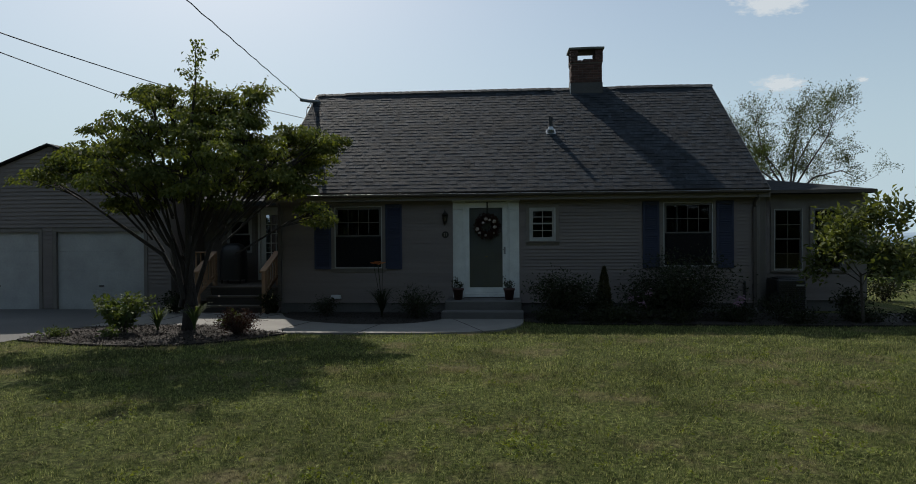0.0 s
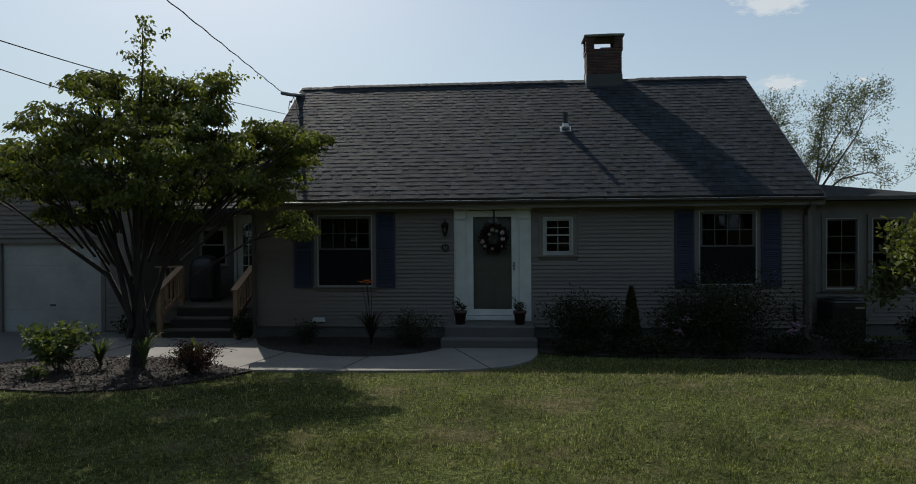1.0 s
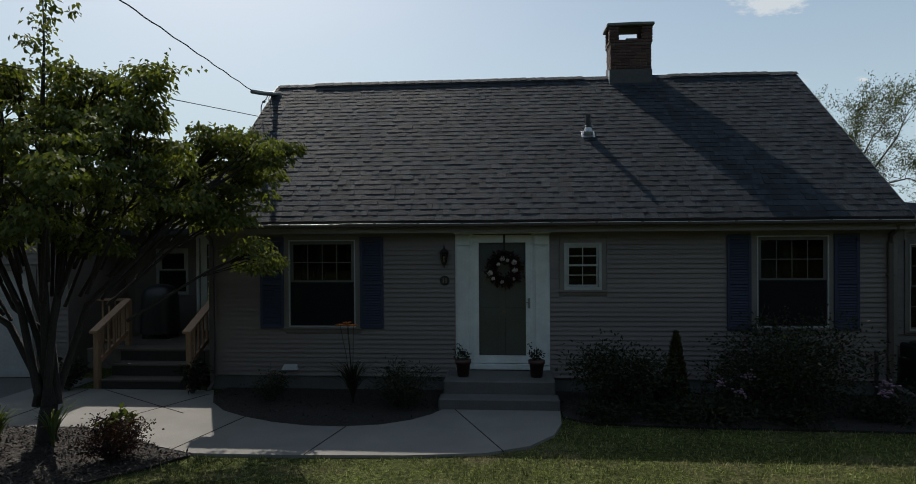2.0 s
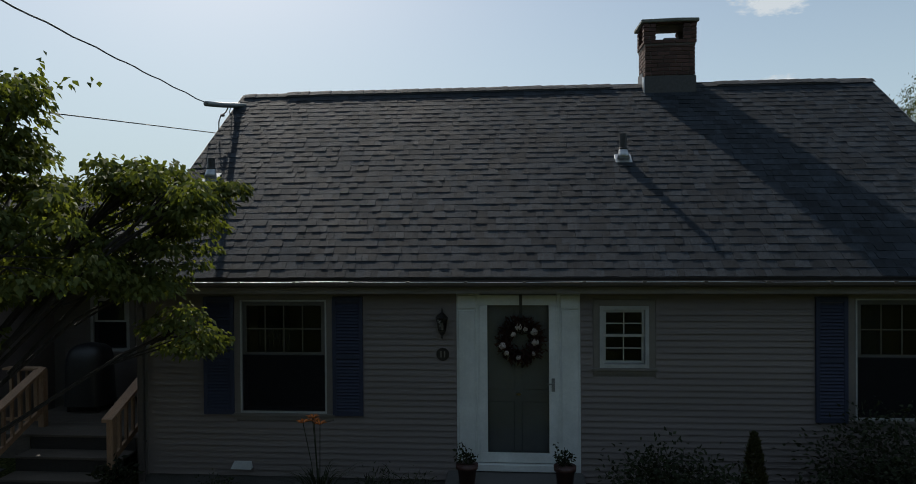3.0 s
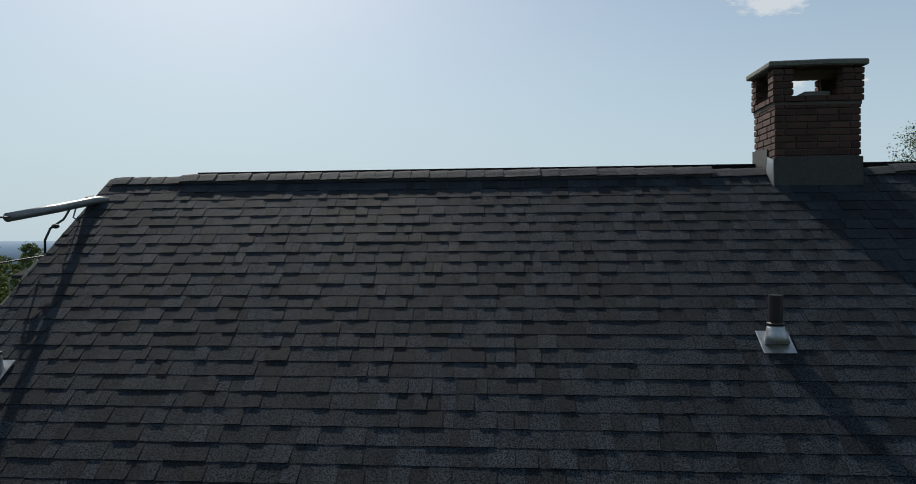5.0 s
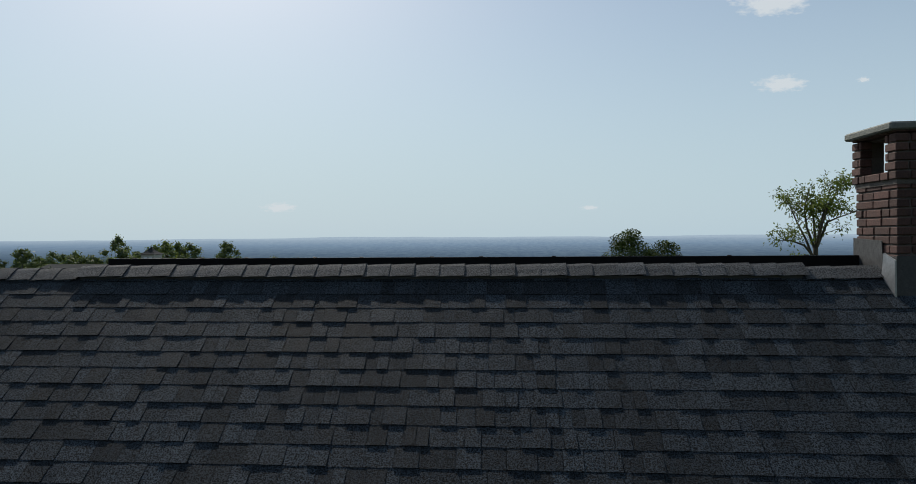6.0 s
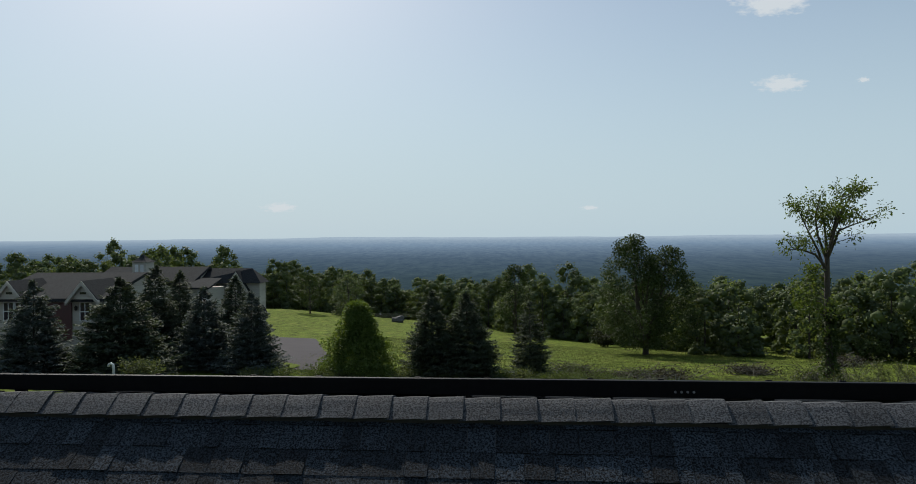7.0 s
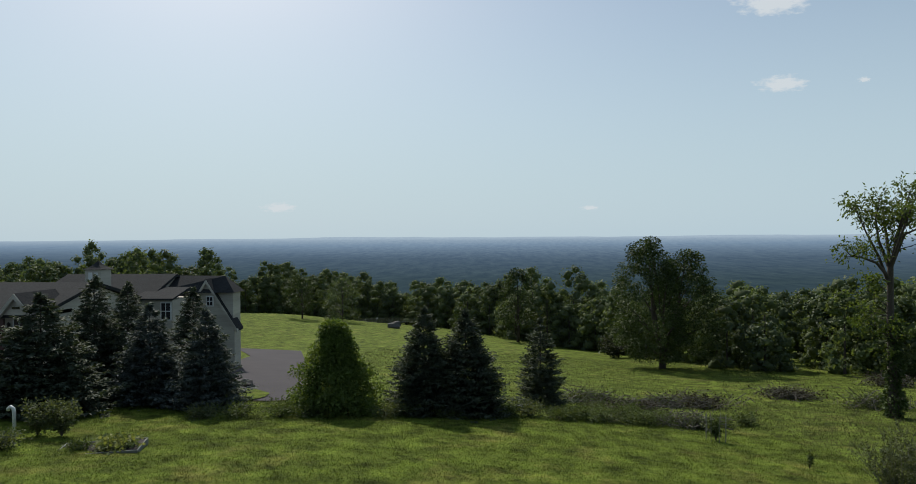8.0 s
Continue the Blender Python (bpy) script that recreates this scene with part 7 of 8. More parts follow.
def neighbour_house():
    h = thing("neighbour_house", "long cream house with grey roofs and a cupola", "house", (0, 0, 0))

    def block(name, x0, x1, y0, y1, z0, z1):
        return part(name, Geo().box(x0, x1, y0, y1, z0, z1), CREAM, h)

    def gable_roof(x0, x1, y0, y1, ze, zr, along="x", name="roof"):
        g = Geo()
        if along == "x":
            m = (y0 + y1) / 2
            pts = [(x0, y0, ze), (x1, y0, ze), (x1, m, zr), (x0, m, zr), (x1, y1, ze), (x0, y1, ze)]
            lo = [(a, b, c - 0.25) for a, b, c in pts]
            g.add(pts + lo, [(0, 1, 2, 3), (3, 2, 4, 5), (6, 9, 8, 7), (9, 11, 10, 8), (0, 6, 7, 1), (5, 4, 10, 11), (1, 7, 8, 2), (2, 8, 10, 4), (0, 3, 9, 6), (3, 5, 11, 9)])
        else:
            m = (x0 + x1) / 2
            pts = [(x0, y0, ze), (x0, y1, ze), (m, y1, zr), (m, y0, zr), (x1, y1, ze), (x1, y0, ze)]
            lo = [(a, b, c - 0.25) for a, b, c in pts]
            g.add(pts + lo, [(3, 2, 1, 0), (5, 4, 2, 3), (7, 8, 9, 6), (8, 10, 11, 9), (1, 7, 6, 0), (11, 10, 4, 5), (2, 8, 7, 1), (4, 10, 8, 2), (6, 9, 3, 0), (9, 11, 5, 3)])
        if along == "x":
            for x in (x0 + 0.35, x1 - 0.55):
                e = Geo().add([(xx, y, z) for xx in (x, x + 0.2) for y, z in ((y0 + 0.4, ze - 0.3), (y1 - 0.4, ze - 0.3), (m, zr - 0.2))], [(0, 1, 2), (5, 4, 3), (0, 3, 4, 1), (1, 4, 5, 2), (2, 5, 3, 0)])
                part("gable", e, CREAM, h)
        return part(name, g, FARROOF, h)

    def gable_wall(x0, x1, y, z0, ze, zr, t=0.3):
        m = (x0 + x1) / 2
        pr = [(x0, z0), (x1, z0), (x1, ze), (m, zr), (x0, ze)]
        g = Geo().add([(x, yy, z) for yy in (y, y + t) for x, z in pr], [(0, 1, 2, 3, 4), (9, 8, 7, 6, 5)] + [(i, 5 + i, 5 + (i + 1) % 5, (i + 1) % 5) for i in range(5)])
        part("gable", g, CREAM, h)
        for s, (xa, za) in ((1, (x1, ze)), (-1, (x0, ze))):
            g = Geo().add([(x, yy, z) for yy in (y - 0.25, y + 0.05) for x, z in ((m, zr + 0.18), (xa + 0.35 * s, za - 0.30), (xa + 0.35 * s, za - 0.62), (m, zr - 0.16))],
                          [(0, 1, 2, 3), (7, 6, 5, 4), (0, 4, 5, 1), (1, 5, 6, 2), (2, 6, 7, 3), (3, 7, 4, 0)])
            part("rake_board", g, CREAM, h)

    def pane_window(x, y, z, w, hh):
        f = part("window", Geo().box(x - w / 2 - 0.1, x + w / 2 + 0.1, y - 0.06, y - 0.004, z - 0.1, z + hh + 0.1), WHITE, h)
        part("pane", Geo().box(x - w / 2, x + w / 2, y - 0.075, y - 0.062, z, z + hh), PANEL, f)
        part("muntin", Geo().box(x - 0.03, x + 0.03, y - 0.085, y - 0.076, z, z + hh), WHITE, f)
        part("muntin", Geo().box(x - w / 2, x + w / 2, y - 0.084, y - 0.0765, z + hh / 2 - 0.03, z + hh / 2 + 0.03), WHITE, f)

    # end wing with its steep gable towards the lawn
    gable_wall(-31.4, -26.35, 78.3, -6, -0.7, 3.3)
    gable_roof(-31.7, -26.05, 78.1, 79.5, -0.9, 3.55, "y")
    pane_window(-28.6, 78.3, 1.15, 0.5, 0.75)
    block("wall", -31.2, -26.6, 78.6, 80.2, -6, 2.3)
    part("roof", Geo().add([(x, y, z) for x, y, z in ((-33.9, 77.6, 2.3), (-26.3, 78.2, 2.3), (-26.3, 80.5, 2.3), (-33.9, 82.8, 2.3), (-33.9, 80.2, 3.75), (-27.7, 79.5, 3.75))], [(0, 1, 5, 4), (1, 2, 5), (2, 3, 4, 5), (3, 0, 4), (3, 2, 1, 0)]), FARROOF, h)
    # main range behind
    block("wall", -42.5, -30.2, 74.6, 84.0, -6, 2.0)
    gable_roof(-42.8, -32.2, 74.2, 84.4, 2.0, 3.95)
    block("wall", -33.0, -29.8, 74.0, 77.4, -3, 2.05)
    part("roof", Geo().add([(-33.3, 73.7, 2.05), (-29.6, 73.7, 2.05), (-29.9, 77.2, 2.75), (-33.3, 77.2, 2.75), (-33.3, 73.7, 2.2), (-29.6, 73.7, 2.2), (-29.9, 77.2, 2.9), (-33.3, 77.2, 2.9)], [(3, 2, 1, 0), (4, 5, 6, 7), (0, 1, 5, 4), (1, 2, 6, 5), (2, 3, 7, 6), (3, 0, 4, 7)]), FARROOF, h)
    pane_window(-30.35, 74.0, 0.45, 0.75, 1.35)
    # long garage range in front
    block("wall", -42.4, -33.0, 63.0, 74, -4, 2.2)
    gable_roof(-42.8, -32.6, 62.4, 74.6, 2.25, 3.95)
    for x in (-34.2, -40.3):
        gable_wall(x - 1.0, x + 1.0, 62.3, 2.2, 2.35, 3.45, 0.25)
        gable_roof(x - 1.25, x + 1.25, 62.15, 66.0, 2.25, 3.65, "y")
        part("vent", Geo().box(x - 0.25, x + 0.25, 62.26, 62.3, 2.6, 2.76), PANEL, h)
    part("frieze", Geo().box(-42.4, -33, 62.94, 63.0, 1.95, 2.2), WHITE, h)
    for x in (-34.5, -39.9, -40.9):
        pane_window(x, 63.0, 0.5, 0.75, 1.35)
    part("door", Geo().box(-37.6, -35.6, 62.9, 63.0, -1.2, 1.9), REDDOOR, h, "dark red garage door")
    for x in (-38.3, -35.2):
        part("wall_lamp", Geo().lathe([(0.03, 0), (0.1, 0.06), (0.12, 0.3), (0.02, 0.42)], (x, 62.85, 1.25), 6), IRON, h)
    cx, cy = -35.8, 73.3
    cu = part("cupola", Geo().box(cx - 0.68, cx + 0.68, cy - 0.68, cy + 0.68, 2.6, 4.7), CREAM, h)
    part("cupola_roof", Geo().tube([(cx, cy, 4.7), (cx, cy, 4.82), (cx, cy, 5.05), (cx, cy, 5.42)], [1.2, 0.85, 0.4, 0.03], 4), FARROOF, cu)
    for x in (-0.42, 0.1):
        part("louvre", Geo().box(cx + x, cx + x + 0.32, cy - 0.692, cy - 0.681, 3.6, 4.45), WHITE, cu)


neighbour_house()
DRIVE_RIGHT = ((46.9, 51, 56, 58, 59.5, 61, 64, 70, 80, 89.5, 100.5), (-27.4, -28.2, -28.6, -26.5, -16.0, -13.9, -14.4, -16.5, -20.5, -23.6, -27.6))
DRIVE_LEFT = ((46.9, 62, 62.3, 72, 81, 86, 89.5, 100.5), (-60, -60, -30, -27, -27.6, -28.9, -29.5, -36))


def drive():
    g, n = Geo(), 20
    ys = np.arange(46.9, 100.6, 0.7)
    vs = []
    for y in ys:
        a, b = np.interp(y, *DRIVE_LEFT), np.interp(y, *DRIVE_RIGHT)
        for i in range(n + 1):
            x = a + (b - a) * (i / n) ** 0.6
            vs.append((x, y, ground_z(x, y) + 0.06))
    return g.add(vs, [(j * (n + 1) + i, j * (n + 1) + i + 1, (j + 1) * (n + 1) + i + 1, (j + 1) * (n + 1) + i) for j in range(len(ys) - 1) for i in range(n)])


structure("neighbour_drive", drive(), FARDRIVE, "grey asphalt drive curving to the neighbour's house", "driveway")
structure("drive_island", Geo().add([(x, y, ground_z(x, y) + 0.12) for x, y in ((-18.6, 61.2), (-20.8, 64.3), (-18.6, 63.9), (-17.0, 62.3), (-16.7, 60.6), (-17.0, 59.2), (-19.0, 58.4), (-22.0, 60.5))], [(0, k, k % 7 + 1) for k in range(1, 8)]), FIELD, "small grass island in the drive", "lawn")
rng = np.random.default_rng(33)
boulder = [Geo().blob((0, 0, 0), (0.55, 0.42, 0.34), s, 0.5, 2).mesh("boulder", ROCK, False) for s in range(4)]
for k in range(16):
    x, y = -28.5 + 0.40 * k + rng.normal(0, 0.15), 45.6 + rng.normal(0, 0.45)
    tagged(part("boulder", boulder[k % 4], None, None, at=Matrix.Translation((x, y, ground_z(x, y) + 0.12)) @ Matrix.Rotation(rng.uniform(0, 6), 4, "Z") @ Matrix.Scale(rng.uniform(0.45, 0.85), 4)), "rough grey field boulder edging the drive", "boulder", "boulders by the drive")
for k, (x, y) in enumerate(((-20.4, 66.2), (-20.9, 65.6), (-19.8, 65.5))):
    tagged(part("boulder", boulder[k % 4], None, None, at=(x, y, ground_z(x, y) + 0.1)), "flat grey stone beside the drive", "boulder", "boulders by the drive")
tagged(part("boulder", boulder[0], None, None, at=Matrix.Translation((-27.2, 164, ground_z(-27.2, 164) + 0.5)) @ Matrix.Scale(3.0, 4)), "large pale rock in the meadow", "boulder")
structure("pond", Geo().add([(-33 + 8.5 * math.cos(a), 184 + 5 * math.sin(a), ground_z(-33, 179) + 0.12) for a in np.linspace(0, 6.2, 24)], [tuple(range(24))]), WATER, "small dark pond below the meadow", "pond")

# garden bed, hook and shrubs on the back lawn
PALESHRUB = leaf_mat("greyish_shrub_leaves", (0.060, 0.078, 0.040), (0.084, 0.104, 0.056), (0.120, 0.140, 0.080), 0.3)
gb = thing("raised_bed", "low timber garden bed with straggling pale plants", "garden bed", pose(-17.5, 45.95, ground_z(-17.5, 45.95) + 0.04, 0, 0, 17))
for a in ((-1.5, 1.5, -0.81, -0.76), (-1.5, 1.5, 0.76, 0.81), (-1.5, -1.45, -0.75, 0.75), (1.45, 1.5, -0.75, 0.75)):
    part("plank", Geo().box(*a, -0.25, 0.06), SLATE, gb, bevel=0.01)
part("soil", Geo().box(-1.448, 1.448, -0.758, 0.758, -0.25, 0.02), MULCH, gb)
SQUASH = leaf_mat("squash_leaves", (0.120, 0.150, 0.062), (0.180, 0.205, 0.090), (0.260, 0.270, 0.130), 0.3)
bush("squash_plant", "pale yellowing squash plant sprawling in the bed", -16.95, 46.0, 1.7, 0.34, SQUASH, 51, 1500, (0.15, 0.13), 24, category="plant")
bush("vegetable_row", "straggling green plants in the timber bed", -18.3, 45.75, 1.3, 0.28, BRIGHTSHRUB, 52, 350, (0.12, 0.07), 12, category="plant")
hk = thing("garden_hook", "white hooked garden pipe standing in shrubs", "garden pipe", (-21.95, 47.0, ground_z(-21.95, 47.0)))
part("pole", Geo().tube([(0, 0, -0.2), (0, 0, 1.05), (-0.03, 0, 1.2), (-0.14, 0, 1.27), (-0.25, 0, 1.2), (-0.27, 0, 1.1)], 0.07, 10), WHITE, hk, smooth=True)
bush("currant_bush", "leafy green garden bush beside the white pipe", -20.4, 47.7, 1.5, 1.75, PALESHRUB, 53, 1300, (0.13, 0.07), 20)
bush("currant_bush", "leafy green garden bush beside the white pipe", -21.4, 47.6, 1.5, 1.6, PALESHRUB, 54, 1300, (0.13, 0.07), 20)
bush("blueberry_bush", "low leafy garden bush in front of the pipe", -20.9, 44.9, 1.9, 0.75, PALESHRUB, 55, 1300, (0.12, 0.07), 18)
cg = bush("caged_sapling", "small sapling inside a wire cage", 8.8, 55.9, 0.8, 1.2, BRIGHTSHRUB, 56, 600, (0.16, 0.08), 10)[0]
for k in range(8):
    a = k * math.pi / 4
    part("cage_wire", Geo().tube([(0.5 * math.cos(a), 0.5 * math.sin(a), 0), (0.5 * math.cos(a), 0.5 * math.sin(a), 1.35)], 0.015, 4), STEEL, cg)
bush("mullein", "single upright weed on the lawn", 11.2, 51.0, 0.3, 0.75, BRIGHTSHRUB, 57, 160, (0.13, 0.06), 6)


def twiggy(x, y, h, w, seed):
    """A wide open shrub of many grey stems, thinly leaved from the foot up."""
    rng = np.random.default_rng(seed)
    t = thing("vase_shrub", "wide open shrub of grey stems with thin leaves", "shrub", (x, y, ground_z(x, y)), "vase shrubs beside the lawn")
    g, tips = Geo(), []
    for k in range(44):
        a, o = rng.uniform(0, 6.28), w / 2 * math.sqrt(rng.uniform(0.02, 1.0))
        e = Vector((o * math.cos(a), o * math.sin(a), h * rng.uniform(0.65, 1.05)))
        m = Vector((e.x * 0.5, e.y * 0.5, e.z * 0.5))
        g.tube([(0.3 * e.x, 0.3 * e.y, -0.05), m, e], [0.012, 0.008, 0.003], 4, close=False)
        for j in range(9):
            b = m.lerp(e, rng.uniform(-0.8, 0.95))
            q = b + Vector((rng.normal(0, 0.25), rng.normal(0, 0.25), rng.uniform(0.2, 0.6)))
            g.tube([b, q], [0.006, 0.003], 3, close=False)
            tips += [b.lerp(q, v) for v in rng.uniform(0.1, 1, 22)]
    tagged(part("stem_tangle", g, PALEBARK, t), kind="stuff")
    P = np.array(tips)
    part("leaves", leaf_mesh("leaves", P, rng.normal(0, 1, P.shape) + np.array([0, 0, 0.5]), 0.10, 0.04, GREYLEAF, rng, 0.2, 0.3), None, t)


GREYLEAF = leaf_mat("grey_green_leaves", (0.060, 0.074, 0.038), (0.088, 0.104, 0.054), (0.125, 0.142, 0.080), 0.3)
for k, (x, y, h, w) in enumerate(((11.6, 44.8, 2.1, 3.2), (13.2, 45.9, 2.6, 3.8), (14.6, 44.2, 2.6, 3.8), (16.4, 46.2, 3.0, 4.2), (17.4, 43.8, 2.8, 4.0), (19.8, 45.6, 3.0, 4.4))):
    twiggy(x, y, h, w, 90 + k)


DEADLEAF = leaf_mat("dead_brown_leaves", (0.030, 0.026, 0.020), (0.048, 0.040, 0.030), (0.075, 0.062, 0.046), 0.15)


def brush_pile(x, y, w, h, seed, leafy=0):
    rng = np.random.default_rng(seed)
    t = thing("brush_pile", "heap of cut grey branches and dead leaves", "brush pile", (x, y, ground_z(x, y)), "brush piles in the meadow")
    g = Geo()
    for k in range(170):
        a, b = rng.uniform(0, 6.28), rng.normal(0, 0.35)
        c = Vector((rng.normal(0, w / 4), rng.normal(0, w / 7), abs(rng.normal(0.35, 0.25)) * h))
        d = Vector((math.cos(a), math.sin(a) * 0.6, b)) * rng.uniform(0.3, 0.9)
        g.tube([c - d, c + Vector(rng.normal(0, 0.06, 3)), c + d], [0.03, 0.022, 0.008], 4, close=False)
    tagged(part("brushwood", g, BRUSH, t), kind="stuff")
    P = rng.normal(0, 1, (900, 3)) * np.array([w / 4, w / 7, 0.3 * h]) + np.array([0, 0, 0.35 * h])
    P[:, 2] = np.abs(P[:, 2])
    part("dead_leaves", leaf_mesh("dead_leaves", P, rng.normal(0, 1, P.shape), 0.2, 0.12, PALESHRUB if leafy else DEADLEAF, rng, 0.2, 0.3), None, t)


for k, a in enumerate(((3.74, 66.6, 3.4, 0.9), (6.3, 65.4, 4.0, 0.55), (8.8, 68.0, 2.6, 0.6), (11.4, 69.0, 5.0, 1.0), (8.4, 59.6, 3.2, 0.75), (20.3, 74.6, 4.6, 0.9), (24.4, 70.0, 4.6, 1.2), (33, 84, 4.6, 1.3))):
    brush_pile(*a, 110 + k, k % 2 == 0)
hedge = [(-17.2, 53.4), (-15.4, 54.0), (-13.5, 54.6), (-12.0, 55.4), (-8.2, 56.3), (-7.3, 57.0), (-5.2, 57.4), (-1.8, 58.5), (-0.6, 59.0), (0.9, 58.6), (1.8, 59.0), (2.9, 58.9), (4.0, 59.2), (5.1, 59.2), (6.2, 59.4), (7.1, 60.6), (3.4, 61.5), (5.2, 62.0), (10.6, 61.0), (12.4, 62.0)]
for k, (x, y) in enumerate(hedge):
    bush("weed_clump", "tall rough weeds along the lawn's edge", x, y, 2.2, 0.5 + 0.2 * (k % 3), BRIGHTSHRUB if k % 4 else PALESHRUB, 130 + k, 900, (0.17, 0.06), 22, group="weeds at the lawn edge", category="weeds")
for k, (x, y) in enumerate(((13.5, 118), (44, 125), (47, 122), (52, 124), (58, 120), (40, 92), (44, 88), (48, 84), (38, 76), (42, 70))):
    bush("meadow_shrub", "light green shrub at the wood's edge", x, y, 4.5, 3.0, BRIGHTSHRUB if k % 3 else SHRUB, 150 + k, 1400, (0.34, 0.2), 26, category="shrub", group="shrubs at the wood's edge")
# shrubs seen beyond the sunroom's corner
for k, (x, y, w, h) in enumerate(((22, 30, 5, 3.2), (26, 34, 6, 3.6), (30, 31, 5, 4.2), (19.5, 36, 4, 2.6), (34, 36, 6, 4.5))):
    bush("hedge_shrub", "dense green shrub beyond the sunroom", x, y, w, h, SHRUB if k % 2 else MAPLE, 170 + k, 2600, (0.28, 0.16), 40, category="shrub", group="shrubs beyond the sunroom")


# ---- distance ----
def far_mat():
    # Haze is painted as glow: the emitted colour pales and blues with distance.
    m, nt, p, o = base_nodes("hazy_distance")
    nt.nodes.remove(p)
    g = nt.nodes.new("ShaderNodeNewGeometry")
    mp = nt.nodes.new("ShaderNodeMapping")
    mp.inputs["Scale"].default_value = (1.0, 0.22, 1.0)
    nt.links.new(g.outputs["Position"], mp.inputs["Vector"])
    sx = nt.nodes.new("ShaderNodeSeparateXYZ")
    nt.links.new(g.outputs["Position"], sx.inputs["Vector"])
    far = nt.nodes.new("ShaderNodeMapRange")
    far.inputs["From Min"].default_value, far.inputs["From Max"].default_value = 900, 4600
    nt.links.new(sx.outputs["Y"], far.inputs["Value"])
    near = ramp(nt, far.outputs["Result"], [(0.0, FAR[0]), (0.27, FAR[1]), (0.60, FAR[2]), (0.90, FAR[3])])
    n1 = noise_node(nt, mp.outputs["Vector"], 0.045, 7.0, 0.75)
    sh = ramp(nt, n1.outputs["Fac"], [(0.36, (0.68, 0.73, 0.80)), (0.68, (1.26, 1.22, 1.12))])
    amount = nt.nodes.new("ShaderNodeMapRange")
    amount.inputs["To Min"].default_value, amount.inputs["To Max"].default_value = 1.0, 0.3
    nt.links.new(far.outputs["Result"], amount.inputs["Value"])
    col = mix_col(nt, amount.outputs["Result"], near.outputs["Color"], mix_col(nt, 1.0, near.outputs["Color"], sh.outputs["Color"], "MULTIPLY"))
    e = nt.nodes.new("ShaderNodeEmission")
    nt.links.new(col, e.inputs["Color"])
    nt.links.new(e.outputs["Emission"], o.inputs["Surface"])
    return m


def backdrop():
    """The wide wooded valley and its far hills."""
    g = Geo()
    xs = np.linspace(-4200, 4200, 141)
    rows = [(500, -42), (680, -50), (900, -56), (1200, -60), (1600, -60), (2100, -54), (2700, -42), (3300, -27), (3800, -12), (4200, -4)]
    vs = []
    for y, z in rows:
        for x in xs:
            vs.append((x, y, z + 3.0 * noise.noise((x * 0.0022, y * 0.004, 0))))
    for y, z0, amp, sc in ((4300, -8.0, 8, 0.0012), (4450, -3.0, 10, 0.0008), (4550, 4.0, 11, 0.0013)):
        for x in xs:
            vs.append((x, y, z0 + amp * (noise.noise((x * sc, y * 0.01, 4)) + 0.35 * noise.noise((x * sc * 4, y, 2))) + 0.0008 * x))
    n = len(xs)
    g.add(vs, [(j * n + i, j * n + i + 1, (j + 1) * n + i + 1, (j + 1) * n + i) for j in range(len(rows) + 2) for i in range(n - 1)])
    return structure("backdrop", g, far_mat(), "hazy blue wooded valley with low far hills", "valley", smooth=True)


backdrop()


# Flat cloud cards: a white glow stands in for sunlight on them.
def cloud_mat():
    m, nt, p, o = base_nodes("thin_cloud")
    nt.nodes.remove(p)
    tc = nt.nodes.new("ShaderNodeTexCoord")
    n1 = noise_node(nt, tc.outputs["Object"], 3.2, 8.0, 0.62)
    gr = nt.nodes.new("ShaderNodeTexGradient")
    gr.gradient_type = "SPHERICAL"
    nt.links.new(tc.outputs["Object"], gr.inputs["Vector"])
    ad = nt.nodes.new("ShaderNodeMath")
    ad.operation = "MULTIPLY_ADD"
    nt.links.new(gr.outputs["Fac"], ad.inputs[0])
    ad.inputs[1].default_value = 0.62
    nt.links.new(n1.outputs["Fac"], ad.inputs[2])
    fac = ramp(nt, ad.outputs["Value"], [(0.66, (0, 0, 0)), (0.92, (0.88, 0.88, 0.88))])
    e, t, mx = (nt.nodes.new(k) for k in ("ShaderNodeEmission", "ShaderNodeBsdfTransparent", "ShaderNodeMixShader"))
    e.inputs["Color"].default_value = (*CLOUD, 1)
    nt.links.new(fac.outputs["Color"], mx.inputs["Fac"])
    nt.links.new(t.outputs["BSDF"], mx.inputs[1])
    nt.links.new(e.outputs["Emission"], mx.inputs[2])
    nt.links.new(mx.outputs["Shader"], o.inputs["Surface"])
    return m


CL = cloud_mat()
for x, z, w, h in ((1880, 1665, 370, 150), (1942, 1080, 250, 88), (2500, 1095, 60, 28), (-1742, 238, 190, 55), (-3430, 200, 480, 70), (583, 212, 90, 24)):
    c = Geo().add([(-1, 0, -1), (1, 0, -1), (1, 0, 1), (-1, 0, 1)], [(0, 1, 2, 3)])
    ob = tagged(part("cloud", c, CL, None, at=Matrix.Translation((x, 4800, z)) @ Matrix.Diagonal((w, 1, h, 1))), "small thin white cloud in the hazy sky", "cloud", "clouds", "structure")


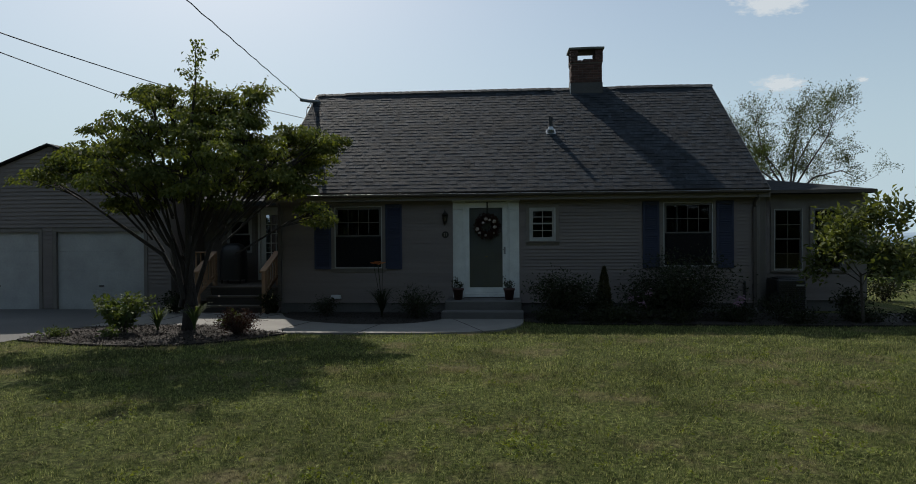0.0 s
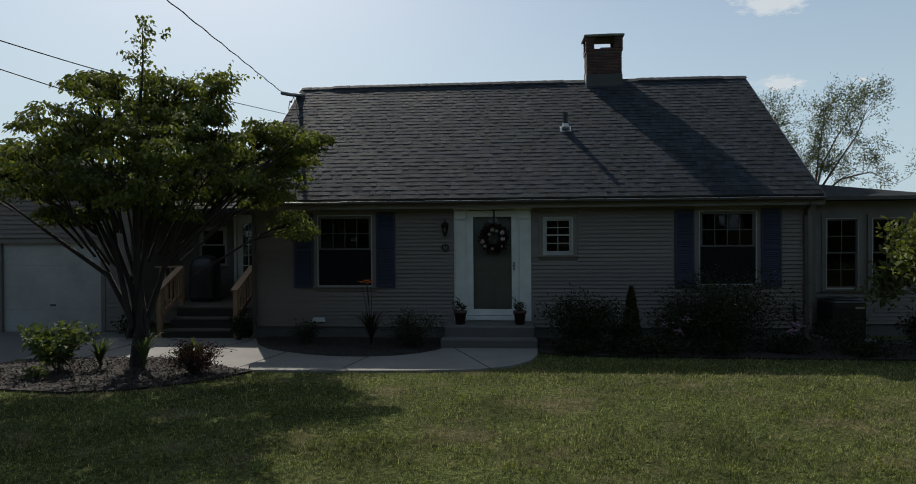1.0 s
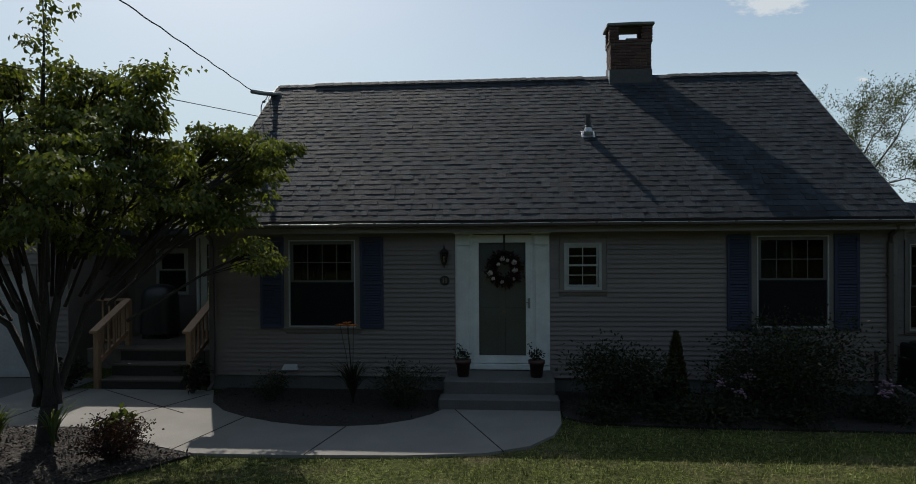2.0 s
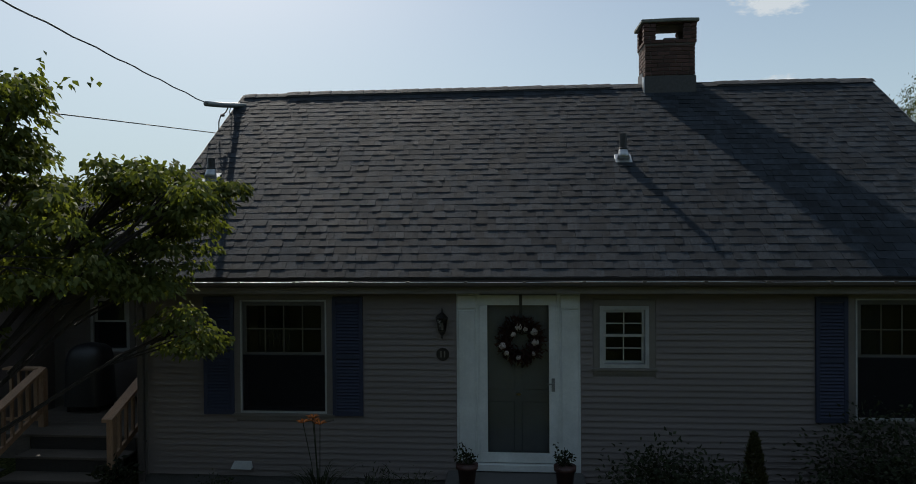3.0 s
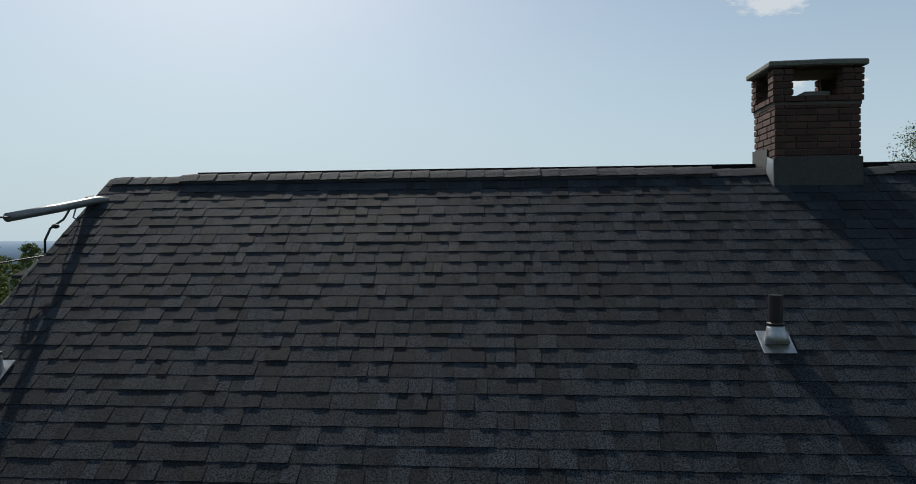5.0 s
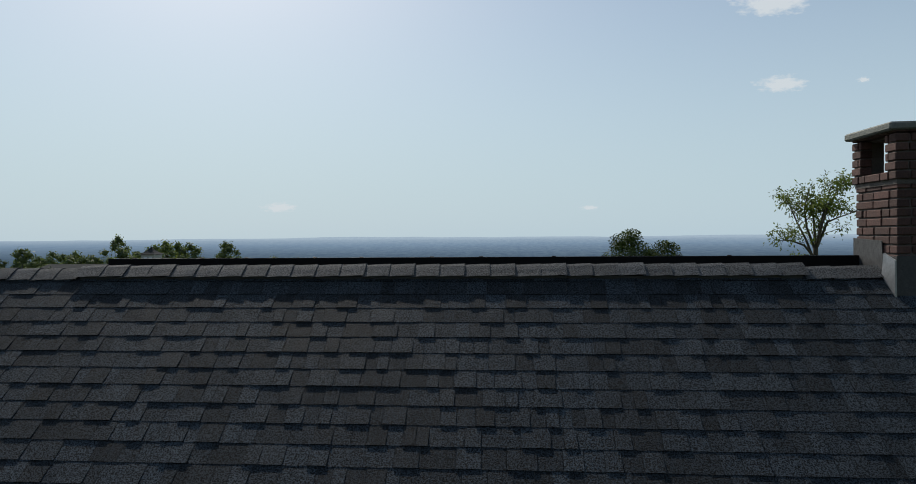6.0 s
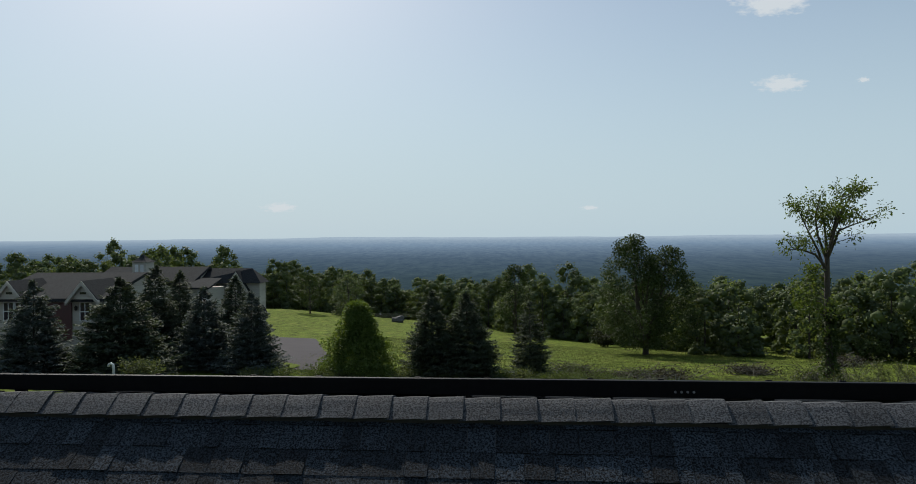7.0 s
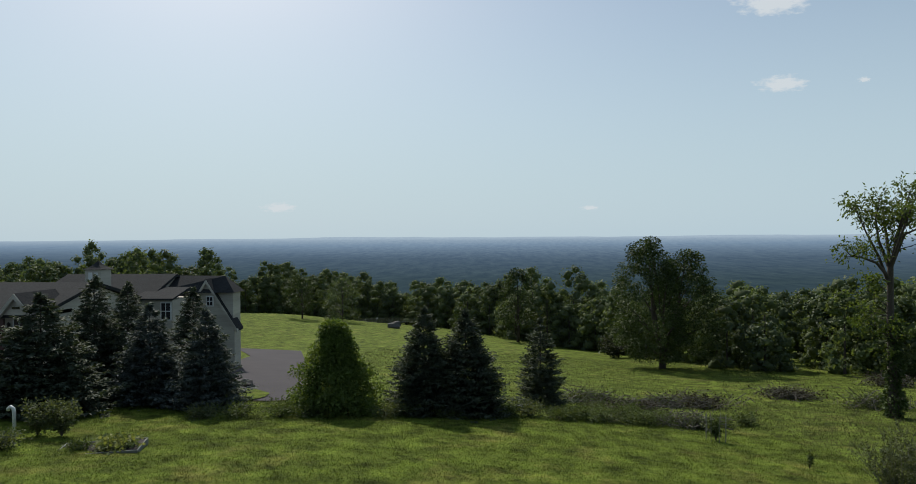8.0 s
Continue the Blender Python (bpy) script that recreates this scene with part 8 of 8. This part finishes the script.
# ---- shingles and ridge caps ----
def shingle_mesh(width, thick, course, lap=0.03):
    """One tab: a wedge lying on the slope, its butt edge proud."""
    m = 0.0018
    t = math.atan(SLOPE)
    c, s = math.cos(t), math.sin(t)
    pts = []
    for x, u, h in ((m, 0, 0.0), (width - m, 0, 0.0), (m, 0, thick), (width - m, 0, thick), (width - m, course + lap, 0.002), (m, course + lap, 0.002)):
        pts.append((x, c * u - s * h, s * u + c * h))
    return Geo().add(pts, [(0, 1, 3, 2), (2, 3, 4, 5), (0, 2, 5), (1, 4, 3)])


def lay_shingles():
    rnd = random.Random(4)
    course, courses = 0.1495, 34
    widths = [0.08, 0.10, 0.12, 0.15, 0.18, 0.22]
    shared = {}
    rest = Geo()
    single, raised = 0, True
    for r in range(courses):
        x = RX0 - rnd.uniform(0, 0.15)
        u = 0.004 + r * course
        while x < RX1 - 0.03:
            w = rnd.choice(widths)
            if rnd.random() < 0.74:
                raised = not raised
            thick = rnd.choice((0.0096, 0.0103, 0.0110)) if raised else rnd.choice((0.0052, 0.0057))
            if raised:
                w = rnd.choice(widths[:5])
            a, b = max(x, RX0), min(x + w, RX1)
            if b - a > 0.02:
                p = on_roof(a, u + rnd.uniform(-0.0015, 0.0015), 0.0)
                whole = abs((b - a) - w) < 1e-6
                if r >= courses - 8 and -4.6 < x < 3.2 and whole and single < 300:
                    key = (w, thick, r == courses - 1)
                    if key not in shared:
                        shared[key] = shingle_mesh(w, thick, course, 0.0 if r == courses - 1 else 0.03).mesh("shingle", SHINGLE)
                    part("shingle", shared[key], None, roof_front, at=p)
                    single += 1
                else:
                    g = shingle_mesh(b - a, thick, course, 0.0 if r == courses - 1 else 0.03)
                    rest.add([Vector(v) + p for v in g.v], g.f)
            x += w
    ob = part("shingles", rest, SHINGLE_ISL, roof_front)
    tagged(ob, kind="stuff")


lay_shingles()


def ridge_caps():
    """Overlapping bent cap shingles; two runs lie raised on a ridge vent."""
    rnd = random.Random(8)
    t1, t2 = math.atan(SLOPE), math.atan(BACK)
    step = 0.2005
    for a, b in ((-4.63, 1.12), (2.98, 5.0)):
        pr = [(-0.105, -0.105 * SLOPE), (-0.105, -0.105 * SLOPE + 0.028), (0, 0.030), (0.12, -0.12 * BACK + 0.028), (0.12, -0.12 * BACK - 0.02)]
        g = Geo().add([(x, RIDGE_Y + y, RIDGE_Z + z) for x in (a, b) for y, z in pr], [(0, 1, 2, 3, 4), (9, 8, 7, 6, 5)] + [(i, 5 + i, 5 + (i + 1) % 5, (i + 1) % 5) for i in range(5)])
        part("ridge_vent", g, BLACKPIPE, roof_front)
    x = RX0 + 0.062
    meshes = []
    for k in range(5):
        g = Geo()
        prof = []
        for s in np.linspace(-1, 1, 9):
            y = 0.125 * s
            k = SLOPE if s < 0 else BACK
            prof.append((y, 0.012 - math.hypot(k * y, 0.012) - 0.003 * rnd.uniform(0, 1)))
        vs = []
        wave = rnd.uniform(-0.002, 0.003)
        for i, xx in enumerate((step, step * 0.5, -0.02)):
            lift = 0.012 - 0.010 * i / 2 + (wave if i == 1 else 0)
            vs += [(xx, y, z + lift) for y, z in prof]
        vs += [(step, y, z + 0.002) for y, z in prof]
        n = 9
        fs = [(j * n + i, (j + 1) * n + i, (j + 1) * n + i + 1, j * n + i + 1) for j in range(2) for i in range(n - 1)]
        fs += [(i, i + 1, 3 * n + i + 1, 3 * n + i) for i in range(n - 1)]
        g.add(vs, fs)
        meshes.append(g.mesh("ridge_cap", SUNLIT_CAP, False))
    while x < RX1 - 0.1:
        raised = -4.66 < x < 1.05 or 2.95 < x < 4.95
        if not 1.62 < x < 2.60:
            part("ridge_cap", meshes[rnd.randrange(5)], None, roof_front, at=(x, RIDGE_Y, RIDGE_Z + (0.032 if raised else 0.008) + rnd.uniform(-0.003, 0.004)))
        x += step
    return


ridge_caps()
